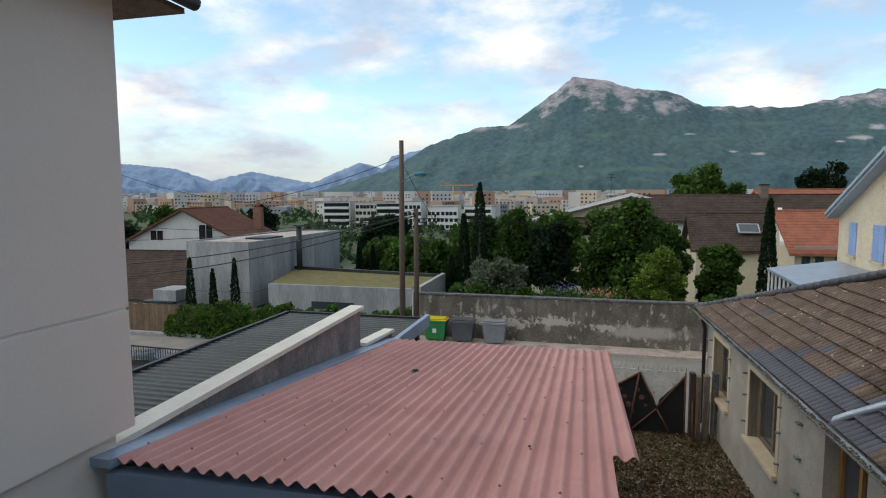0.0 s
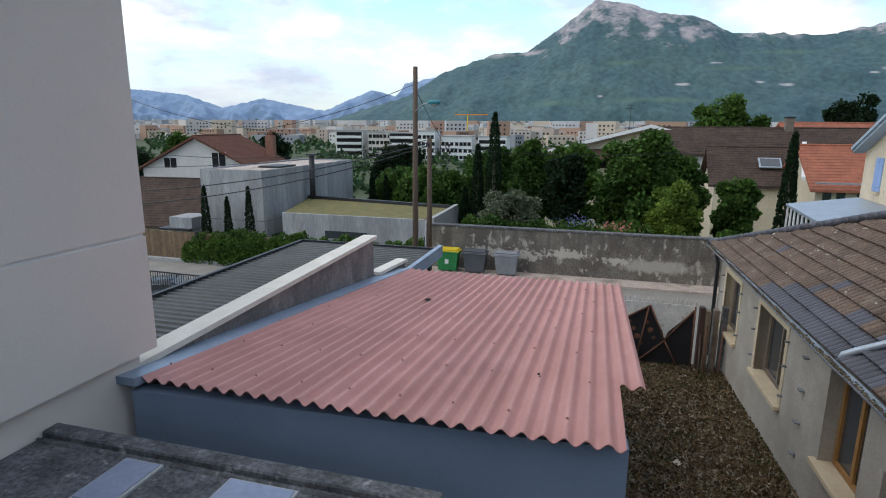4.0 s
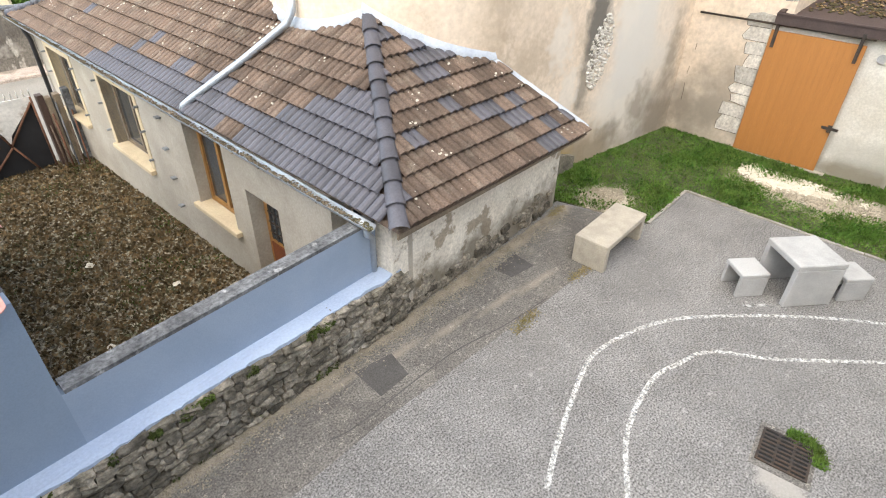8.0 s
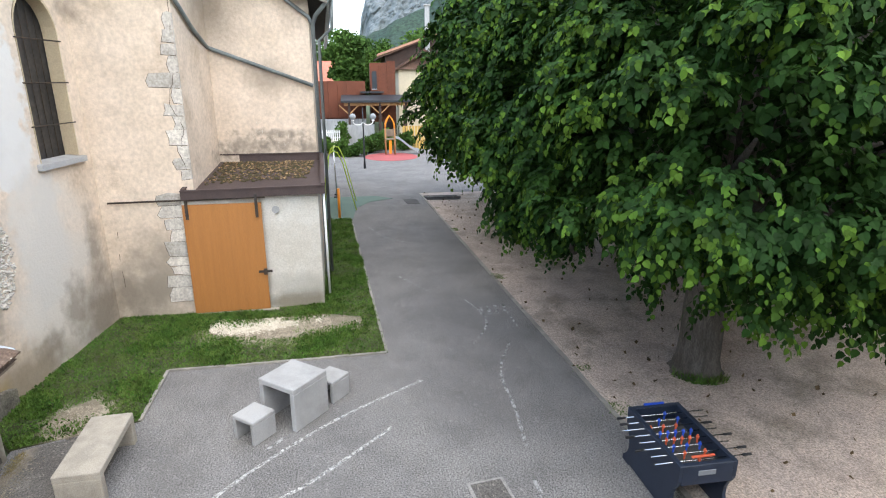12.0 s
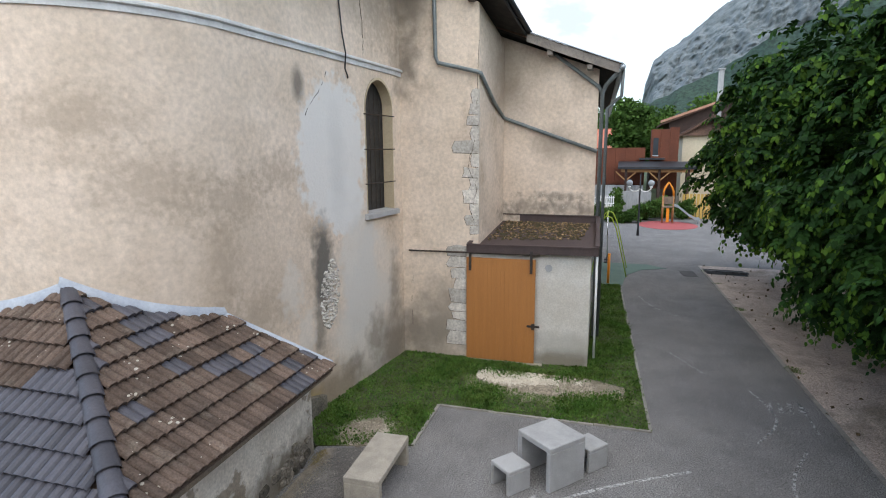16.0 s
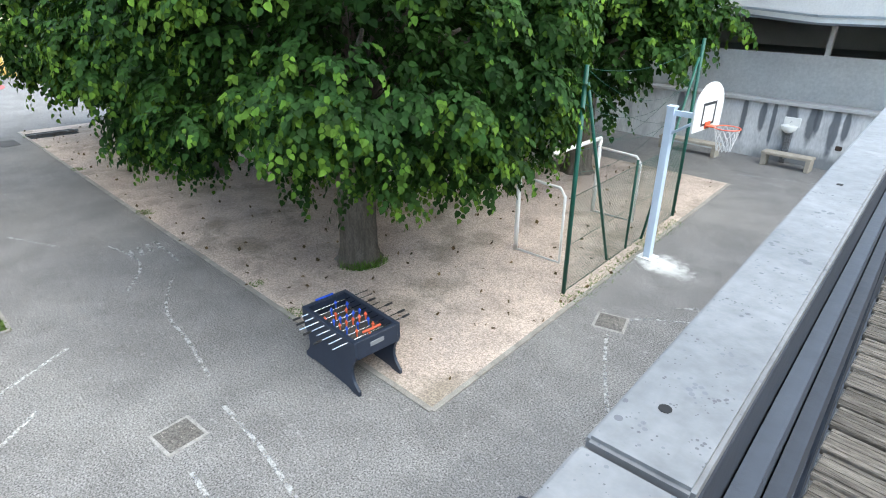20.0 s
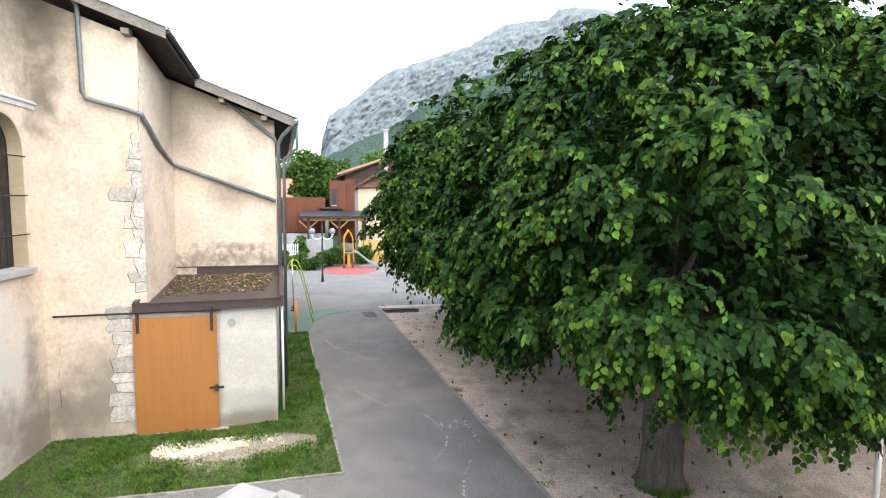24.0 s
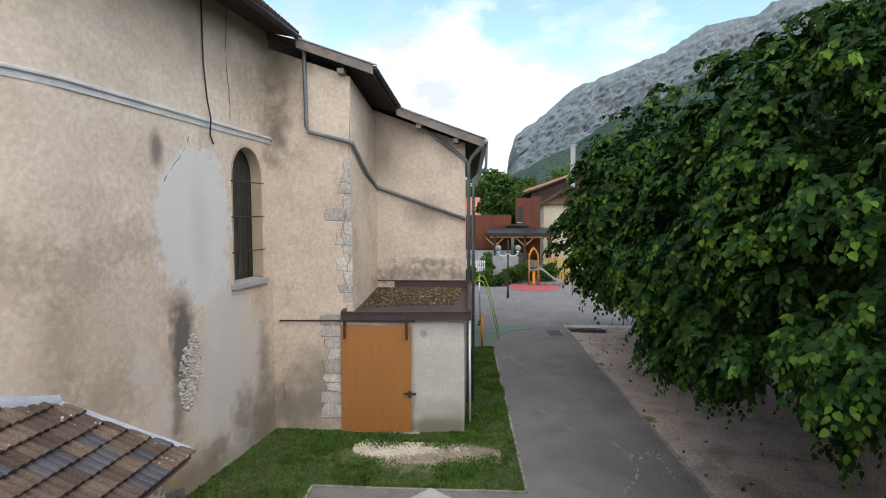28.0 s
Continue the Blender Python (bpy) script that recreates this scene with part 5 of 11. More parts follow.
def tile_slope(parent, a, b, top, keep, dark, near, w=0.29, l=0.312):
    """Courses of tiles on the slope through a-b (its eave) and top; keep and dark: functions of course, distance along, and place."""
    a, b, top = Vector(a), Vector(b), Vector(top)
    ex = (b - a).normalized()
    nz = ex.cross(top - a).normalized()
    if nz.z < 0:
        nz = -nz
    ey = nz.cross(ex).normalized()
    if ey.z < 0:
        ey = -ey
    flip = ex.cross(ey).dot(nz) < 0
    length = (b - a).length
    rows = int((top - a).dot(ey) / l) + 1
    R = Matrix((ex, ey, nz)).transposed().to_4x4() if not flip else Matrix((-ex, ey, nz)).transposed().to_4x4()
    t1, t2, h1, h2 = tile_mesh("tile", w, l), tile_mesh("tile", w, l), tile_mesh("half_tile", w / 2, l, 7), tile_mesh("half_tile", w / 2, l, 7)
    for me, mt in ((t1, M_tile), (t2, M_tile_dark), (h1, M_tile), (h2, M_tile_dark)):
        me.materials.append(mt)
    rest = {False: [], True: []}
    for c in range(rows):
        k0, k1 = -3, int(length / w) + 3
        for k in range(k0, k1):
            u = k * w + (w * 0.5 if c % 2 else 0.0)
            mid = a + ex * (u + w / 2) + ey * (c + 0.5) * l
            halves = [keep(mid + ex * (w * q), u, c) for q in (-0.25, 0.25)]
            if not any(halves):
                continue
            d = dark(mid, u, c)
            if not all(halves):
                # cut along hips, verges and walls
                q = 0.0 if halves[0] else w / 2
                at = a + ex * (u + q if not flip else u + q + w / 2) + ey * (c * l) + nz * 0.034
                ob = new("tile", h2 if d else h1)
                ob.parent = parent
                ob.matrix_parent_inverse = world_of(parent).inverted()
                ob.matrix_basis = Matrix.Translation(at) @ R @ pose(0, 0, 0, -3.6)
                continue
            at = a + ex * (u if not flip else u + w) + ey * (c * l) + nz * (0.034 + rng.uniform(-0.004, 0.004))
            m = Matrix.Translation(at) @ R @ pose(0, 0, 0, -3.6 + rng.uniform(-0.6, 0.6), 0, rng.uniform(-0.5, 0.5))
            if near(mid, u, c):
                ob = new("tile", t2 if d else t1)
                ob.parent = parent
                ob.matrix_parent_inverse = world_of(parent).inverted()
                ob.matrix_basis = m
            else:
                rest[d].append(np.array(m))
    for d, ms in rest.items():
        if not ms:
            continue
        me = t2 if d else t1
        v = np.array([tuple(x.co) for x in me.vertices])
        f = np.array([tuple(p.vertices) for p in me.polygons])
        vv = np.concatenate([v @ m[:3, :3].T + m[:3, 3] for m in ms])
        ff = np.concatenate([f + len(v) * i for i in range(len(ms))])
        tagged(part("far_tiles", mesh_np("far_tiles", vv, ff), M_tile_dark if d else M_tile, parent), kind="stuff")


def side_of(p, a, b):
    return (b.x - a.x) * (p.y - a.y) - (b.y - a.y) * (p.x - a.x)


def in_church(p):
    return (Vector((p.x, p.y)) - APSE_C).length < APSE_R - 0.05 or (p.x > APSE_C.x - 0.3 and p.y > wall_line(p.x) + 0.05)


APSE_C, APSE_R = Vector((8.55, 8.75)), 2.65


def wall_line(x):
    return 6.91 - 0.1 * x


def make_annex():
    e = thing("annex", (6, 10, -1.5), "low rendered annex with a brown tiled hip roof", "house")
    bm = B()
    seg(bm, (4.50, 4.73), (8.98, 5.10), -0.2, 1.78, 0.35, 0.175)
    part("south_wall", bm, M_annex_s, e, "flaking lime render over rubble")
    bm = B()
    seg(bm, (8.98, 5.10), (9.05, 6.2), -0.2, 1.9, 0.3, 0.15)
    part("east_wall", bm, M_annex_s, e)
    # west wall with its openings
    wl_ = on_line(WP, WQ)
    def u_of(y):
        return (y - WP[1])
    holes = [rect(u_of(5.15), 0.2, u_of(6.1), 1.62), rect(u_of(7.65), -1.55, u_of(8.7), 0.66), rect(u_of(9.35), -0.50, u_of(10.85), 1.48),
             rect(u_of(13.2), -0.55, u_of(15.2), 1.22), rect(u_of(17.2), -0.6, u_of(18.9), 1.15)]
    bm = B()
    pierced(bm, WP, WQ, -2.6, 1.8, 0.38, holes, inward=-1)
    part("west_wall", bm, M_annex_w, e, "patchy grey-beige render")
    inner = on_line(WP, WQ)
    def slab_on(name, u0, z0, u1, z1, o0, o1, mat, parent, label="", bevel=0):
        """A block on the west wall; o0 to o1: metres outwards from its face."""
        bm = B()
        p, q = Vector(WP), Vector(WQ)
        d = (q - p).normalized()
        n = Vector((-d.y, d.x))
        m = Matrix(((d.x, n.x, 0, p.x), (d.y, n.y, 0, p.y), (0, 0, 1, 0), (0, 0, 0, 1)))
        box(bm, (u0, o0, z0), (u1, o1, z1), bevel, m)
        return part(name, bm, mat, parent, label)
    # behind the first opening, a near-black slab stands in for the unlit inside
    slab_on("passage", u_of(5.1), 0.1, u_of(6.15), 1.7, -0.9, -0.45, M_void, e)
    # door: frame, panel, glass
    d = slab_on("door", u_of(7.65), -1.55, u_of(8.7), 0.66, -0.36, -0.30, M_frame_wood, e, "red-brown wooden door with a grilled pane")
    slab_on("panel", u_of(7.75), -1.45, u_of(8.6), -0.55, -0.305, -0.28, M_door_red, d)
    slab_on("pane", u_of(7.78), -0.45, u_of(8.57), 0.56, -0.31, -0.292, M_pane, d)
    for k in range(5):
        slab_on("grille_bar", u_of(7.85 + 0.16 * k), -0.45, u_of(7.87 + 0.16 * k), 0.56, -0.292, -0.27, M_iron, d)
    for k in range(4):
        slab_on("grille_bar", u_of(7.78), -0.3 + 0.22 * k, u_of(8.57), -0.28 + 0.22 * k, -0.29, -0.272, M_iron, d)
    # windows
    for i, (y0, y1, z0, z1, stone) in enumerate(((9.35, 10.85, -0.50, 1.48, False), (13.2, 15.2, -0.55, 1.22, True), (17.2, 18.9, -0.6, 1.15, True))):
        # near-black backing in place of the unlit room
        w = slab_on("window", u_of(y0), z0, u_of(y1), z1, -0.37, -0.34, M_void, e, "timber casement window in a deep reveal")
        ym = (y0 + y1) / 2
        for a, b in ((y0, y0 + 0.09), (ym - 0.05, ym + 0.05), (y1 - 0.09, y1)):
            slab_on("frame", u_of(a), z0, u_of(b), z1, -0.335, -0.25, M_frame_wood if not stone else M_wood, w, "orange-brown timber" if not stone else "")
        for a, b in ((z0, z0 + 0.09), (z1 - 0.09, z1)):
            slab_on("frame", u_of(y0 + 0.09), a, u_of(y1 - 0.09), b, -0.335, -0.252, M_frame_wood if not stone else M_wood, w)
        slab_on("pane", u_of(y0 + 0.09), z0 + 0.09, u_of(ym - 0.05), z1 - 0.09, -0.31, -0.30, M_pane, w)
        slab_on("pane", u_of(ym + 0.05), z0 + 0.09, u_of(y1 - 0.09), z1 - 0.09, -0.31, -0.30, M_pane, w)
        slab_on("sill", u_of(y0 - 0.15), z0 - 0.10, u_of(y1 + 0.12), z0 + 0.012, -0.24, 0.12, M_stone_trim, w, "pale dressed stone sill", 0.012)
        if stone:
            for a, b in ((y0 - 0.17, y0), (y1, y1 + 0.17)):
                slab_on("stone_jamb", u_of(a), z0 + 0.012, u_of(b), z1, -0.22, 0.018, M_stone_trim, w, "", 0.008)
            slab_on("lintel", u_of(y0 - 0.17), z1, u_of(y1 + 0.17), z1 + 0.16, -0.22, 0.02, M_stone_trim, w, "", 0.008)
            for zz in (z0 + 0.3, z0 + 1.0, z1 - 0.2):
                for yy in (y0 - 0.24, y1 + 0.22):
                    slab_on("shutter_hinge", u_of(yy), zz, u_of(yy + 0.06), zz + 0.035, -0.01, 0.10, M_pipe_grey, w)
    # pale painted pipe and fixing hooks on the wall
    bm = B()
    tube(bm, [inner(u_of(11.9), z, 0.05) for z in (-1.5, 0, 1.6)], 0.05, 8)
    part("pipe", bm, M_render_pale, e, "rendered-over pipe", smooth=True)
    for z in (-1.0, -0.3, 0.4, 1.1):
        slab_on("pipe_clip", u_of(11.83), z, u_of(11.97), z + 0.03, 0.0, 0.10, M_pipe_grey, e)
    # roof bed, boards and gutter
    bm = B()
    d = Vector((0, 0, -0.05))
    def face(*ps):
        bm.faces.new([bm.verts.new(Vector(p) + d) for p in ps])
    face(SW, SE, VERGE, (8.3, 7.2, 3.35), HIP)
    face(SW, HIP, (6.9, 9.8, 3.9), TOP_N, NW)
    face(TOP_N, (12, 14, 4.0), (12, 21, 1.9), NW)
    part("roof_bed", bm, M_tile, e)
    bm = B()
    seg(bm, SW + Vector((0.02, 0.06, 0)), SE + Vector((0, 0.06, 0)), EAVE_Z - 0.17, EAVE_Z - 0.02, 0.03)
    part("eave_board", bm, M_wood, e, "weathered grey eave board")
    bm = B()
    prism(bm, [(4.4, 4.5), (8.8, 4.65), (8.9, 5.0), (4.55, 4.8)], EAVE_Z - 0.05, EAVE_Z - 0.03)
    part("soffit", bm, M_wood, e)
    # half-round gutter along the west eave
    bm = B()
    g0, g1 = NW + Vector((-0.06, 0.05, -0.03)), Vector((4.19, 4.75, EAVE_Z - 0.05))
    dd = (g1 - g0).normalized()
    sx = dd.cross(Vector((0, 0, 1)))
    sheet(bm, lambda i, j: g0 + (g1 - g0) * i / 24 + sx * 0.08 * math.cos(math.pi * j / 8) + Vector((0, 0, -0.08 * math.sin(math.pi * j / 8) + 0.008 * math.sin(i * 1.9))), range(25), range(9))
    r = bmesh.ops.extrude_face_region(bm, geom=bm.faces[:])
    bmesh.ops.translate(bm, vec=(0, 0, -0.006), verts=[g for g in r["geom"] if isinstance(g, bmesh.types.BMVert)])
    bmesh.ops.recalc_face_normals(bm, faces=bm.faces)
    part("gutter", bm, M_zinc, e, "bent zinc gutter full of moss", smooth=True)
    r = np.random.default_rng(15)
    q = r.uniform(0.0, 1.0, 1800)
    c = np.array([g0 + (g1 - g0) * float(k) for k in q]) + np.stack([r.normal(0, 0.025, 1800), r.normal(0, 0.02, 1800), r.uniform(-0.06, -0.02, 1800)], 1)
    tagged(part("moss", scatter("moss", c, 0.045, 0.6, 16), M_gravel, e), kind="stuff")
    bm = B()
    tube(bm, [(4.2, 4.85, EAVE_Z - 0.1), (4.22, 4.88, 1.6), (4.36, 4.98, 1.45), (4.36, 4.98, -1.4)], 0.05, 10)
    part("downpipe", bm, M_zinc, e, "zinc downpipe", smooth=True)
    bm = B()
    tube(bm, [NW + Vector((0.1, -0.3, -0.1)), NW + Vector((0.16, -0.32, -0.4)), (4.1, 19.72, 1.2), (4.1, 19.72, -2.0)], 0.06, 10)
    part("downpipe", bm, M_dark_metal, e, "dark downpipe", smooth=True)
    # zinc rainwater pipe lying across the roof
    n_w = (HIP - SW).cross(NW - SW).normalized()
    n_w = n_w if n_w.z > 0 else -n_w
    bm = B()
    tube(bm, [Vector((5.82, 8.60, 9.8)), Vector((5.82, 8.60, 3.6))], 0.034, 10)
    part("church_downpipe", bm, M_pipe_grey, e, "thin weathered grey downpipe on the apse", smooth=True)
    bm = B()
    tube(bm, [Vector((5.82, 8.60, 3.72)), Vector((5.81, 8.60, 3.52)), Vector((5.72, 8.66, 3.33)), Vector((5.05, 9.18, 2.72)), Vector((4.30, 9.78, 2.09)), Vector((4.17, 9.88, 1.97)), Vector((4.13, 9.91, 1.84))], 0.062, 12)
    part("roof_pipe", bm, M_zinc, e, "zinc pipe from the church gutter", smooth=True)
    # hip caps
    k = 11
    for i in range(k):
        a, b = SW.lerp(HIP, (i - 0.05) / k), SW.lerp(HIP, (i + 1.1) / k)
        ax = (b - a).normalized()
        s = ax.cross(Vector((0, 0, 1))).normalized()
        up = s.cross(ax)
        bm = B()
        sheet(bm, lambda u, v: (a + (b - a) * u + s * (0.135 - 0.02 * u) * math.cos(math.pi * v / 8) + up * ((0.115 - 0.02 * u) * math.sin(math.pi * v / 8) + 0.012 + (0.02 if u < 0.1 else 0))), [0, 0.08, 0.081, 1.0], range(9))
        part("hip_cap", bm, M_tile_dark, e, smooth=True)
    # flashings against the church and along the verge
    bm = B()
    pts = [VERGE + Vector((-0.02, 0.0, 0.08)), SE + Vector((0.0, 0.0, 0.07))]
    for a, b in zip(pts, pts[1:]):
        seg_v = (b - a).normalized()
        s = seg_v.cross(Vector((0, 0, 1))).normalized() * 0.07
        for off in (0,):
            vs = [bm.verts.new(p) for p in (a + s, b + s, b + Vector((0, 0, 0.05)), a + Vector((0, 0, 0.05)))]
            bm.faces.new(vs)
            vs = [bm.verts.new(p) for p in (a + Vector((0, 0, 0.05)), b + Vector((0, 0, 0.05)), b - s, a - s)]
            bm.faces.new(vs)
    part("flashing", bm, M_lead, e, "pale blue-grey lead flashing")
    # strips dressed up the curved church wall above either slope
    n_s = (HIP - SW).cross(SE - SW).normalized()
    for nn, a0, a1, k in ((n_w, 165, 211.9, 9), (n_s, 211.7, 260.5, 12)):
        bm = B()
        def on_slope(q):
            return SW.z - ((q.x - SW.x) * nn.x + (q.y - SW.y) * nn.y) / nn.z
        rows = []
        for i in range(k + 1):
            a = radians(a0 + (a1 - a0) * i / k)
            row = []
            for rad, up in ((0.004, 0.155), (0.016, 0.15), (0.035, 0.115), (0.062, 0.10), (0.066, 0.04)):
                q = APSE_C + (APSE_R + rad) * Vector((math.cos(a), math.sin(a)))
                row.append(bm.verts.new((q.x, q.y, on_slope(q) + up + 0.03)))
            rows.append(row)
        for u, v in zip(rows, rows[1:]):
            for m in range(4):
                bm.faces.new((u[m], v[m], v[m + 1], u[m + 1]))
        bmesh.ops.recalc_face_normals(bm, faces=bm.faces)
        part("flashing", bm, M_lead, e, "pale blue-grey lead flashing", smooth=True)
    return e


M_pipe_grey = material("weathered_pipe", (0.24, 0.25, 0.26), (0.18, 0.19, 0.20), 2.0, 0.6, metal=0.3, fine=20, fine_amt=0.15, bump=0.05)
M_door_red = material("red_brown_wood", (0.19, 0.055, 0.022), (0.15, 0.045, 0.02), 3, 0.5, fine=30, fine_amt=0.15, bump=0.1)
M_lead = material("painted_lead", (0.40, 0.43, 0.47), (0.33, 0.36, 0.41), 3, 0.5, fine=20, fine_amt=0.1, bump=0.1)
annex = make_annex()


def west_keep(p, u, c):
    return side_of(p, SW, HIP) > 0.06 and not in_church(p) and p.z < 4.1 and side_of(p, NW, TOP_N) < 0.1 and 0 < u < 15.75


def south_keep(p, u, c):
    return side_of(p, SW, HIP) < -0.06 and side_of(p, SE, VERGE) > 0.05 and not in_church(p)


def patchy(p, s, at):
    return noise.noise(Vector((p.x * s, p.y * s, 3.3))) > at


def west_dark(p, u, c):
    if 8.0 < p.y < 9.4 and c < 1 and patchy(p, 1.1, 0.0):
        return False
    return c < 1.9 + 0.9 * noise.noise(Vector((p.y * 0.9, c, 1.0))) - 1.2 * max(0.0, p.y - 12.6) or c < 8.2 - (p.y - 4.6) * 2.0 or (c > 6 and p.y < 10.5 and patchy(p, 1.25, 0.33)) or patchy(p, 1.3, 0.5)


# ================= church =================
def make_church():
    e = thing("church", (13, 8, 0), "old beige rendered church with a rounded apse and tiled roofs", "church")
    # curved wall of the apse
    bm = B()
    n = 40
    a0, a1 = radians(60), radians(264.3)
    def swell(i):
        return APSE_R + 0.034 * max(0.0, (i - n * 0.86) / (n * 0.14)) ** 2
    sheet(bm, lambda i, z: (APSE_C.x + swell(i) * math.cos(a0 + (a1 - a0) * i / n), APSE_C.y + swell(i) * math.sin(a0 + (a1 - a0) * i / n), z), range(n + 1), [-1.5, 0, 2, 4, 6, 8, 10.1])
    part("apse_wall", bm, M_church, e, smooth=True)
    # straight choir wall with the arched window
    wx0, wx1 = APSE_C.x + APSE_R * math.cos(a1), 14.45
    P, Q = (wx0, wall_line(wx0)), (wx1, wall_line(wx1))
    u0 = (12.66 - wx0) * 1.005
    u1 = (13.95 - wx0) * 1.005
    arch = [(u0, 3.98), (u1, 3.98)] + [((u0 + u1) / 2 + (u1 - u0) / 2 * math.cos(a), 6.45 + 0.72 * math.sin(a)) for a in np.linspace(0, math.pi, 15)]
    bm = B()
    pierced(bm, P, Q, -0.3, 10.1, 0.6, [arch], inward=1)
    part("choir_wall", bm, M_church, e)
    at = on_line(P, Q)
    win = part("window", glass_fan(at, arch, -0.28), M_leaded, e, "arched leaded window behind dark mesh")
    # stone lining of the arch and iron bars
    bm = B()
    for (ua, za), (ub, zb) in zip(arch[1:], arch[2:] + arch[:1]):
        cx, cz = (u0 + u1) / 2, 5.4
        k = 0.035
        f = [at(ua, za, 0.012), at(ub, zb, 0.012), at(ub + (cx - ub) * k, zb + (cz - zb) * k, 0.012), at(ua + (cx - ua) * k, za + (cz - za) * k, 0.012)]
        b = [at(ua + (cx - ua) * k, za + (cz - za) * k, -0.26), at(ub + (cx - ub) * k, zb + (cz - zb) * k, -0.26)]
        bm.faces.new([bm.verts.new(p) for p in f])
        bm.faces.new([bm.verts.new(p) for p in (f[3], f[2], b[1], b[0])])
    part("stone_lining", bm, M_stone_trim, win, "ochre stone reveal")
    for z in (4.7, 5.5, 6.3):
        bm = B(); tube(bm, [at(u0 - 0.06, z, 0.02), at(u1 + 0.06, z, 0.02)], 0.014, 6); part("window_bar", bm, M_iron, win)
    bm = B()
    for i in range(5):
        uu = u0 + (u1 - u0) * (i + 1) / 6
        tube(bm, [at(uu, 4.0, -0.265), at(uu, 7.0, -0.265)], 0.006, 4)
    part("lead_came", bm, M_iron, win)
    sv = B()
    for ua, ub in ((u0 - 0.12, u1 + 0.12),):
        p = [at(ua, 3.88, 0.10), at(ub, 3.88, 0.10), at(ub, 3.88, -0.25), at(ua, 3.88, -0.25)]
        q = [at(ua, 3.99, 0.10), at(ub, 3.99, 0.10), at(ub, 4.03, -0.25), at(ua, 4.03, -0.25)]
        lo, hi = [sv.verts.new(v) for v in p], [sv.verts.new(v) for v in q]
        sv.faces.new(lo); sv.faces.new(hi)
        for i in range(4):
            sv.faces.new((lo[i], lo[(i + 1) % 4], hi[(i + 1) % 4], hi[i]))
    part("window_sill", sv, M_conc_pale, win, "pale stone sill")
    # zinc-capped string course round choir and apse
    line = [Vector((14.42, wall_line(14.42))), Vector((APSE_C.x - 0.2, wall_line(APSE_C.x - 0.2)))] + [APSE_C + APSE_R * Vector((math.cos(a), math.sin(a))) for a in np.linspace(radians(258), radians(120), 24)]
    bm = B()
    rows = []
    for i, p in enumerate(line):
        d = (line[min(i + 1, len(line) - 1)] - line[max(i - 1, 0)]).normalized()
        o = Vector((-d.y, d.x))
        if (p + o - APSE_C).length < (p - o - APSE_C).length:
            o = -o
        lift = 0.09 * min(1.0, max(0.0, (13.0 - p.x) / 4.5))
        rows.append([bm.verts.new((*(p + o * k), z + lift)) for k, z in ((-0.02, 7.30), (0.03, 7.30), (0.03, 7.39), (0.075, 7.41), (0.075, 7.44), (-0.02, 7.50))])
    for a, b in zip(rows, rows[1:]):
        for k in range(5):
            bm.faces.new((a[k], b[k], b[k + 1], a[k + 1]))
    bmesh.ops.recalc_face_normals(bm, faces=bm.faces)
    part("string_course", bm, M_zinc_pale, e, "pale zinc-capped string course")
    # eaves and roof of choir and apse
    bm, under = B(), B()
    ring = []
    for i, p in enumerate(line):
        d = (line[min(i + 1, len(line) - 1)] - line[max(i - 1, 0)]).normalized()
        o = Vector((-d.y, d.x))
        if (p + o - APSE_C).length < (p - o - APSE_C).length:
            o = -o
        c = Vector((max(APSE_C.x + 0.2, p.x), 9.3))
        ring.append((p + o * ((0.80 + 0.08 * min(3.0, max(0.0, 14.3 - p.x))) if p.x > 8.0 else 0.66 + 0.38 * max(0.0, (p.x - 6.6) / 1.4)), c))
    for (a, ca), (b, cb) in zip(ring, ring[1:]):
        bm.faces.new([bm.verts.new(v) for v in ((*a, 9.93), (*b, 9.93), (*cb, 12.6), (*ca, 12.6))])
        bm.faces.new([bm.verts.new(v) for v in ((*a, 9.87), (*b, 9.87), (*b, 9.93), (*a, 9.93))])
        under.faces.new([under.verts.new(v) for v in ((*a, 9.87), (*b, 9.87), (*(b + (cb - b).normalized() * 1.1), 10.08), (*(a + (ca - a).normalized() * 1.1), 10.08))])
    part("soffit", under, M_soffit, e, "dark eave boards, the shade under them put into the colour")
    part("choir_roof", bm, M_brown_roof, e, "dark tiled roof with deep eaves")
    bm = B()
    tube(bm, [(*(a + (a - c).normalized() * 0.05), 9.85) for a, c in ring], 0.075, 8)
    part("choir_gutter", bm, M_dark_metal, e, "dark gutter", smooth=True)
    for k in range(34):
        x = 14.2 - 0.19 * k
        bm = B(); y = wall_line(x) - 0.80 - 0.08 * min(3.0, max(0.0, 14.3 - x)); tube(bm, [(x, y - 0.06, 9.93), (x, y + 0.85, 10.46)], 0.07, 6); part("eave_tile", bm, M_brown_roof, e)
    # transept block
    bm = B()
    prism(bm, [(14.40, 5.60), (14.48, 3.42), (17.0, 3.30), (17.0, 9), (14.4, 9)], -0.3, lambda x, y: min(9.8, 8.95 + 0.346 * (y - 3.42) - 0.2 * (x - 14.45)))
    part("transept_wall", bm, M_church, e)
    bm = B()
    prism(bm, [(14.2, 4.7), (14.2, 2.78), (17.4, 2.55), (17.4, 6), (14.45, 6)], lambda x, y: 9.02 + 0.346 * (y - 2.78) - 0.2 * (x - 14.2), lambda x, y: 9.14 + 0.346 * (y - 2.78) - 0.2 * (x - 14.2))
    part("transept_roof", bm, M_brown_roof, e)
    bm = B()
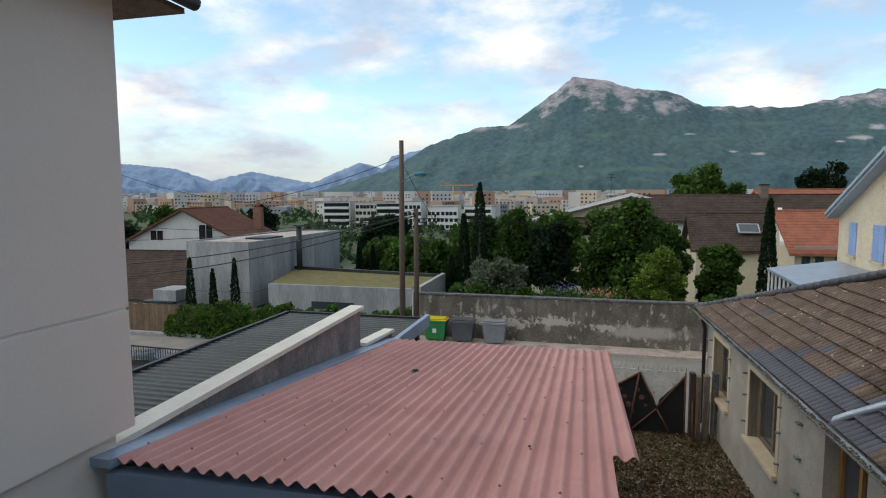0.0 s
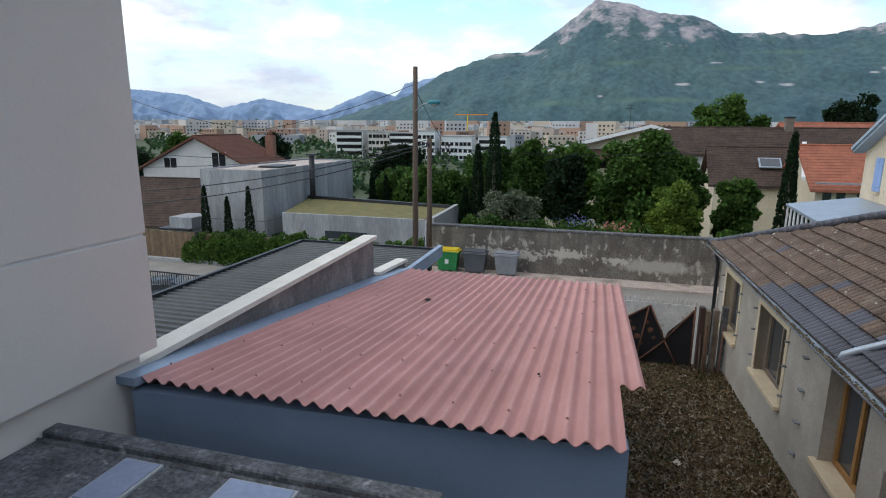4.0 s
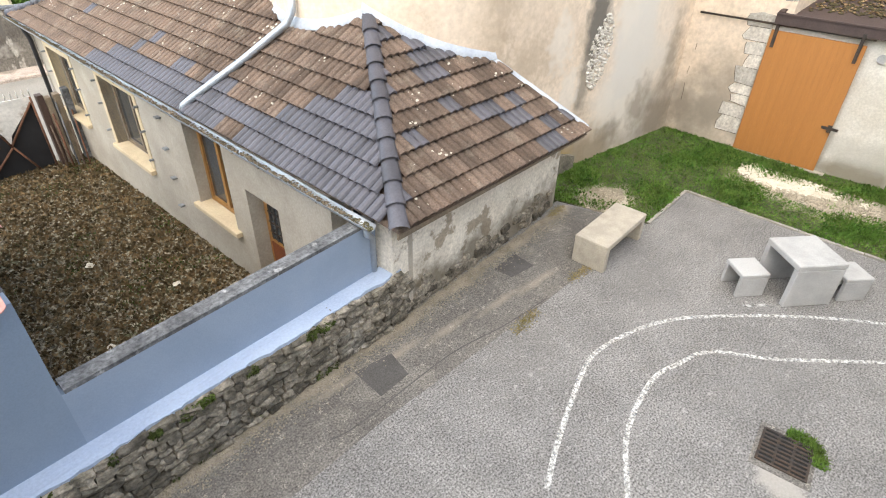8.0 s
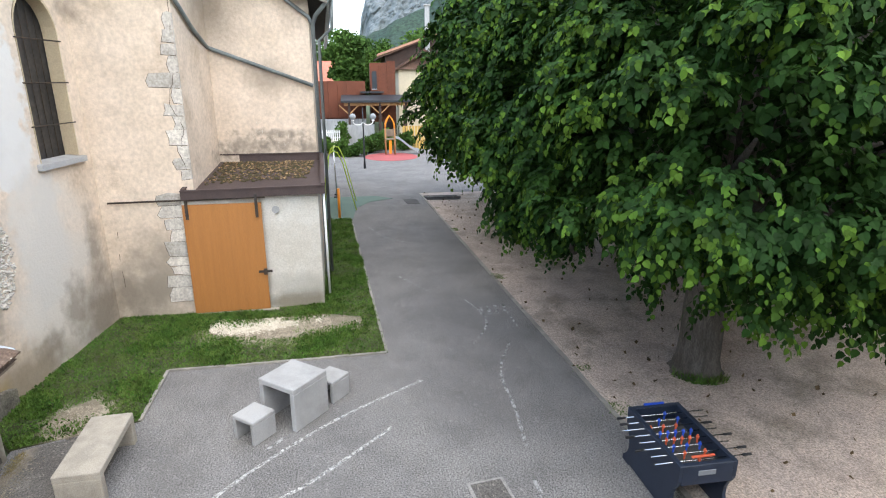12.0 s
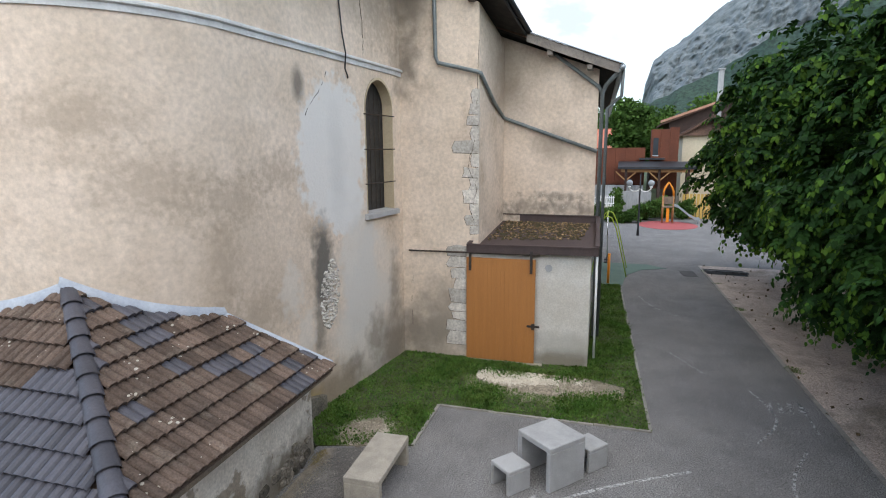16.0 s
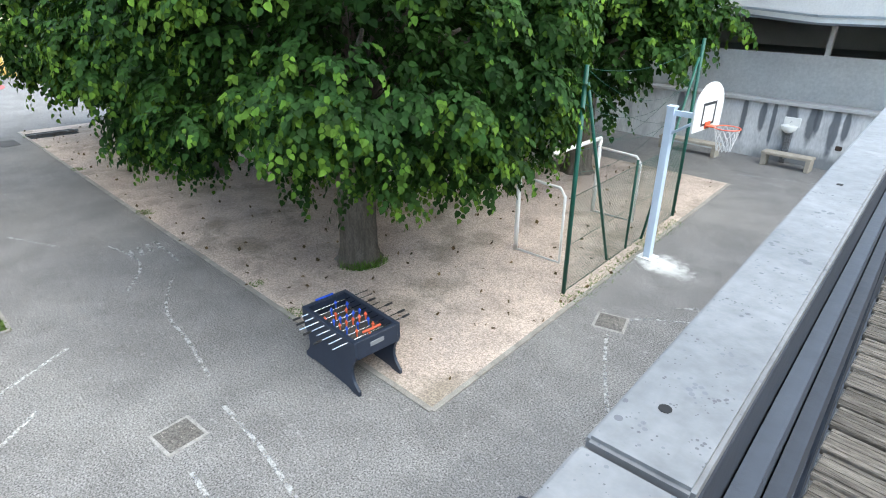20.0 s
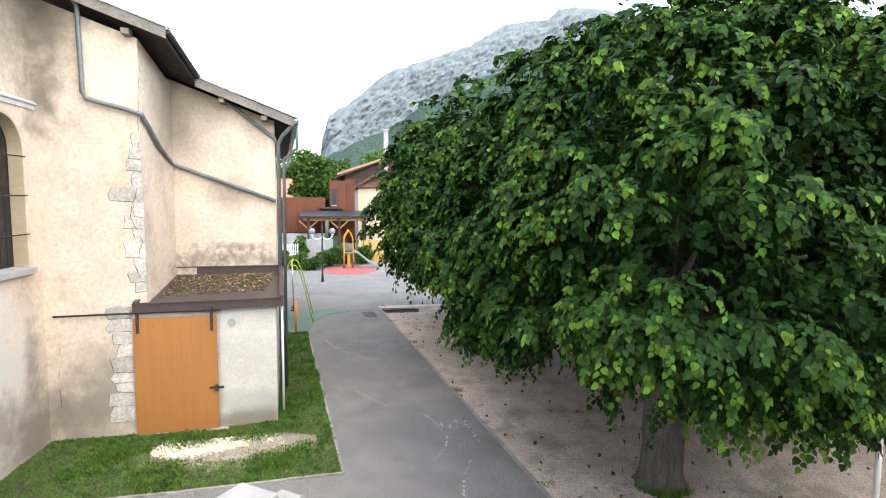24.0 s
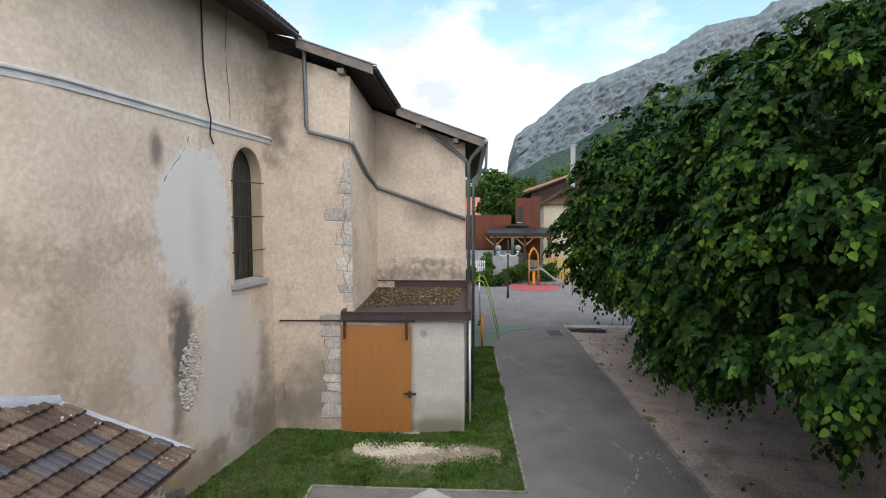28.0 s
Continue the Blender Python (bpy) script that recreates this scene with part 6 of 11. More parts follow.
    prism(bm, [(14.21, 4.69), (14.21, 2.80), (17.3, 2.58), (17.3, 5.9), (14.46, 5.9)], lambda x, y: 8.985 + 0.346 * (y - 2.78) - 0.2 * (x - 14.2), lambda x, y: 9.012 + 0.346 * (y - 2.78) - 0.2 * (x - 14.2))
    part("soffit", bm, M_soffit, e, "dark eave boards, the shade under them put into the colour")
    bm = B()
    seg(bm, (14.18, 4.66), (14.18, 2.76), (9.59, 8.90), (9.82, 9.13), 0.05)
    part("barge_board", bm, M_board_grey, e, "weathered grey barge board")
    bm = B()
    seg(bm, (14.18, 4.68), (14.18, 2.68), (9.825, 9.11), (9.85, 9.135), 0.12)
    part("verge_flashing", bm, M_zinc, e)
    bm = B()
    seg(bm, (14.22, 2.79), (16.9, 2.60), (8.92, 8.38), (9.06, 8.52), 0.05)
    part("fascia", bm, M_dark_metal, e, "dark fascia and gutter")
    bm = B()
    tube(bm, [(14.16, 2.72, 9.04), (16.6, 2.54, 8.54)], 0.065, 8)
    part("gutter", bm, M_dark_metal, e, smooth=True)
    bm = B(); box(bm, (14.2, 3.5, 8.96), (14.5, 3.66, 9.08)); part("beam_end", bm, M_board_grey, e)
    # nave aisle with its sloping end wall
    bm = B()
    prism(bm, [(16.9, 3.5), (17.0, 0.72), (34, 1.7), (34, 8), (16.9, 8)], -0.3, lambda x, y: 7.58 + 0.37 * (y - 0.72) - 0.058 * 0.37 * (x - 17))
    part("aisle_wall", bm, M_church, e)
    bm = B()
    prism(bm, [(16.45, 4.2), (16.5, 0.15), (34, 1.15), (34, 6)], lambda x, y: 7.53 + 0.37 * (y - 0.2) - 0.021 * (x - 16.5), lambda x, y: 7.66 + 0.37 * (y - 0.2) - 0.021 * (x - 16.5))
    part("aisle_roof", bm, M_brown_roof, e)
    bm = B()
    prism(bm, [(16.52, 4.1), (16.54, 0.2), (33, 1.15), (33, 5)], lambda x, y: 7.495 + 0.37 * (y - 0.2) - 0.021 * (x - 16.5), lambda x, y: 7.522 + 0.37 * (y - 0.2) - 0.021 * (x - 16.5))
    part("soffit", bm, M_soffit, e, "dark eave boards, the shade under them put into the colour")
    bm = B()
    seg(bm, (16.47, 2.62), (16.49, 0.2), (8.32, 7.40), (8.56, 7.64), 0.05)
    part("barge_board", bm, M_board_grey, e, "weathered grey barge board")
    bm = B()
    seg(bm, (16.46, 2.62), (16.48, 0.1), (8.57, 7.62), (8.595, 7.645), 0.11)
    part("verge_flashing", bm, M_zinc, e)
    bm = B()
    tube(bm, [(16.47, 0.12, 7.56), (34, 1.08, 7.22)], 0.08, 8)
    part("gutter", bm, M_zinc, e, smooth=True)
    for y, z in ((2.0, 8.02), (0.95, 7.6)):
        bm = B(); box(bm, (16.5, y - 0.07, z - 0.06), (16.92, y + 0.07, z + 0.06)); part("rafter_end", bm, M_board_grey, e)
    # rainwater pipes
    for pts, r in (([(14.26, 4.68, 9.80), (14.34, 4.52, 9.5), (14.34, 4.49, 7.72), (14.34, 4.42, 7.58), (14.38, 3.46, 7.34), (14.42, 3.36, 7.30), (15.6, 3.30, 6.7), (16.78, 3.30, 6.36), (16.84, 3.22, 6.32), (16.9, 0.70, 5.40)], 0.05),
                   ([(16.5, 2.54, 8.55), (16.8, 2.44, 8.45), (16.85, 2.25, 8.28), (16.93, 0.72, 7.12), (16.95, 0.64, 6.95)], 0.05),
                   ([(16.5, 0.12, 7.55), (16.8, 0.52, 7.15), (16.95, 0.62, 6.95), (16.97, 0.62, 0.1)], 0.055),
                   ([(16.7, 0.1, 7.5), (16.8, 0.12, 6.85), (16.98, 0.48, 6.55), (17.0, 0.50, 0.1)], 0.045)):
        bm = B(); tube(bm, pts, r, 10); part("rainwater_pipe", bm, M_pipe_old, e, "grey zinc rainwater pipe", smooth=True)
    # dangling cable
    bm = B()
    tube(bm, [at(3.43, 10.0, 0.03), at(3.45, 8.6, 0.03), at(3.50, 7.9, 0.06), at(3.55, 7.5, 0.10), at(3.58, 7.2, 0.05), at(3.72, 7.02, 0.03)], 0.016, 6)
    part("cable", bm, M_black, e, "loose black cable", smooth=True)
    # quoins of the transept corner: uneven stones, cracked away from the render
    def quoin(y0, w, z0, z1, xs):
        j = lambda k: rng.normal(0, k)
        face = [(y0 - .008, z0 + .006), (y0 - .008, z1 - .006), (y0 + w * .5, z1 - .006 + j(.012)), (y0 + w + j(.03), z1 - .01 + j(.02)), (y0 + w * 1.05 + j(.03), (z0 + z1) / 2 + j(.03)), (y0 + w + j(.04), z0 + .01 + j(.02))]
        bm = B()
        front = [bm.verts.new((xs(y) - .014, y, z)) for y, z in face]
        back = [bm.verts.new((xs(y) + .03, y, z)) for y, z in face]
        bm.faces.new(front)
        for k in range(6):
            bm.faces.new((front[k], front[k - 1], back[k - 1], back[k]))
        bmesh.ops.recalc_face_normals(bm, faces=bm.faces)
        part("quoin", bm, M_quoin, e)
        bm = B(); tube(bm, [(xs(y) - .005, y + .008, z - .006) for y, z in face[2:]] + [(xs(y0) - .005, y0 + .01, z0)], .006, 4); part("crack", bm, M_crack, e)
    z = 3.35
    k = 0
    while z < 6.75:
        h = rng.uniform(0.2, 0.36)
        w = (0.24, 0.34, 0.20, 0.40, 0.22, 0.36, 0.20, 0.62, 0.18, 0.25, 0.22, 0.16)[k % 12]
        quoin(3.42, w, z, z + h, lambda y: 14.40 + 0.0365 * (5.6 - y))
        z += h
        k += 1
    z = 0.35
    while z < 2.75:
        h = rng.uniform(0.22, 0.45)
        quoin(3.74, rng.uniform(0.22, 0.5), z, z + h, lambda y: 14.43 + 0.02 * (5.2 - y))
        z += h
    # scratches in the soot above the shed roof
    for k in range(26):
        y, zz = rng.uniform(0.9, 2.4), rng.uniform(3.9, 4.6)
        bm = B(); tube(bm, [(16.885, y, zz), (16.885, y + rng.normal(0, .06), zz + rng.uniform(-.12, .12))], .005, 4); part("scratch", bm, M_lime, e)
    # patch of bare rubble where the render has fallen
    c = []
    for k in range(520):
        zz = rng.uniform(1.72, 3.18)
        half = 0.34 * math.sqrt(max(0.0, 1 - ((zz - 2.45) / 0.72) ** 2))
        uu = rng.uniform(-half, half)
        x = 11.05 + 0.12 * (zz - 2.4) + uu
        c.append((x, wall_line(x) + 0.012, zz))
    part("bare_rubble", scatter("bare_rubble", c, 0.085, 0.9, 44), M_lime_old, e, "bare pale rubble where the render has fallen")
    # cracks
    for pts in ([(14.43, 5.2, 0.5), (14.42, 5.25, 1.4), (14.42, 5.2, 2.3)], [(14.47, 3.45, 3.4), (14.46, 3.62, 3.9), (14.47, 3.46, 4.5), (14.46, 3.7, 5.0), (14.47, 3.5, 5.8), (14.47, 3.46, 6.8), (14.47, 3.43, 8.4)],
                [at(4.35, 10.0, 0.004), at(4.3, 8.8, 0.004), at(4.42, 7.9, 0.004), at(4.38, 7.5, 0.004)], [at(2.2, 6.2, 0.004), at(2.75, 6.75, 0.004), at(3.0, 7.1, 0.004)]):
        pp = [Vector(p) for p in pts]
        fine = []
        for a, b in zip(pp, pp[1:]):
            for k in range(5):
                fine.append(a.lerp(b, k / 5) + Vector((rng.normal(0, 0.01), rng.normal(0, 0.01), rng.normal(0, 0.03))))
        bm = B(); tube(bm, fine, 0.0065, 4); part("crack", bm, M_crack, e)
    # low stone plinth at the foot
    bm = B()
    seg(bm, (9.1, wall_line(9.1) - 0.02), (10.6, wall_line(10.6) - 0.0), -0.2, (0.75, 0.35), 0.22, -0.02)
    part("plinth", bm, M_mortar, e, "rough damp plinth")
    return e


def glass_fan(at, outline, out):
    bm = B()
    bm.faces.new([bm.verts.new(at(u, z, out)) for u, z in outline])
    return bm


M_pipe_old = material("weathered_zinc", (0.20, 0.225, 0.225), (0.15, 0.168, 0.168), 2.5, 0.6, metal=0.25, fine=20, fine_amt=0.2, bump=0.05)
M_dry_leaf = leaf_material("pale_dead_leaf", (0.36, 0.25, 0.14), (0.13, 0.085, 0.05), 8.0)
M_zinc_pale = material("pale_zinc", (0.62, 0.62, 0.60), (0.52, 0.52, 0.50), 2.0, 0.6, fine=20, fine_amt=0.1, bump=0.05)
M_board_grey = material("grey_board", (0.25, 0.22, 0.19), (0.17, 0.15, 0.13), 3.0, 0.85, fine=30, fine_amt=0.2, bump=0.2)
M_crack = material("crack_shadow", (0.10, 0.08, 0.06), None, 3, 0.95, fine_amt=0.1, bump=0)
church = make_church()


def make_shed():
    e = thing("shed", (14.5, 2, 0), "lean-to shed of pale render under a mossy tray roof", "shed")
    bm = B()
    prism(bm, [(14.46, 3.72), (14.62, 0.61), (17.0, 0.72), (17.0, 3.7)], -0.1, 2.9)
    part("wall", bm, M_shedwall, e, "pale flaking render")
    door = thing("sliding_door", (14.42, 2.8, 0), "orange-brown vertical board sliding door on an iron track", "door")
    n = 16
    for i in range(n):
        y0, y1 = 3.70 - 1.77 * i / n, 3.70 - 1.77 * (i + 1) / n
        bm = B()
        seg(bm, (14.365 + 0.028 * (3.7 - y0), y0 - 0.0005), (14.365 + 0.028 * (3.7 - y1), y1 + 0.0005), 0.06, 2.76, 0.035)
        part("board", bm, M_door, door)
    for y in (3.60, 2.03):
        bm = B(); box(bm, (14.31, y - 0.03, 2.42), (14.36, y + 0.03, 2.98)); part("hanger", bm, M_iron, door, "black iron hanger")
    bm = B(); box(bm, (14.36, 1.80, 1.02), (14.40, 2.12, 1.07)); part("latch", bm, M_iron, door, "black iron latch")
    bm = B(); box(bm, (14.34, 1.92, 0.97), (14.38, 2.0, 1.12)); part("lock", bm, M_iron, door)
    bm = B(); tube(bm, [(14.34, 5.28, 2.86), (14.37, 1.82, 2.90)], 0.022, 8)
    tagged(part("door_track", bm, M_iron, None, smooth=True), "rusty iron track on the wall above the shed door", "rail")
    # tray roof with raised edges
    z = lambda x, y: 2.93 + 0.14 * (x - 14.4)
    outline = [(14.28, 3.68), (14.46, 0.42), (17.0, 0.55), (17.0, 3.45)]
    bm = B(); prism(bm, outline, z, lambda x, y: z(x, y) + 0.12); part("roof_deck", bm, M_tray, e, "brown sheet roof")
    for (p, q, h) in (((14.30, 3.68), (14.47, 0.42), (0.17, 0.17)), ((14.30, 3.62), (17.0, 3.40), (0.20, 0.28)), ((14.47, 0.46), (17.0, 0.60), (0.20, 0.28)), ((16.95, 0.6), (16.95, 3.4), (0.30, 0.30))):
        bm = B()
        seg(bm, p, q, (z(*p) - 0.02, z(*q) - 0.02), (z(*p) + h[0], z(*q) + h[1]), 0.05)
        part("edge_upstand", bm, M_tray, e)
        bm = B()
        seg(bm, p, q, (z(*p) + h[0], z(*q) + h[1]), (z(*p) + h[0] + 0.03, z(*q) + h[1] + 0.03), 0.1)
        part("edge_cap", bm, M_tray, e)
    r = np.random.default_rng(19)
    x, y = sow([(14.9, 3.3), (15.3, 0.9), (16.8, 0.8), (16.8, 3.2)], 1700, 20)
    k = r.uniform(0, 1, len(x)) < np.clip(0.25 + 0.5 * (x - 14.9), 0, 1)
    c = np.stack([x, y, 2.93 + 0.14 * (x - 14.4) + 0.13], 1)[k]
    h = len(c) // 2
    tagged(part("moss_clod", scatter("moss_clod", c[:h], 0.09, 0.7, 22), M_moss_clod, e), kind="stuff")
    tagged(part("dry_litter", scatter("dry_litter", c[h:] + np.array([0, 0, .02]), 0.06, 0.5, 23), M_dry_leaf, e), kind="stuff")
    bm = B(); tube(bm, [(14.60, 0.47, 2.9), (14.62, 0.46, 0.3)], 0.03, 8); part("corner_pipe", bm, M_white, e, "thin white pipe", smooth=True)
    bm = B(); box(bm, (14.36, 1.72, 0.0), (14.5, 3.72, 0.05), 0.01); part("threshold", bm, M_conc_bench, e, "concrete threshold")
    bm = B(); bmesh.ops.create_cone(bm, cap_ends=True, segments=14, radius1=0.09, radius2=0.09, depth=0.02, matrix=pose(14.53, 1.62, 2.55, 0, 90, 0)); part("wall_plate", bm, M_conc_pale, e)
    return e


M_moss_clod = material("moss_clod", (0.055, 0.05, 0.022), (0.085, 0.065, 0.035), 6, 0.95, fine=40, fine_amt=0.4, bump=0)
shed = make_shed()
# ================= courtyard furniture =================
def make_bench(x, y, rz, L, w, h, mat, label):
    e = thing("bench", (x, y, 0), label, "bench", "concrete benches", rz=rz)
    m = pose(x, y, 0, 0, 0, rz)
    bm = B(); box(bm, (-L / 2, -w / 2, h - 0.11), (L / 2, w / 2, h), 0.012, m); part("seat", bm, mat, e)
    for a, b in ((-L / 2 + 0.003, -L / 2 + 0.13), (L / 2 - 0.13, L / 2 - 0.003)):
        bm = B(); box(bm, (a, -w / 2 + 0.004, 0), (b, w / 2 - 0.004, h - 0.11), 0.010, m); part("leg", bm, mat, e)
    return e


make_bench(8.46, 3.56, 3.5, 1.46, 0.60, 0.52, M_conc_bench, "beige concrete slab bench beside the annex")


def make_cube(name, x, y, s, h, t, rz, label, cat, group=""):
    """A concrete cube, open through two sides."""
    e = thing(name, (x, y, 0), label, cat, group, rz=rz)
    m = pose(x, y, 0, 0, 0, rz)
    bm = B(); box(bm, (-s / 2, -s / 2, h - t), (s / 2, s / 2, h), 0.014, m); part("top", bm, M_conc_pale, e)
    for sx in (-1, 1):
        bm = B(); box(bm, (min(sx * s / 2, sx * (s / 2 - t)) + 0.002, -s / 2 + 0.003, 0), (max(sx * s / 2, sx * (s / 2 - t)) - 0.002, s / 2 - 0.003, h - t), 0.010, m); part("side", bm, M_conc_pale, e)
    return e


make_cube("concrete_table", 9.58, 0.86, 0.80, 0.78, 0.10, 51, "smooth grey concrete cube table open through two sides", "table")
make_cube("concrete_stool", 9.06, 1.45, 0.47, 0.43, 0.07, 51, "small grey concrete cube stool beside the table", "stool", "concrete stools")
make_cube("concrete_stool", 10.12, 0.27, 0.47, 0.43, 0.07, 51, "small grey concrete cube stool beside the table", "stool", "concrete stools")


def make_foosball():
    e = thing("football_table", (6.91, -4.60, 0), "dark blue weatherproof table football table on the sand edge", "game table")
    m = pose(6.91, -4.60, 0, 0, 0, 0.6)
    Lx, W, z0, z1, t = 0.69, 0.40, 0.64, 0.88, 0.045
    for y in (-W, W - t):
        # side panels with curved legs cut out of one board
        out = [(-Lx, z1), (Lx, z1), (Lx, 0.66), (Lx - 0.03, 0.58), (Lx - 0.085, 0.50), (Lx - 0.12, 0.40), (Lx - 0.125, 0.29), (Lx - 0.09, 0.19), (Lx - 0.02, 0.11), (Lx + 0.02, 0.08), (Lx + 0.02, 0.0), (Lx - 0.16, 0.0), (Lx - 0.20, 0.035), (Lx - 0.60, 0.04)]
        out += [(-a, b) for a, b in out[:1:-1]]
        bm = B()
        lo = [bm.verts.new(m @ Vector((a, y, b))) for a, b in out]
        hi = [bm.verts.new(m @ Vector((a, y + t, b))) for a, b in out]
        bm.faces.new(lo); bm.faces.new(hi[::-1])
        for i in range(len(out)):
            bm.faces.new((lo[i], hi[i], hi[(i + 1) % len(out)], lo[(i + 1) % len(out)]))
        bmesh.ops.recalc_face_normals(bm, faces=bm.faces)
        part("side_panel", bm, M_navy, e)
    for x in (-Lx, Lx - t):
        bm = B(); box(bm, (x, -W + t, z0 - 0.04), (x + t, W - t, z1), 0.004, m); part("end_panel", bm, M_navy, e)
    bm = B(); box(bm, (-Lx + t, -W + t, z0), (Lx - t, W - t, z0 + 0.02), 0, m); part("playing_field", bm, M_asphalt_patch, e, "dark playing field")
    for y in (-W, W - 0.06):
        bm = B(); box(bm, (-Lx - 0.005, y - 0.005, z1), (Lx + 0.005, y + 0.065, z1 + 0.018), 0.006, m); part("top_rail", bm, M_navy, e)
    for x in (-Lx, Lx - 0.06):
        bm = B(); box(bm, (x - 0.004, -W + 0.065, z1), (x + 0.064, W - 0.065, z1 + 0.018), 0.006, m); part("top_rail", bm, M_navy, e)
    bm = B(); box(bm, (-Lx - 0.012, -0.10, 0.74), (-Lx, 0.14, 0.81), 0.003, m); part("badge", bm, M_bin_light, e, "plain grey maker's plate")
    sides = [(-1, 1), (-1, 2), (1, 3), (-1, 5), (1, 5), (-1, 3), (1, 2), (1, 1)]
    zr = 0.835
    for i, (team, men) in enumerate(sides):
        x = -0.52 + 1.04 * i / 7
        mat = M_orange if (i in (0, 1, 3, 5)) else M_blue
        shift = rng.uniform(-0.12, 0.12)
        bm = B(); tube(bm, [m @ Vector((x, -0.62 + shift, zr)), m @ Vector((x, 0.62 + shift, zr))], 0.009, 8)
        rod = part("rod", bm, M_chrome, e, "steel rod", smooth=True)
        hy = (0.62 if team > 0 else -0.62) + shift
        bm = B(); tube(bm, [m @ Vector((x, hy, zr)), m @ Vector((x, hy + (0.12 if team > 0 else -0.12), zr))], 0.018, 10); part("grip", bm, M_black, rod, "black grip", smooth=True)
        for k in range(men):
            yy = shift + (k - (men - 1) / 2) * (0.58 / max(men, 2))
            bm = B()
            box(bm, (x - 0.010, yy - 0.012, zr - 0.09), (x + 0.010, yy + 0.012, zr + 0.045), 0.006, m)
            box(bm, (x - 0.018, yy - 0.02, zr - 0.018), (x + 0.018, yy + 0.02, zr + 0.022), 0.006, m)
            part("playing_piece", bm, mat, rod, "orange peg" if mat == M_orange else "blue peg")
    for x, mat in ((-Lx + 0.12, M_orange), (Lx - 0.02, M_blue)):
        bm = B(); box(bm, (x, -0.16, z1 + 0.018), (x + 0.035, 0.16, z1 + 0.045), 0.006, m); part("score_bar", bm, mat, e)
    return e


make_foosball()


def make_hoop():
    e = thing("basketball_hoop", (5.80, -11.52, 0), "pale blue painted basketball post with white board and orange rim", "basketball hoop")
    b = Vector((5.80, -11.52, 0))
    bm = B(); box(bm, (b.x - 0.075, b.y - 0.075, 0), (b.x + 0.075, b.y + 0.075, 3.22), 0.008); part("post", bm, M_pale_blue, e)
    bm = B(); box(bm, (b.x - 0.09, b.y - 0.09, 3.22), (b.x + 0.09, b.y + 0.09, 3.26), 0.008); part("post_cap", bm, M_pale_blue, e)
    bm = B(); box(bm, (b.x - 0.18, b.y - 0.18, 0), (b.x + 0.18, b.y + 0.18, 0.03), 0.005); part("base_plate", bm, M_white, e)
    d = Vector((-1, 0.05, 0)).normalized()
    bm = B(); seg(bm, (b.x - 0.05, b.y), (b.x - 0.66, b.y + 0.03), 3.08, 3.18, 0.07); part("arm", bm, M_pale_blue, e)
    bm = B(); tube(bm, [b + Vector((-0.05, 0, 2.72)), b + Vector((-0.60, 0.03, 3.08))], 0.032, 6); part("brace", bm, M_pale_blue, e)
    bx = b.x - 0.68
    n = 28
    out = [(-0.58, 2.92), (0.58, 2.92)] + [(0.58 * math.cos(a), 3.32 + 0.46 * math.sin(a)) for a in np.linspace(0, math.pi, n)]
    bm = B()
    lo, hi = [bm.verts.new((bx, b.y + u, z)) for u, z in out], [bm.verts.new((bx - 0.03, b.y + u, z)) for u, z in out]
    bm.faces.new(lo); bm.faces.new(hi[::-1])
    for i in range(len(out)):
        bm.faces.new((lo[i], hi[i], hi[(i + 1) % len(out)], lo[(i + 1) % len(out)]))
    bmesh.ops.recalc_face_normals(bm, faces=bm.faces)
    board = part("backboard", bm, M_white, e, "white half-round backboard")
    for a0, b0, a1, b1 in ((-0.27, 3.0, -0.22, 3.42), (0.22, 3.0, 0.27, 3.42), (-0.22, 3.37, 0.22, 3.42), (-0.22, 3.0, 0.22, 3.04)):
        bm = B(); box(bm, (bx - 0.036, b.y + a0, b0), (bx - 0.030, b.y + a1, b1)); part("target_line", bm, M_dark_metal, board)
    rc = Vector((bx - 0.42, b.y, 3.0))
    bm = B(); tube(bm, [rc + 0.225 * Vector((math.cos(a), math.sin(a), 0)) for a in np.linspace(0, 2 * math.pi, 28)], 0.011, 8); rim = part("rim", bm, M_orange, e, "orange steel rim", smooth=True)
    bm = B(); box(bm, (bx - 0.20, b.y - 0.08, 2.98), (bx - 0.03, b.y + 0.08, 3.0)); box(bm, (bx - 0.05, b.y - 0.1, 2.94), (bx - 0.032, b.y + 0.1, 3.06)); part("bracket", bm, M_orange, rim)
    bm = B()
    for sgn in (1, -1):
        for k in range(12):
            pts = []
            for j in range(7):
                t = j / 6
                a = 2 * math.pi * k / 12 + sgn * t * 1.3
                q = 0.22 * (1 - 0.45 * t)
                pts.append(rc + Vector((q * math.cos(a), q * math.sin(a), -0.42 * t)))
            tube(bm, pts, 0.006, 4, cap=False)
    part("net", bm, M_net, rim, "white cord net")
    return e


make_hoop()


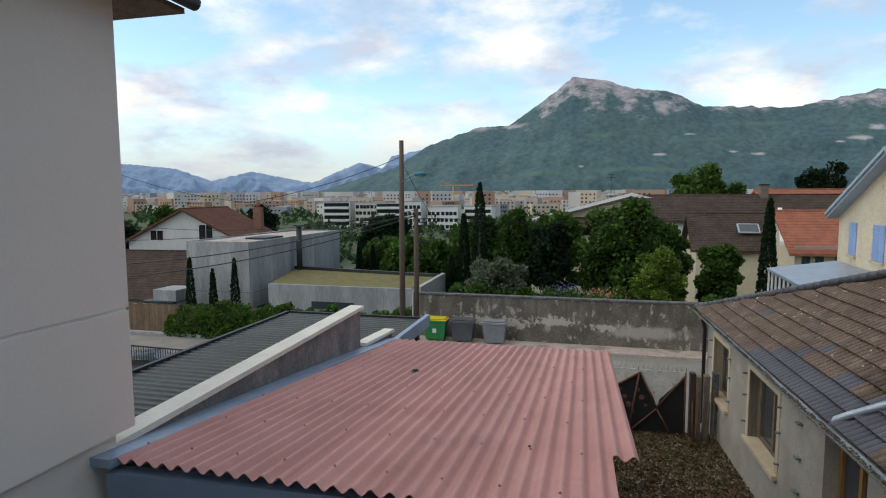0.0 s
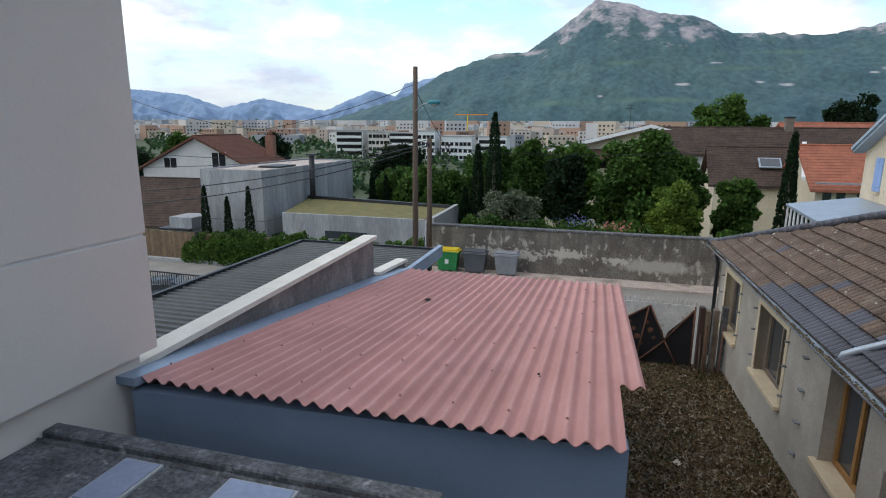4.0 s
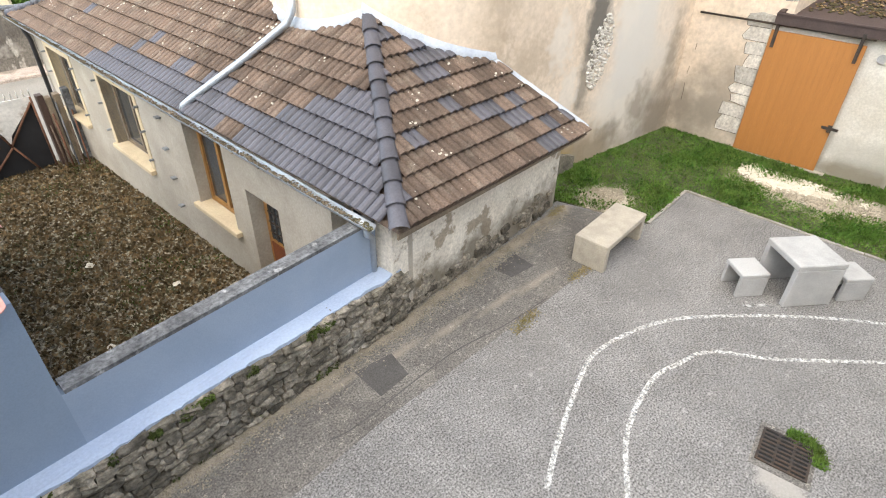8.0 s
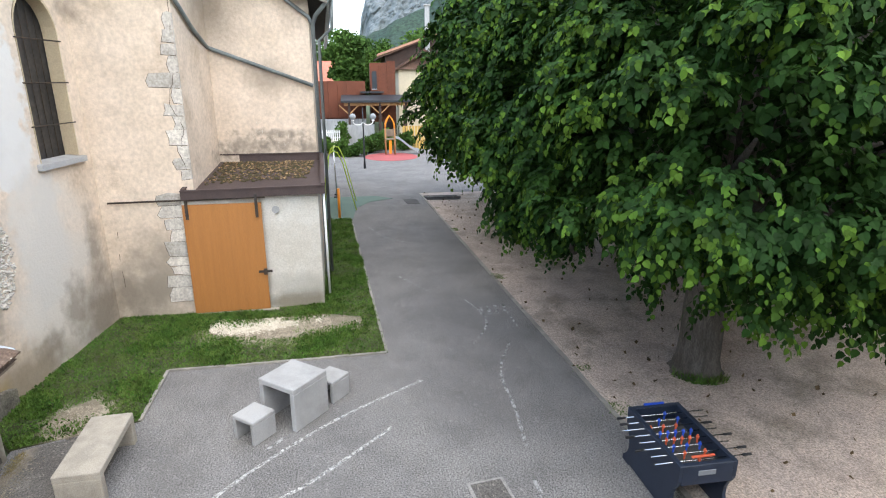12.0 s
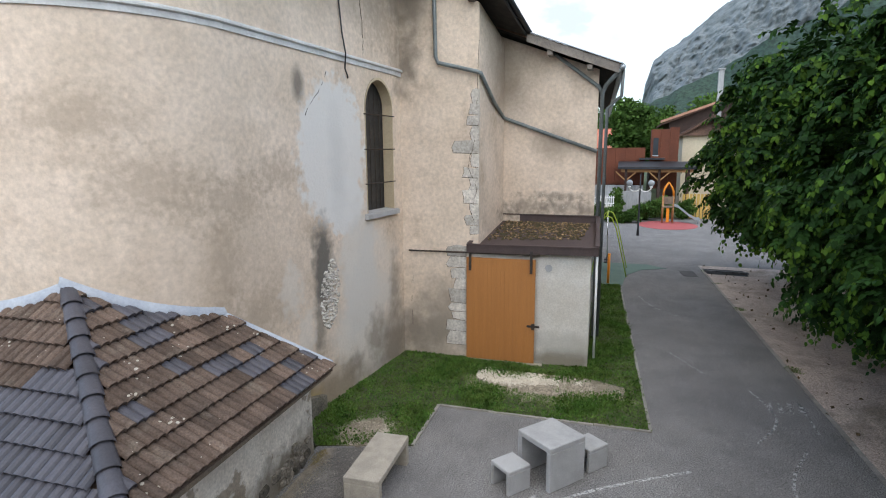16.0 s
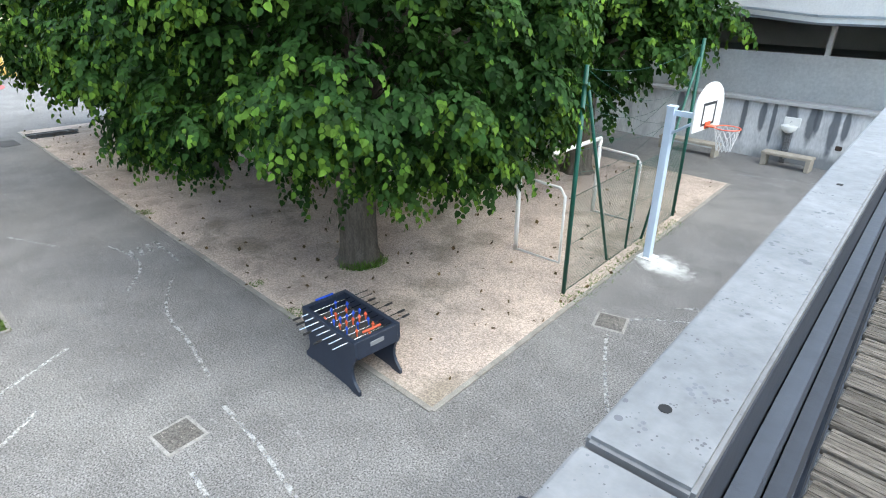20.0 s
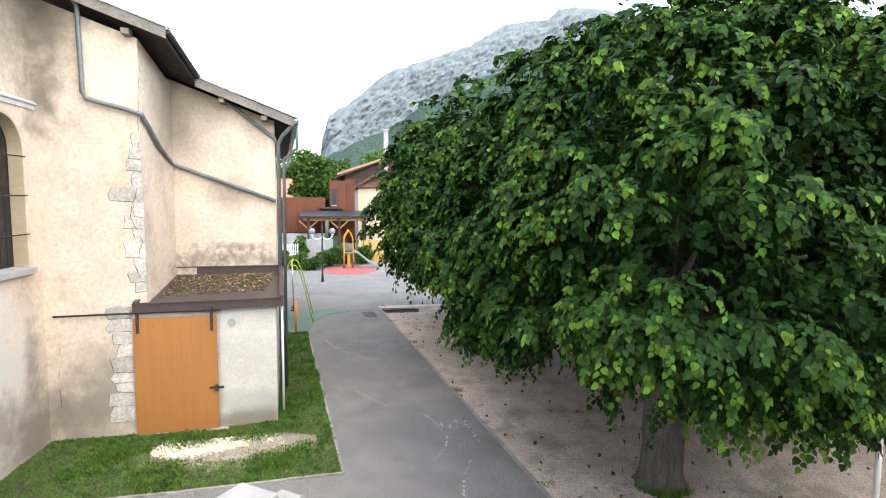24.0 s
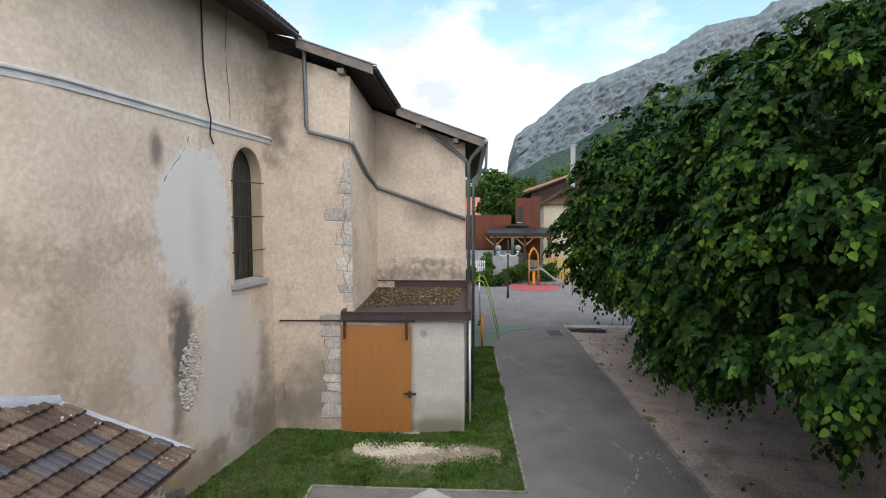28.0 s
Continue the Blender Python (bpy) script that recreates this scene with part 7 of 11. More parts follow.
def make_goal():
    e = thing("football_goal", (7.9, -9.75, 0), "white tubular football goal on the sand", "goal")
    # two posts of the mouth, crossbar, rear frame
    a, b = Vector((8.0, -9.70, 0)), Vector((8.2, -13.0, 0))
    c, d = Vector((6.9, -9.83, 0)), Vector((7.1, -13.1, 0))
    for name, pts, r in (("post", [a, a + Vector((0, 0, 1.95))], 0.05), ("post", [b, b + Vector((0, 0, 1.95))], 0.05), ("crossbar", [a + Vector((0, 0, 1.95)), b + Vector((0, 0, 1.95))], 0.05),
                         ("rear_frame", [a + Vector((0, 0, 0.03)), c + Vector((0, 0, 0.03)), c + Vector((0, 0, 1.5)), c + Vector((0.12, 0.01, 1.66)), a + Vector((0, 0, 1.72))], 0.03),
                         ("rear_frame", [b + Vector((0, 0, 0.03)), d + Vector((0, 0, 0.03)), d + Vector((0, 0, 1.5)), d + Vector((0.12, 0.01, 1.66)), b + Vector((0, 0, 1.72))], 0.03)):
        bm = B(); tube(bm, pts, r, 10); part(name, bm, M_white, e, smooth=True)
    return e


make_goal()


def make_net_fence():
    e = thing("net_fence", (6.3, -11, 0), "green wire mesh fence with tall net posts beside the sand", "fence")
    base = [(6.06, -8.85), (6.32, -10.74), (6.36, -11.55), (6.50, -13.0), (6.63, -14.25)]
    for (x, y), h, lean in ((base[0], 4.2, (0, 0)), (base[4], 4.3, (0, 0)), (base[2], 2.05, (0, 0)), (base[3], 2.05, (0, 0))):
        bm = B(); tube(bm, [(x, y, 0), (x + lean[0], y + lean[1], h)], 0.042 if h > 3 else 0.028, 10); part("post", bm, M_fence_green, e, "dark green steel post", smooth=True)
    for (x0, y0), (x1, y1), z in (((6.32, -10.74), (6.10, -9.0), 3.9), ((6.40, -12.3), (6.61, -14.1), 3.9)):
        bm = B(); tube(bm, [(x0, y0, 0), (x1, y1, z)], 0.03, 8); part("brace", bm, M_fence_green, e, smooth=True)
    # diamond mesh
    bm = B()
    p, q = Vector((6.06, -8.85, 0)), Vector((6.63, -14.25, 0))
    d = (q - p).normalized()
    L, H, s = (q - p).length, 1.95, 0.085
    for k in range(-int(H / s), int(L / s) + 1):
        for sg in (1, -1):
            u0 = k * s if sg > 0 else k * s + H
            pts = []
            a, b = (max(0.0, -u0), min(H, L - u0)) if sg > 0 else (max(0.0, u0 - L), min(H, u0))
            if b - a < 0.03:
                continue
            tube(bm, [p + d * (u0 + sg * a) + Vector((0, 0, a)), p + d * (u0 + sg * b) + Vector((0, 0, b))], 0.0028, 3, cap=False)
    part("wire_mesh", bm, M_fence_green, e, "fine green wire mesh")
    for z in (1.95, 1.0, 0.04):
        bm = B(); tube(bm, [p + Vector((0, 0, z)), q + Vector((0, 0, z))], 0.005, 4); part("tension_wire", bm, M_fence_green, e)
    # slack catch net strung higher up
    bm = B()
    for z0, z1, sag in ((4.15, 4.2, 0.25), (4.15, 3.4, 0.5), (3.9, 2.6, 0.4), (3.6, 3.6, 0.6), (3.2, 2.9, 0.5), (2.8, 3.9, 0.5), (2.4, 3.3, 0.5)):
        tube(bm, [p.lerp(q, t) + Vector((0, 0, z0 + (z1 - z0) * t - sag * 4 * t * (1 - t))) for t in np.linspace(0, 1, 9)], 0.004, 3, cap=False)
    part("net_cord", bm, M_fence_green, e, "slack green net cords")
    return e


make_net_fence()
# ================= trees =================
def unit(v):
    return v / (np.linalg.norm(v, axis=-1, keepdims=True) + 1e-9)


def leaf_set(base, d, s, f, L, wide=0.46):
    """Heart-shaped leaves folded on the midrib: base points, directions, side vectors, normals, lengths."""
    L = L[:, None]
    w = L * wide
    v = np.stack([base, base + d * L * 0.12 + s * w * 0.80 + f * L * 0.07, base + d * L * 0.52 + s * w * 0.78 + f * L * 0.05, base + d * L,
                  base + d * L * 0.52 - s * w * 0.78 + f * L * 0.05, base + d * L * 0.12 - s * w * 0.80 + f * L * 0.07], 1).reshape(-1, 3)
    k = np.arange(len(base))[:, None] * 6
    return v, np.concatenate([k + np.array([[0, 1, 2, 3]]), k + np.array([[0, 3, 4, 5]])])


def sprays(anchor, out, twig, count, size, r, droop=0.6):
    """Leaves along twigs that grow outwards from the anchors and hang over."""
    n = len(anchor)
    side = unit(np.cross(out, np.array([0, 0, 1.0])) + r.normal(0, 0.3, (n, 3)))
    tl = twig * r.uniform(0.6, 1.3, n)
    base, dirs = [], []
    for j in range(count):
        t = (j + 0.5) / count
        p = anchor + out * (tl * t)[:, None] * (1 - 0.35 * t)
        p = p.copy()
        p[:, 2] -= droop * tl * t * t * 0.75
        sg = 1.0 if j % 2 else -1.0
        d = out * 0.55 + side * sg * 0.75 + r.normal(0, 0.3, (n, 3))
        d[:, 2] -= droop * 0.9
        base.append(p + side * sg * 0.02)
        dirs.append(unit(d))
    base, d = np.concatenate(base), np.concatenate(dirs)
    m = len(base)
    up = np.array([0, 0, 1.0]) * 0.8 + np.tile(out, (count, 1)) * 0.7 + r.normal(0, 0.35, (m, 3))
    s = unit(np.cross(d, up))
    f = np.cross(s, d)
    return leaf_set(base, d, s, f, size * r.uniform(0.65, 1.2, m))


def lobed(lobes, n, r, depth=(0.8, 1.02)):
    """Points near the surface of a union of ellipsoids (x, y, z, rx, ry, rz), with outward directions."""
    lobes = np.array(lobes, float)
    area = (lobes[:, 3] * lobes[:, 4] + lobes[:, 4] * lobes[:, 5] + lobes[:, 3] * lobes[:, 5])
    pick = r.choice(len(lobes), n * 2, p=area / area.sum())
    v = unit(r.normal(0, 1, (n * 2, 3)))
    c, rad = lobes[pick, :3], lobes[pick, 3:]
    p = c + v * rad * r.uniform(*depth, (n * 2, 1))
    q = ((p[:, None] - lobes[None, :, :3]) / lobes[None, :, 3:])
    keep = (np.linalg.norm(q, axis=2).min(1) > depth[0] - 0.02)
    p, v = p[keep][:n], unit(v / rad)[keep][:n]
    return p, v


def crown_lobes(x, y, z0, z1, r, n, g, skirt=True):
    """Rounded masses that make up one uneven crown between two heights."""
    zc, h = (z0 + z1) / 2, (z1 - z0) / 2
    out = [(x, y, zc, r * 0.72, r * 0.72, h * 0.80)]
    for k in range(n):
        a = 2 * math.pi * k * 0.381966 + g.uniform(-0.3, 0.3)
        t = (k + 0.5) / n
        zz = zc + h * 0.78 * (2 * t - 1)
        q = r * math.sqrt(max(0.08, 1 - ((zz - zc + h * 0.12) / (h * 1.12)) ** 2)) * 0.72
        s = r * g.uniform(0.26, 0.40)
        out.append((x + q * math.cos(a), y + q * math.sin(a), zz, s, s, s * g.uniform(0.75, 1.05)))
    return out


def hanging_tufts(a, o, shoots, per, size, twig, r):
    """Fans of shoots at the anchors a, facing o; leaves in two ranks along each, the last ones split off as lighter
    tips. Two sets of corners and faces.
    """
    n = len(a) * shoots
    A, O = np.repeat(a, shoots, 0), np.repeat(o, shoots, 0)
    tone = np.repeat(r.uniform(0, 1, len(a)), shoots)
    flat = O.copy(); flat[:, 2] *= 0.35
    flat = unit(flat + r.normal(0, 0.75, (n, 3)) * np.array([1, 1, 0.16]))
    tl = twig * r.uniform(0.55, 1.25, n)
    rise = r.uniform(0.0, 0.35, n)
    drop = r.uniform(0.30, 0.85, n)
    A = A + r.normal(0, 0.10, (n, 3))
    side = unit(np.cross(flat, np.array([0, 0, 1.0])))
    base, dirs, faces_out, tip = [], [], [], []
    for j in range(per):
        t = (j + 0.3) / per
        p = A + flat * (tl * (t - 0.30 * t * t))[:, None]
        p[:, 2] += tl * (rise * t - drop * t * t)
        run = flat * (1 - 0.84 * t)[..., None] if np.ndim(t) else flat * (1 - 0.84 * t)
        run = run.copy(); run[:, 2] += rise - 2 * drop * t
        run = unit(run)
        sg = 1.0 if j % 2 else -1.0
        d = run * 0.55 + side * sg * 0.62 + r.normal(0, 0.22, (n, 3))
        d[:, 2] -= 0.22 + 0.50 * t
        base.append(p + side * sg * 0.012)
        dirs.append(unit(d))
        up = np.array([0, 0, 1.0]) * (1.1 - 0.5 * t) + flat * (0.25 + 0.5 * t) + r.normal(0, 0.22, (n, 3))
        faces_out.append(up)
        tip.append((t > 0.62) & (tone + 0.25 * r.normal(0, 1, n) > 0.42))
    base, d, up, tip = np.concatenate(base), np.concatenate(dirs), np.concatenate(faces_out), np.concatenate(tip)
    s = unit(np.cross(d, up))
    f = np.cross(s, d)
    L = size * r.uniform(0.62, 1.18, len(base))
    old, new_ = ~tip, tip
    return (*leaf_set(base[old], d[old], s[old], f[old], L[old]), *leaf_set(base[new_], d[new_], s[new_], f[new_], L[new_] * 0.88))


def make_linden(x, y, lobes, tufts, shoots, per, size, twig, trunk_r, zfork, seed, inner=2500):
    e = thing("linden_tree", (x, y, 0), "broad linden tree with a low drooping green crown", "tree", "lindens in the schoolyard")
    g = np.random.default_rng(seed)
    bm = B()
    rings = []
    sides = 28
    zs = [0, 0.08, 0.3, 0.8, 1.4, zfork, zfork + 1.2]
    rs = [1.45, 1.22, 1.06, 1.0, 0.97, 0.95, 0.6]
    for z, k in zip(zs, rs):
        rings.append([bm.verts.new((x + trunk_r * k * (1 + 0.07 * math.sin(9 * a + z) + 0.05 * math.sin(4 * a + 2 * z)) * math.cos(a), y + trunk_r * k * (1 + 0.07 * math.sin(9 * a + z) + 0.05 * math.sin(4 * a + 2 * z)) * math.sin(a), z)) for a in [2 * math.pi * j / sides for j in range(sides)]])
    for a, b in zip(rings, rings[1:]):
        for j in range(sides):
            bm.faces.new((a[j], a[(j + 1) % sides], b[(j + 1) % sides], b[j]))
    bm.faces.new(rings[-1])
    part("trunk", bm, M_bark, e, "grey-brown furrowed trunk", smooth=True)
    for lb in lobes[1:]:
        p0 = Vector((x, y, zfork + g.uniform(-0.3, 1.0)))
        p2 = Vector(lb[:3])
        mid = (p0 + p2) / 2 + Vector((0, 0, 0.25))
        bm = B()
        tube(bm, [p0, p0.lerp(mid, 0.6), mid, p2], [trunk_r * 0.42, trunk_r * 0.3, trunk_r * 0.22, 0.03], 7)
        part("limb", bm, M_bark, e, smooth=True)
    # tufts: shoots that fan out from the end of a twig, arch over and hang
    a, o = lobed(lobes, tufts * 3, g, (0.86, 1.04))
    dens = np.array([noise.noise(Vector((q[0], q[1], 1.7 * q[2])) * 0.85) + 0.6 * noise.noise(Vector((q[0], q[1], 1.7 * q[2])) * 1.9) for q in a])
    keep = dens + g.uniform(-0.08, 0.08, len(a)) > 0.05
    a, o, dens = a[keep][:tufts], o[keep][:tufts], dens[keep][:tufts]
    a = a + o * (0.9 * np.clip(dens, -0.2, 0.6))[:, None]
    v1, f1, v3, f3 = hanging_tufts(a, o, shoots, per, size, twig, g)
    a2, o2 = lobed(lobes, inner, g, (0.40, 0.68))
    v2, f2 = sprays(a2, o2, twig * 0.9, 7, size * 1.2, g, 0.8)
    part("crown", mesh_np("crown", np.concatenate([v1, v2]), np.concatenate([f1, f2 + len(v1)])), M_leaf, e, "dense heart-shaped dark green leaves")
    part("young_growth", mesh_np("young_growth", v3, f3), M_leaf_tip, e, "lighter yellow-green leaves at the shoot tips")
    return e


_g = np.random.default_rng(77)
L1 = [(10.1, -7.5, 5.7, 3.6, 3.6, 3.2), (7.4, -5.2, 3.9, 1.7, 1.8, 1.7), (7.2, -7.1, 4.2, 1.5, 1.5, 1.8), (8.5, -9.2, 4.1, 1.5, 1.4, 1.7), (9.4, -4.6, 4.3, 1.8, 1.5, 2.0), (11.6, -4.2, 4.2, 1.7, 1.5, 1.9),
      (13.0, -6.2, 4.2, 1.6, 1.8, 1.9), (12.8, -9.4, 4.0, 1.7, 1.8, 1.8), (10.3, -10.4, 4.0, 1.8, 1.5, 1.8), (8.2, -5.7, 6.1, 1.7, 1.6, 1.6), (7.7, -7.5, 6.6, 1.6, 1.7, 1.5), (9.5, -9.7, 6.6, 1.7, 1.5, 1.6),
      (10.6, -5.2, 6.9, 1.7, 1.5, 1.5), (12.2, -7.4, 6.8, 1.7, 1.8, 1.6), (9.5, -7.3, 7.5, 1.2, 1.2, 1.2), (10.6, -8.8, 8.4, 1.3, 1.3, 1.2), (9.6, -7.6, 8.95, 0.6, 0.6, 0.85), (10.4, -10.2, 9.0, 0.6, 0.6, 0.9), (11.2, -9.2, 9.1, 0.6, 0.6, 0.7),
      (6.7, -6.6, 2.9, 0.8, 0.9, 0.8), (8.2, -4.0, 3.1, 0.9, 0.7, 0.9), (7.5, -8.5, 3.1, 0.8, 0.8, 0.8), (8.9, -9.8, 3.2, 0.8, 0.7, 0.8)]
L1[0] = (10.1, -7.4, 6.0, 3.4, 3.4, 2.7)
L1 = [(a, b - (0.25 if b > -5.3 else 0), c + ((0.55 if a < 9.1 and b < -7.0 else 0.9 if a < 9.1 else 0.55) if c < 4.5 else 0), d, k, q) for a, b, c, d, k, q in L1]
L1 += [(10.6, -10.5, 7.8, 1.5, 1.4, 1.5), (10.5, -11.0, 9.1, 0.5, 0.5, 0.7), (10.7, -12.0, 7.0, 1.2, 1.1, 1.3), (9.9, -8.3, 9.2, 0.5, 0.5, 0.6)]
make_linden(9.95, -6.85, L1, 1600, 9, 14, 0.112, 0.62, 0.38, 2.4, 5, 3600)
make_linden(18.2, -7.1, crown_lobes(18.2, -7.2, 2.2, 8.8, 4.4, 16, _g), 900, 6, 9, 0.17, 0.75, 0.38, 2.3, 6, 2200)
make_linden(10.6, -15.7, crown_lobes(10.9, -15.7, 2.9, 9.8, 3.9, 16, _g), 900, 6, 9, 0.17, 0.75, 0.38, 2.4, 7, 2200)
make_linden(18.6, -15.4, crown_lobes(18.6, -15.4, 2.4, 9.5, 4.5, 14, _g), 450, 6, 8, 0.22, 0.85, 0.38, 2.4, 8, 1400)
make_linden(25.6, -7.0, crown_lobes(25.6, -7.0, 2.1, 8.5, 3.6, 12, _g), 380, 6, 8, 0.22, 0.85, 0.36, 2.3, 9, 1200)


def make_leafy(x, y, z0, z1, r, n, size, leaf, label, seed, name="tree", cat="tree", trunk=True, lobes=9, slim=1.0):
    """A tree or shrub farther off: trunk, and a crown of leaf clumps in several masses."""
    e = thing(name, (x, y, z0), label, cat)
    g = np.random.default_rng(seed)
    lb = crown_lobes(x, y, z0 + (z1 - z0) * (0.22 if trunk else 0.0), z1, r, lobes, g)
    lb = [(a, b, c, d * slim, k * slim, q) for a, b, c, d, k, q in lb]
    if trunk:
        bm = B()
        tube(bm, [(x, y, z0 - 0.3), (x, y, z0 + (z1 - z0) * 0.4), (x, y, z0 + (z1 - z0) * 0.75)], [r * 0.09 + 0.05, r * 0.07 + 0.03, 0.03], 8)
        part("trunk", bm, M_bark, e, smooth=True)
    p, o = lobed(lb, n, g, (0.72, 1.08))
    p2, o2 = lobed(lb, n // 2, g, (0.25, 0.72))
    big = np.concatenate([np.ones(len(p)), np.full(len(p2), 1.8)])
    p, o = np.concatenate([p, p2]), np.concatenate([o, o2])
    d = unit(o * 0.7 + g.normal(0, 0.6, (len(p), 3)))
    s = unit(np.cross(d, g.normal(0, 1, (len(p), 3))))
    v, f = leaf_set(p, d, s, np.cross(s, d), size * big * g.uniform(0.6, 1.3, len(p)), 0.55)
    part("crown", mesh_np("crown", v, f), leaf, e)
    return e


def make_cypress(x, y, z0, z1, r, n, size, label, seed):
    e = thing("cypress", (x, y, z0), label, "tree", "cypresses")
    g = np.random.default_rng(seed)
    t = g.uniform(0, 1, n)
    rad = r * np.minimum(1, 5 * t + 0.35) * np.clip((1 - t), 0, 1) ** 0.55 * g.uniform(0.75, 1.08, n)
    a = g.uniform(0, 6.28, n)
    p = np.stack([x + rad * np.cos(a), y + rad * np.sin(a), z0 + (z1 - z0) * t], 1)
    d = unit(np.stack([np.cos(a) * 0.35, np.sin(a) * 0.35, np.full(n, 1.0)], 1) + g.normal(0, 0.25, (n, 3)))
    s = unit(np.cross(d, g.normal(0, 1, (n, 3))))
    v, f = leaf_set(p, d, s, np.cross(s, d), size * g.uniform(0.6, 1.3, n), 0.4)
    bm = B(); tube(bm, [(x, y, z0 - 0.4), (x, y, z1 - 0.4)], [r * 0.3, 0.02], 6); part("trunk", bm, M_bark, e)
    part("crown", mesh_np("crown", v, f), M_leaf_dark, e)
    return e
# ================= school building and terrace =================
M_school_low = material("school_low_wall", (0.66, 0.66, 0.66), (0.55, 0.555, 0.56), 0.7, 0.9, fine=14, fine_amt=0.12, bump=0.3, c3=(0.36, 0.37, 0.385), c3_scale=1.3, c3_at=(0.52, 0.70), stretch=(1.6, 1.6, 0.45))
for _x, _h, _w in ((8.1, 0.8, .10), (7.5, 0.6, .12), (7.15, 0.9, .08), (6.62, 0.95, .20), (6.0, 0.75, .16), (5.85, 0.55, .10), (5.35, 0.9, .15), (5.05, 0.6, .10), (9.3, .7, .2), (10.4, .8, .15)):
    blot(M_school_low, (_x, -21.7, 1.75 - _h * 0.5), (_w, 0.3, _h), (0.085, 0.095, 0.11), (0.75, 1.1), 0.35, 3.0, 0.85)
blot(M_school_low, (5.2, -21.7, 0.0), (3.0, 0.3, 0.5), (0.13, 0.14, 0.15), (0.6, 1.2), 0.4, 2.5, 0.8)
M_shutter = material("brown_roller_shutter", (0.33, 0.13, 0.085), (0.27, 0.105, 0.07), 1.0, 0.55, fine_amt=0.05, bump=0)
M_canopy_soffit = material("canopy_soffit", (0.20, 0.20, 0.215), (0.17, 0.17, 0.185), 1.0, 0.9, fine_amt=0.08, bump=0)
M_awning = material("grey_render", (0.56, 0.545, 0.52), (0.50, 0.485, 0.465), 0.6, 0.9, fine=12, fine_amt=0.1, bump=0.25)


def make_school():
    y = -21.75
    e = thing("school_building", (4, -26, 0), "grey school building with a covered play area and brown shutters", "school")
    bm = B(); box(bm, (-12, -22.0, -0.1), (24, y, 1.86), 0.01); part("low_wall", bm, M_school_low, e, "stained grey plinth wall with dark water streaks")
    bm = B(); box(bm, (-12, -22.15, 1.86), (24, -21.62, 1.98), 0.015); part("ledge", bm, M_conc_pale, e, "pale concrete coping")
    bm = B(); box(bm, (-12, -22.9, 1.9), (24, -22.7, 3.36)); part("recessed_wall", bm, M_awning, e)
    bm = B(); box(bm, (-12, -29.2, 0), (24, -29.0, 9.5)); part("rear_wall", bm, M_school, e)
    bm = B(); box(bm, (-12, -29.0, 3.0), (24, -22.9, 3.1)); part("gallery_floor", bm, M_conc_pale, e)
    for x in (22.6, 18.6, 14.4, 10.4, 6.35, 2.2, -2, -6):
        bm = B(); box(bm, (x - .07, -22.9, 3.36), (x + .07, -22.74, 4.62)); part("post", bm, M_school, e)
    bm = B()
    prism(bm, [(-12, -21.2), (2.3, -21.2), (6.4, -21.2), (8.6, -21.5), (24, -21.5), (24, -29), (-12, -29)], lambda x, yy: 4.34 + (0.16 if x > 8 else 0), lambda x, yy: 4.42 + (0.16 if x > 8 else 0))
    part("canopy", bm, M_canopy_soffit, e, "grey canopy underside")
    for p, q, za, zb in (((-12, -21.2), (6.4, -21.2), 4.40, 4.40), ((6.4, -21.2), (8.6, -21.5), 4.40, 4.58), ((8.6, -21.5), (24, -21.5), 4.58, 4.58)):
        bm = B(); seg(bm, p, q, (za, zb), (za + .15, zb + .15), 0.08); part("fascia", bm, M_white, e, "white fascia")
        bm = B(); seg(bm, p, q, (za + .151, zb + .151), (za + .22, zb + .22), 0.05, 0.08 if p[0] > q[0] else 0.10); part("gutter", bm, M_zinc, e)
    wins = [(9.1, 11.1), (7.30, 8.62), (5.85, 7.16), (3.1, 5.66), (0.2, 2.7), (-2.6, -0.1), (11.5, 13.8), (14.2, 16.5)]
    bm = B()
    pierced(bm, (24, -21.75), (-12, -21.75), 4.5, 9.2, 0.25, [rect(24 - b, 5.68, 24 - a, 7.25) for a, b in sorted(wins, reverse=True)], 1)
    part("upper_wall", bm, M_school, e, "smooth grey upper wall")
    bm = B(); box(bm, (-12.3, -29.4, 9.2), (24.3, -21.2, 9.45)); part("roof", bm, M_conc_pale, e)
    for i, (a, b) in enumerate(wins):
        bm = B(); box(bm, (a, -21.99, 5.68), (b, -21.98, 7.25)); w = part("window", bm, M_pane, e)
        for s in ((a, 5.66, b, 5.74), (a, 7.19, b, 7.26), (a, 5.74, a + .07, 7.19), (b - .07, 5.74, b, 7.19), ((a + b) / 2 - .04 + (b - a) * .12, 5.74, (a + b) / 2 + .04 + (b - a) * .12, 7.19)):
            bm = B(); box(bm, (s[0], -21.93, s[1]), (s[2], -21.86, s[3])); part("window_frame", bm, M_white, w)
        if i in (1, 2, 4, 6):
            drop = 5.95 if i == 1 else (5.86 if i == 2 else 6.2)
            for k in range(int((7.2 - drop) / 0.052)):
                bm = B(); box(bm, (a + .07, -21.855, drop + k * .052), (b - .07, -21.835, drop + k * .052 + .046), 0.006); part("shutter_slat", bm, M_shutter, w)
        if i == 3:
            for k in range(24):
                bm = B(); box(bm, (4.9, -21.855, 5.9 + k * .052), (b - .07, -21.835, 5.9 + k * .052 + .046), 0.006); part("shutter_slat", bm, M_shutter, w)
    return e


make_school()


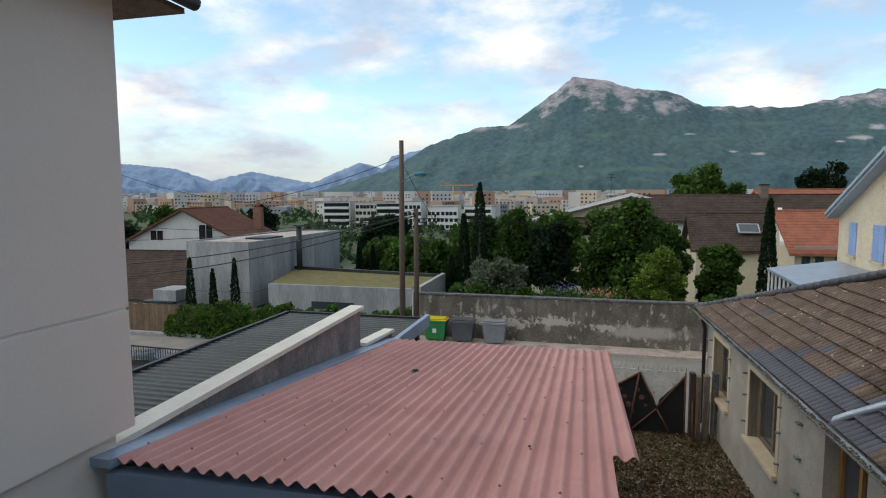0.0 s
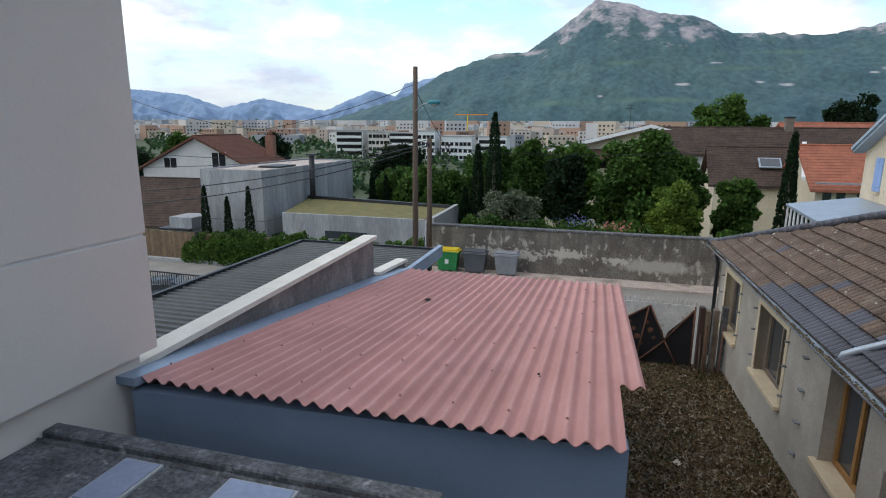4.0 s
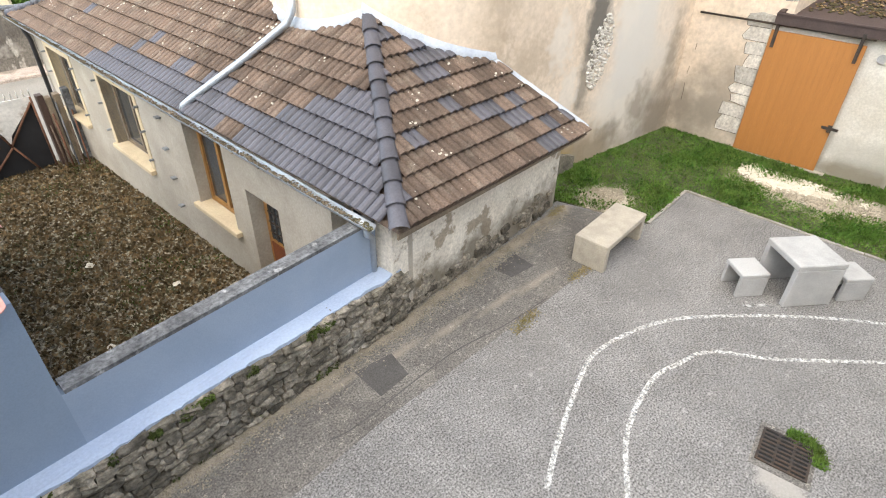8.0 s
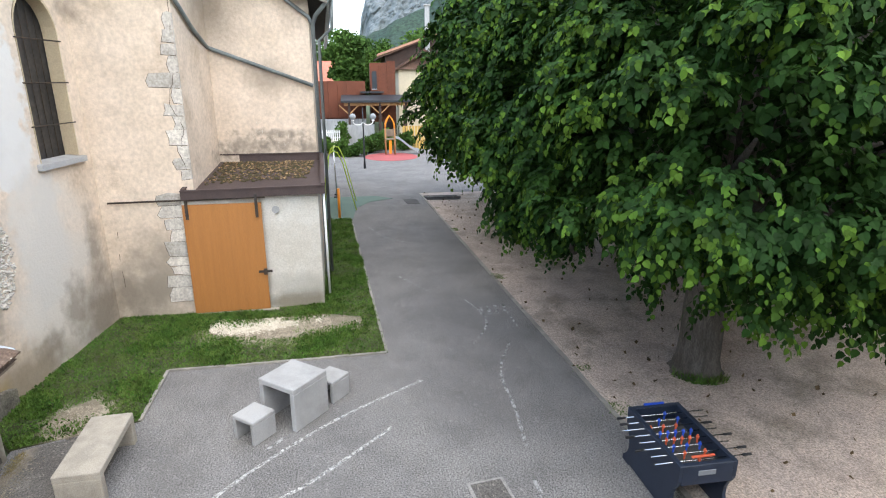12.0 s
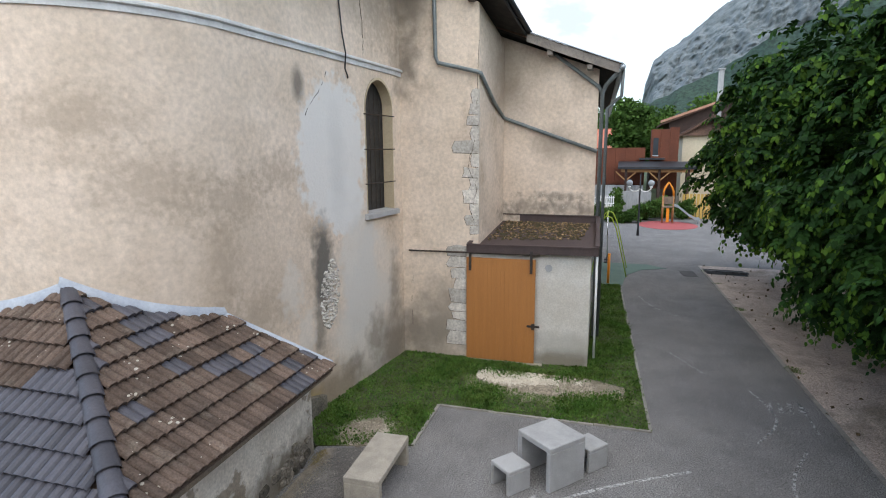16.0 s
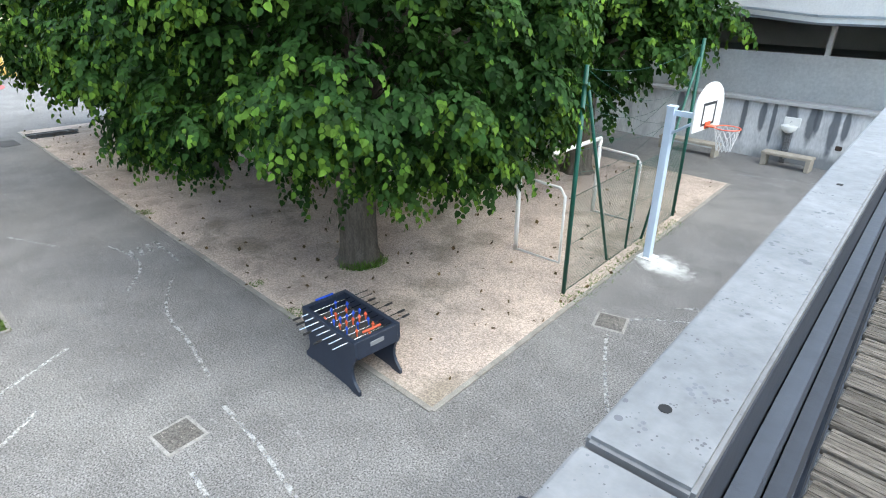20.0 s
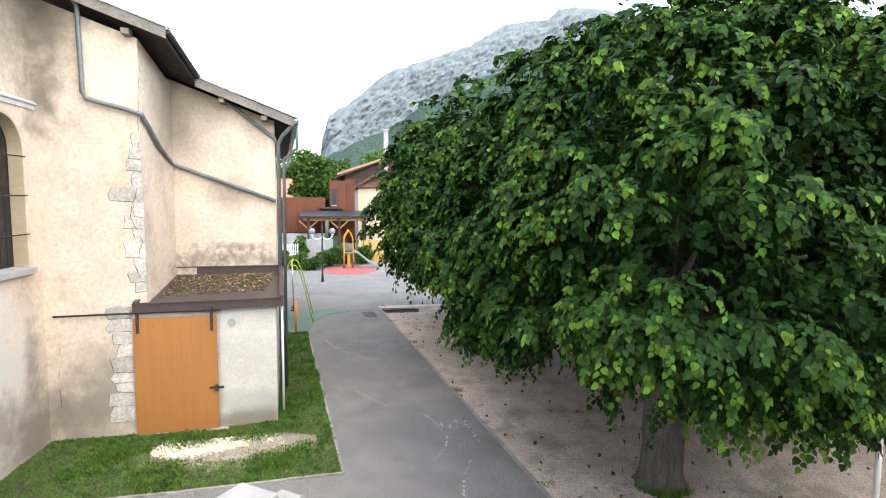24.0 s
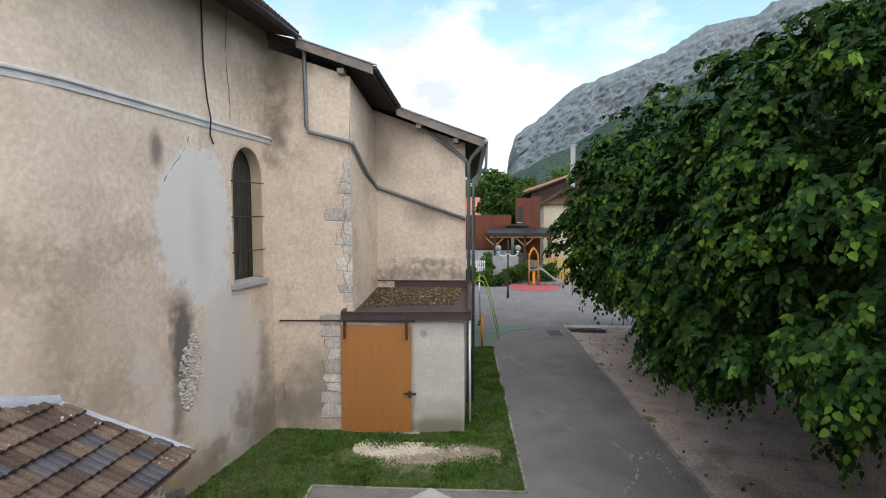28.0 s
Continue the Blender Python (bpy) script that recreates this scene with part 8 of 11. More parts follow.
def make_aircon():
    e = thing("air_conditioner", (2.95, -21.5, 4.95), "white outdoor air conditioner on wall brackets", "air conditioner")
    bm = B(); box(bm, (2.55, -21.68, 5.05), (3.37, -21.38, 5.58), 0.02); c = part("casing", bm, M_white, e)
    bm = B(); bmesh.ops.create_cone(bm, cap_ends=True, segments=24, radius1=.2, radius2=.2, depth=.03, matrix=pose(2.8, -21.37, 5.31, 90)); part("fan_grille", bm, M_black, c)
    for x in (2.65, 3.27):
        bm = B(); box(bm, (x - .02, -21.75, 5.0), (x + .02, -21.36, 5.04)); part("bracket", bm, M_dark_metal, e)
    for z in (4.75, 5.0, 5.33):
        bm = B(); tube(bm, [(3.85, -21.7, z), (2.2, -21.68, z - 0.02)], .018, 6); part("pipe", bm, M_dark_metal, e)
    for x in (3.85, 3.72):
        bm = B(); tube(bm, [(x, -21.7, 4.65), (x, -21.7, 5.34)], .02, 6); part("pipe", bm, M_dark_metal, e)
    bm = B(); box(bm, (8.05, -21.745, 5.12), (8.3, -21.6, 5.3), .01)
    tagged(part("wall_lamp", bm, M_zinc), "small grey lamp box on the school wall", "lamp")


make_aircon()


def make_basin():
    e = thing("washbasin", (6.55, -21.5, 0.43), "small white ceramic washbasin on the stained wall", "washbasin")
    bm = B()
    prof = [(.06, 1.02), (.14, 1.06), (.22, 1.14), (.25, 1.25), (.24, 1.26), (.2, 1.16), (.05, 1.10)]
    rings = [[bm.verts.new((6.55 + r * math.cos(a), -21.52 + .8 * r * math.sin(a), z)) for a in [2 * math.pi * k / 20 for k in range(20)]] for r, z in prof]
    for a, b in zip(rings, rings[1:]):
        for k in range(20):
            bm.faces.new((a[k], a[(k + 1) % 20], b[(k + 1) % 20], b[k]))
    bm.faces.new(rings[-1])
    part("bowl", bm, M_white, e, smooth=True)
    bm = B(); box(bm, (6.3, -21.745, 1.2), (6.8, -21.7, 1.5), .015); part("splashback", bm, M_white, e)
    bm = B(); box(bm, (6.46, -21.74, 0.0), (6.64, -21.6, 1.03), .01); part("pedestal", bm, M_concrete, e)
    bm = B(); tube(bm, [(6.55, -21.7, 1.35), (6.55, -21.6, 1.4), (6.55, -21.52, 1.36)], .012, 6); part("tap", bm, M_chrome, e)
    bm = B(); box(bm, (4.98, -21.745, .68), (5.16, -21.66, .82), .02)
    tagged(part("wall_tap", bm, M_iron), "small iron tap box on the stained wall", "tap")


make_basin()


def make_yard_bench(x0, x1, y0, y1, h, tone):
    e = thing("concrete_bench", ((x0 + x1) / 2, (y0 + y1) / 2, 0), "weathered concrete bench by the school wall", "bench", "concrete benches")
    bm = B(); box(bm, (x0, y0, h - .09), (x1, y1, h), .015); part("seat", bm, M_conc_bench, e)
    for a in (x0 + .02, x1 - .16):
        bm = B(); box(bm, (a, y0 + .03, 0), (a + .14, y1 - .03, h - .09), .012); part("leg", bm, M_conc_bench, e)


make_yard_bench(5.5, 7.0, -21.3, -20.85, .46, 0)
make_yard_bench(8.3, 10.4, -20.9, -20.45, .46, 0)


def make_panels():
    for z0, z1 in ((1.38, 1.84), (.42, .80)):
        bm = B(); box(bm, (3.0, -21.745, z0), (3.82, -21.72, z1), .006)
        tagged(part("wall_panel", bm, M_pale_blue), "pale blue painted panel on the school wall", "panel", "blue wall panels")


make_panels()


def make_terrace():
    """Deck boards across, a steel edge beam, and a flat rail on posts."""
    e = thing("terrace", (0, -6, 4.06), "timber-decked terrace with a flat pale grey metal rail", "terrace")
    k0 = 0.1045
    def at(s, off=0.0):
        return (0.6475 + k0 * (0.42 + s) + off, -0.42 - s)
    bm = B(); prism(bm, [(-7, -0.5), (0.56, -0.5), (2.12, -15.75), (-7, -15.75)], 3.75, 3.98); part("slab", bm, M_conc_pale, e)
    bm = B(); seg(bm, at(0.1, -.06), at(15.2, -.06), 3.7, 4.05, .04); part("edge_beam", bm, M_rail_dark, e)
    tops = [0.02, 0.55]
    while tops[-1] < 6:
        tops.append(tops[-1] + 2.95)
    for a, b in zip(tops, tops[1:]):
        b = min(b, 6.5)
        bm = B(); seg(bm, at(a + .003), at(b - .003), 5.046, 5.06, .068, -.002)
        bmesh.ops.bevel(bm, geom=list(bm.edges), offset=.003, segments=2, affect="EDGES")
        r = part("handrail", bm, M_rail, e, "scuffed pale grey flat handrail")
        s = a + .06
        while s < b - .05:
            x, y = at(s)
            bm = B(); bmesh.ops.create_cone(bm, cap_ends=True, segments=14, radius1=.0045, radius2=.0045, depth=.0012, matrix=pose(x + .004, y, 5.0599)); part("screw_hole", bm, M_void, r)
            s += .63
        for off, z0, z1, w, mt in ((-.022, 4.86, 5.0455, .030, M_rail_dark), (-.047, 4.80, 4.985, .016, M_rail_mid), (-.064, 4.74, 4.94, .014, M_rail_dark)):
            bm = B(); seg(bm, at(a, off), at(b, off), z0, z1, w); part("rail_profile", bm, mt, e, "dark grey rail profile")
    s = .3
    while s < 6.5:
        x, y = at(s, -.05)
        bm = B(); box(bm, (x - .025, y - .025, 3.98), (x + .025, y + .025, 5.0), .004); part("post", bm, M_rail_dark, e)
        s += 1.475
    for z in (4.2, 4.4, 4.6):
        bm = B(); seg(bm, at(.05, -.05), at(6.45, -.05), z, z + .025, .025); part("rail_bar", bm, M_rail_dark, e)
    x, y = at(.5, .05)
    bm = B(); tube(bm, [(x, y - .02, 5.0), (x, y + .06, 5.0)], .016, 10); part("joint_clamp", bm, M_rail_dark, e)
    y = -0.55
    while y > -15.6:
        xe = 0.57 + k0 * -y
        bm = B(); box(bm, (-6.5, y - .119, 4.032), (xe, y, 4.06), .004)
        for g in range(3):
            box(bm, (-6.5, y - .02 - .038 * g - .012, 4.06), (xe - .001, y - .02 - .038 * g, 4.0625))
        part("deck_board", bm, M_deck, e)
        y -= .135
    return e


M_rail_mid = material("rail_profile_grey", (0.050, 0.060, 0.078), (0.042, 0.050, 0.066), 3.0, 0.55, fine=40, fine_amt=0.08, bump=0.05, spec=0.25)
make_terrace()
# ================= playground at the end of the courtyard =================
def bar(name, pts, r, mat, parent, label="", sides=8):
    bm = B(); tube(bm, pts, r, sides)
    return part(name, bm, mat, parent, label)


M_lime_paint = material("lime_green_paint", (0.42, 0.55, 0.05), (0.36, 0.48, 0.05), 2, 0.45, fine_amt=0.05, bump=0)
M_orange_paint = material("orange_paint", (0.80, 0.28, 0.02), (0.72, 0.24, 0.02), 2, 0.45, fine_amt=0.05, bump=0)
M_globe = material("lamp_globe", (0.30, 0.32, 0.33), (0.26, 0.28, 0.29), 2, 0.2, fine_amt=0, bump=0)
M_dark_wood = material("dark_stained_wood", (0.06, 0.034, 0.026), (0.045, 0.027, 0.021), 2, 0.7, fine=30, fine_amt=0.2, bump=0.1)
M_beam = material("larch_beam", (0.42, 0.22, 0.09), (0.34, 0.17, 0.07), 2, 0.7, fine=30, fine_amt=0.2, bump=0.1)
M_cream_wall = material("cream_render", (0.62, 0.54, 0.40), (0.55, 0.48, 0.35), 0.5, 0.9, fine=6, fine_amt=0.08, bump=0.1)


def make_swing():
    e = thing("swing_frame", (26.2, 0.4, 0), "lime green tubular swing frame in the playground", "swing")
    for x in (25.6, 27.6):
        bar("frame_leg", [(x, 1.2, 0), (x, .92, 2.2), (x, .8, 2.5), (x, .65, 2.62), (x, .45, 2.55), (x, .25, 2.1), (x, -.25, 0)], .026, M_lime_paint, e)
    bar("top_bar", [(25.6, .65, 2.62), (27.6, .65, 2.62)], .035, M_lime_paint, e)
    for x in (26.2, 26.9):
        bar("chain", [(x - .15, .65, 2.6), (x - .15, .6, .55)], .01, M_chrome, e)
        bar("chain", [(x + .15, .65, 2.6), (x + .15, .6, .55)], .01, M_chrome, e)
        bm = B(); box(bm, (x - .22, .5, .5), (x + .22, .72, .55), .01); part("seat", bm, M_black, e)
    p = thing("bollard", (24.2, .45, 0), "orange painted post at the playground edge", "bollard")
    bar("shaft", [(24.2, .45, 0), (24.2, .45, 1.22)], .055, M_orange_paint, p)
    bar("cap", [(24.2, .45, 1.22), (24.2, .45, 1.25)], .06, M_orange_paint, p)


make_swing()


def make_globe_lamp():
    x, y = 38, -.85
    e = thing("street_lamp", (x, y, 0), "black lamp post with two white globes", "street lamp")
    bar("pole", [(x, y, 0), (x, y, .5), (x, y, 3.0), (x, y, 3.85)], [.09, .06, .045, .03], M_dark_metal, e)
    for s in (-1, 1):
        pts = [(x, y, 3.0)] + [(x, y + s * (.32 - .32 * math.cos(a)), 3.0 - .22 * math.sin(a)) for a in (.6, 1.2, 1.57, 2.0, 2.6, 3.14)]
        bar("arm", pts, .035, M_white, e)
        bm = B(); bmesh.ops.create_uvsphere(bm, u_segments=16, v_segments=10, radius=.2, matrix=pose(x, y + s * .64, 3.3)); g = part("globe", bm, M_globe, e, "white glass globe", True)
        bm = B(); bmesh.ops.create_cone(bm, cap_ends=True, segments=12, radius1=.1, radius2=.07, depth=.1, matrix=pose(x, y + s * .64, 3.08)); part("collar", bm, M_white, g)


make_globe_lamp()


def make_climber():
    x, y = 45, -2.95
    e = thing("climbing_tower", (x, y, 0), "orange climbing tower with a steel slide", "slide")
    for s in (-1, 1):
        for d in (-.4, .4):
            bar("post", [(x + d, y + s * .35, 0), (x + d, y + s * .35, 2.0)], .05, M_beam, e)
    for d in (-.4, .4):
        pts = [(x + d, y - .35, 2.0), (x + d, y - .33, 2.35), (x + d, y - .2, 2.65), (x + d, y, 2.95), (x + d, y + .2, 2.65), (x + d, y + .33, 2.35), (x + d, y + .35, 2.0)]
        bar("arch", pts, .045, M_orange_paint, e)
    bm = B(); box(bm, (x - .45, y - .4, 1.15), (x + .45, y + .4, 1.22)); part("platform", bm, M_wood, e)
    bm = B(); box(bm, (x - .42, y - .3, 1.4), (x - .38, y + .3, 1.95), .02); part("panel", bm, M_wood, e)
    bm = B(); box(bm, (x - .42, y - .1, .1), (x - .38, y + .1, 1.1)); part("panel", bm, M_orange_paint, e)
    bm = B()
    pts = [(y - .4, 1.25), (y - .7, 1.15), (y - 1.5, .5), (y - 1.9, .28), (y - 2.2, .26)]
    for d0, d1, h in ((-.25, .25, .03), (-.29, -.25, .16), (.25, .29, .16)):
        for (a, za), (b, zb) in zip(pts, pts[1:]):
            seg(bm, (x + (d0 + d1) / 2, a), (x + (d0 + d1) / 2, b), (za, zb), (za + h, zb + h), d1 - d0)
    part("slide", bm, M_zinc, e, "steel slide")
    bar("slide_leg", [(x, y - 2.1, 0), (x, y - 2.1, .27)], .03, M_zinc, e)


make_climber()


def make_play_setting():
    bm = B(); box(bm, (46.9, .3, -.05), (47.15, 9, .95), .01)
    tagged(part("wall_low_end", bm, M_render_pale), "low pale wall behind the playground", "wall", kind="structure")
    bm = B(); box(bm, (48.6, -1.9, -.05), (48.9, .6, 2.0), .01)
    tagged(part("wall_grey_end", bm, M_conc_house), "grey rendered wall under the pergola", "wall", kind="structure")
    bm = B(); box(bm, (50.6, -1.3, -.05), (50.9, 6, 2.35), .01)
    tagged(part("wall_terrace_end", bm, M_conc_house), "grey retaining wall", "wall", kind="structure")
    f = thing("fence", (46.5, 4, .0), "white picket fence on the low wall", "fence")
    for k in range(30):
        yy = .9 + k * .16
        bm = B(); box(bm, (47.0, yy, .95), (47.03, yy + .08, 1.75), .006); part("picket", bm, M_white, f)
    for z in (1.1, 1.55):
        bm = B(); box(bm, (47.032, .85, z), (47.06, 5.8, z + .06)); part("rail", bm, M_white, f)
    f2 = thing("fence", (46.8, -6, 0), "yellow timber fence beside the slide", "fence")
    for k in range(8):
        bm = B(); box(bm, (48.2, -6.2 + k * .26, 0), (48.26, -6.0 + k * .26, 1.9), .01); part("board", bm, M_yellow_wood, f2)
    p = thing("pergola", (50, -2, 0), "timber pergola with a dark flat roof", "pergola")
    for x in (49.3, 51.0):
        for y in (.1, -2.45, -4.6):
            bm = B(); box(bm, (x - .09, y - .09, 0), (x + .09, y + .09, 3.72)); part("post", bm, M_dark_wood, p)
    for x in (49.3, 51.0):
        bm = B(); box(bm, (x - .08, -5.0, 3.5), (x + .08, .5, 3.74)); part("beam", bm, M_beam, p, "larch beam")
    for y in (-2.45, .1):
        for s in (-1, 1):
            bm = B(); seg(bm, (49.3, y), (49.3, y + s * .8), (2.75, 3.48), (2.88, 3.6), .1); part("brace", bm, M_beam, p)
    bm = B(); prism(bm, [(48.9, -5.2), (51.6, -5.2), (51.6, .75), (48.9, .75)], lambda x, y: 3.75 + (x - 48.9) * .12, lambda x, y: 3.93 + (x - 48.9) * .14); part("roof", bm, M_dark_metal, p, "dark sheet roof")
    h = thing("corten_building", (53, 0, 0), "building clad in rusty corten steel", "building")
    for k in range(8):
        y0 = -1.35 + k * .8
        bm = B(); box(bm, (52.0, y0, 2.35), (52.3, y0 + .79, 5.45), .008); part("panel", bm, M_rust, h)
    for k in range(3):
        bm = B(); box(bm, (52.05, -3.95 + k * .72, 2.0), (54.5, -3.95 + k * .72 + .71, 6.95 if k else 7.1), .008); part("panel", bm, M_rust, h)
    bm = B(); box(bm, (52.3, -1.3, 0), (58, 6, 5.3)); part("core", bm, M_rust, h)
    bm = B(); box(bm, (52.0, -2.35, 4.8), (52.06, -1.95, 6.25)); w = part("window", bm, M_pane, h)
    bm = B(); box(bm, (51.98, -2.4, 4.74), (52.1, -1.9, 4.8)); part("sill", bm, M_zinc, w)
    bm = B(); box(bm, (51.5, -2.9, 4.45), (52.04, -.9, 4.6)); part("canopy", bm, M_dark_metal, h)
    for k, (x, y, r, z1) in enumerate(((44.3, -.2, .9, .9), (44.8, .9, .9, 1.2), (46.0, -1.5, 1.0, 1.5), (47.5, -2.6, 1.0, 1.8), (48.0, .8, .7, 2.5), (46.2, 2.2, .9, 1.2), (47.6, -4.4, .9, 1.6))):
        make_leafy(x, y, 0, z1, r, 900, .13, (M_leaf_far, M_leaf_hedge)[k % 2], "rounded green shrub beside the playground", 300 + k, "shrub", "shrub", False, 6)
    # flat near-black sheet on the paving, crossed by a low kerb
    bm = B(); prism(bm, [(27.2, -3.62), (28.3, -3.56), (28.2, -5.2), (27.1, -5.25)], -.05, .02); tagged(part("pavement_slot", bm, M_void), "flat near-black slot beside the sand", "drain", kind="structure")
    bm = B(); prism(bm, [(27.6, -3.55), (27.75, -3.55), (27.65, -5.3), (27.5, -5.3)], -.05, .09); tagged(part("step", bm, M_concrete), "low concrete kerb across the dark slot", "kerb", kind="structure")


M_yellow_wood = material("yellow_timber", (0.55, 0.36, 0.10), (0.48, 0.30, 0.08), 2, 0.7, fine=20, fine_amt=0.15, bump=0)
make_play_setting()


def gable_roof(e, c, half, length, ze, zr, yaw, mat, over=.4, thick=.16, course=.34, hip=0.0, name="roof"):
    """Two tiled slopes with stepped courses over a ridge that runs along yaw (0 = along x)."""
    R = Matrix.Translation((c[0], c[1], 0)) @ Matrix.Rotation(radians(yaw), 4, "Z")
    rise = (zr - ze) / half
    L = length / 2 + over
    for s in (-1, 1):
        n = max(3, int(math.hypot(half + over, (half + over) * rise) / course))
        prof = []
        for i in range(n):
            a, b = (half + over) * (1 - i / n), (half + over) * (1 - (i + 1) / n)
            prof += [(a, zr - a * rise + .035), (b, zr - b * rise)]
        prof += [(0, zr - thick), (half + over, zr - (half + over) * rise - thick), prof[0]]
        bm = B()
        sheet(bm, lambda k, e2: R @ Vector((e2, s * prof[k][0], prof[k][1])), range(len(prof)), (-L, L))
        for e2 in (-L, L):
            bm.faces.new([bm.verts.new(R @ Vector((e2, s * a, z))) for a, z in prof[:-1]])
        bmesh.ops.remove_doubles(bm, verts=bm.verts, dist=1e-4)
        bmesh.ops.recalc_face_normals(bm, faces=bm.faces)
        part(name, bm, mat, e)
    if hip:
        for s in (-1, 1):
            bm = B()
            L = length / 2 + over
            v = [bm.verts.new(R @ Vector(p)) for p in ((s * L, half + over, zr - (half + over) * rise), (s * L, -half - over, zr - (half + over) * rise), (s * (L - hip), 0, zr))]
            bm.faces.new(v)
            part(name, bm, mat, e)
    bm = B()
    L = length / 2 + over - hip
    tube(bm, [R @ Vector((-L, 0, zr + .03)), R @ Vector((L, 0, zr + .03))], .1, 8)
    part("ridge", bm, mat, e)


def house_walls(e, c, half, length, z0, ze, zr, yaw, mat, gables=True):
    R = Matrix.Translation((c[0], c[1], 0)) @ Matrix.Rotation(radians(yaw), 4, "Z")
    for s in (-1, 1):
        for kind in ("side", "end"):
            bm = B()
            if kind == "side":
                pts = [(-length / 2, s * half, z0), (length / 2, s * half, z0), (length / 2, s * half, ze), (-length / 2, s * half, ze)]
                off = Vector((0, -s * .3, 0))
            else:
                pts = [(s * length / 2, -half + .3, z0), (s * length / 2, half - .3, z0), (s * length / 2, half - .3, ze), (s * length / 2, -half + .3, ze)]
                if gables:
                    pts.insert(3, (s * length / 2, 0, zr - .1))
                off = Vector((-s * .3, 0, 0))
            a = [bm.verts.new(R @ Vector(p)) for p in pts]
            b = [bm.verts.new(R @ (Vector(p) + off)) for p in pts]
            bm.faces.new(a); bm.faces.new(b[::-1])
            for i in range(len(a)):
                bm.faces.new((a[i], b[i], b[(i + 1) % len(a)], a[(i + 1) % len(a)]))
            bmesh.ops.recalc_face_normals(bm, faces=bm.faces)
            part("wall", bm, mat, e)
    return R


def house_window(e, R, u, z, w, h, side, frame_mat=None, pane_mat=None, shutter=None):
    """A window on a wall: side is ('x'|'y', offset of the face); frame proud, pane behind it."""
    ax, o = side
    s = 1 if o > 0 else -1
    def place(a, b, d0, d1):
        if ax == "y":
            return (a[0], o + s * d0, a[1]), (b[0], o + s * d1, b[1])
        return (o + s * d0, a[0], a[1]), (o + s * d1, b[0], b[1])
    bm = B(); box(bm, *place((u - w / 2, z), (u + w / 2, z + h), .005, .02), 0, R); p = part("window", bm, pane_mat or M_pane, e)
    for a, b in (((u - w / 2 - .06, z + h), (u + w / 2 + .06, z + h + .08)), ((u - w / 2 - .06, z - .1), (u + w / 2 + .06, z)), ((u - w / 2 - .06, z), (u - w / 2, z + h)), ((u + w / 2, z), (u + w / 2 + .06, z + h)), ((u - .03, z), (u + .03, z + h))):
        bm = B(); box(bm, *place(a, b, .0, .06), 0, R); part("window_frame", bm, frame_mat or M_white, p)
    if shutter:
        for t in (-1, 1):
            c = u + t * (w * .75 + .06)
            bm = B(); box(bm, *place((c - w / 4, z), (c + w / 4, z + h), .0, .05), 0, R); part("shutter", bm, shutter, p)


def make_far_houses_east():
    e = thing("house", (60, -9, 0), "house with a dark timber gable under a broad low roof", "house")
    house_walls(e, (65.5, -9.2), 5.6, 10, 0, 8.0, 10.0, 0, M_dark_wood)
    gable_roof(e, (65.5, -9.2), 5.6, 10, 8.0, 10.1, 0, M_brown_roof, .8)
    for y1, z0, z1 in ((-2.75, 7.75, 10.1), (-15.65, 7.75, 10.1)):
        bm = B(); seg(bm, (59.65, y1), (59.65, -9.2), (z0, z1 - .12), (z0 + .22, z1 + .1), .08); part("bargeboard", bm, M_verge_pink, e, "faded pink bargeboard")
    bm = B(); box(bm, (60.2, -8.05, 8.2), (60.65, -7.6, 12.5), .01); ch = part("chimney", bm, M_conc_house, e, "tall grey rendered chimney")
    bm = B(); box(bm, (60.1, -8.15, 12.5), (60.75, -7.5, 12.62), .01); part("chimney_cap", bm, M_conc_pale, ch)
    v = thing("house", (57, -6.9, 0), "cream house with a hipped brown tiled roof", "house")
    house_walls(v, (57.6, -7.0), 2.5, 4.2, 0, 6.7, 6.8, 0, M_cream_wall, False)
    gable_roof(v, (57.6, -7.0), 2.5, 4.2, 6.7, 8.2, 0, M_brown_roof, .4, .16, .34, 1.6)
    h = thing("house", (82, 3, 0), "house with a bright pink tiled roof", "house")
    R = house_walls(h, (84, 5), 4, 10, 0, 5.2, 7.6, 90, M_cream_wall)
    gable_roof(h, (84, 5), 4, 10, 5.2, 7.9, 90, M_pink_tile)
    for k, (x, y, z1, r) in enumerate(((72, .2, 11.6, 2.6), (78, -2.6, 10.2, 3.2), (90, 3.4, 10.5, 3.4), (72, 9.5, 9.2, 3.0), (60, 9.5, 7.5, 2.5), (90, -3, 12, 4), (95, 8, 11, 4), (75, -9, 11, 4), (58, -10, 8, 3), (52, -12, 7, 3), (100, -14, 14, 5), (70, 14, 9, 4), (110, 2, 15, 5))):
        make_leafy(x, y, 0, z1, r, 2200, .34, (M_leaf_far, M_leaf_hedge)[k % 3 == 1], "full green tree behind the playground", 400 + k, "tree", "tree", True, 9)


M_verge_pink = material("faded_pink_paint", (0.46, 0.25, 0.17), (0.38, 0.20, 0.14), 1.5, 0.8, fine=8, fine_amt=0.15, bump=0)
M_brick = material("chimney_brick", (0.30, 0.15, 0.10), (0.24, 0.12, 0.085), 3, 0.9, fine=10, fine_amt=0.3, bump=0.1)
M_pink_tile = material("pink_tile", (0.58, 0.22, 0.15), (0.50, 0.18, 0.12), 1.5, 0.85, fine=10, fine_amt=0.2, bump=0)
make_far_houses_east()
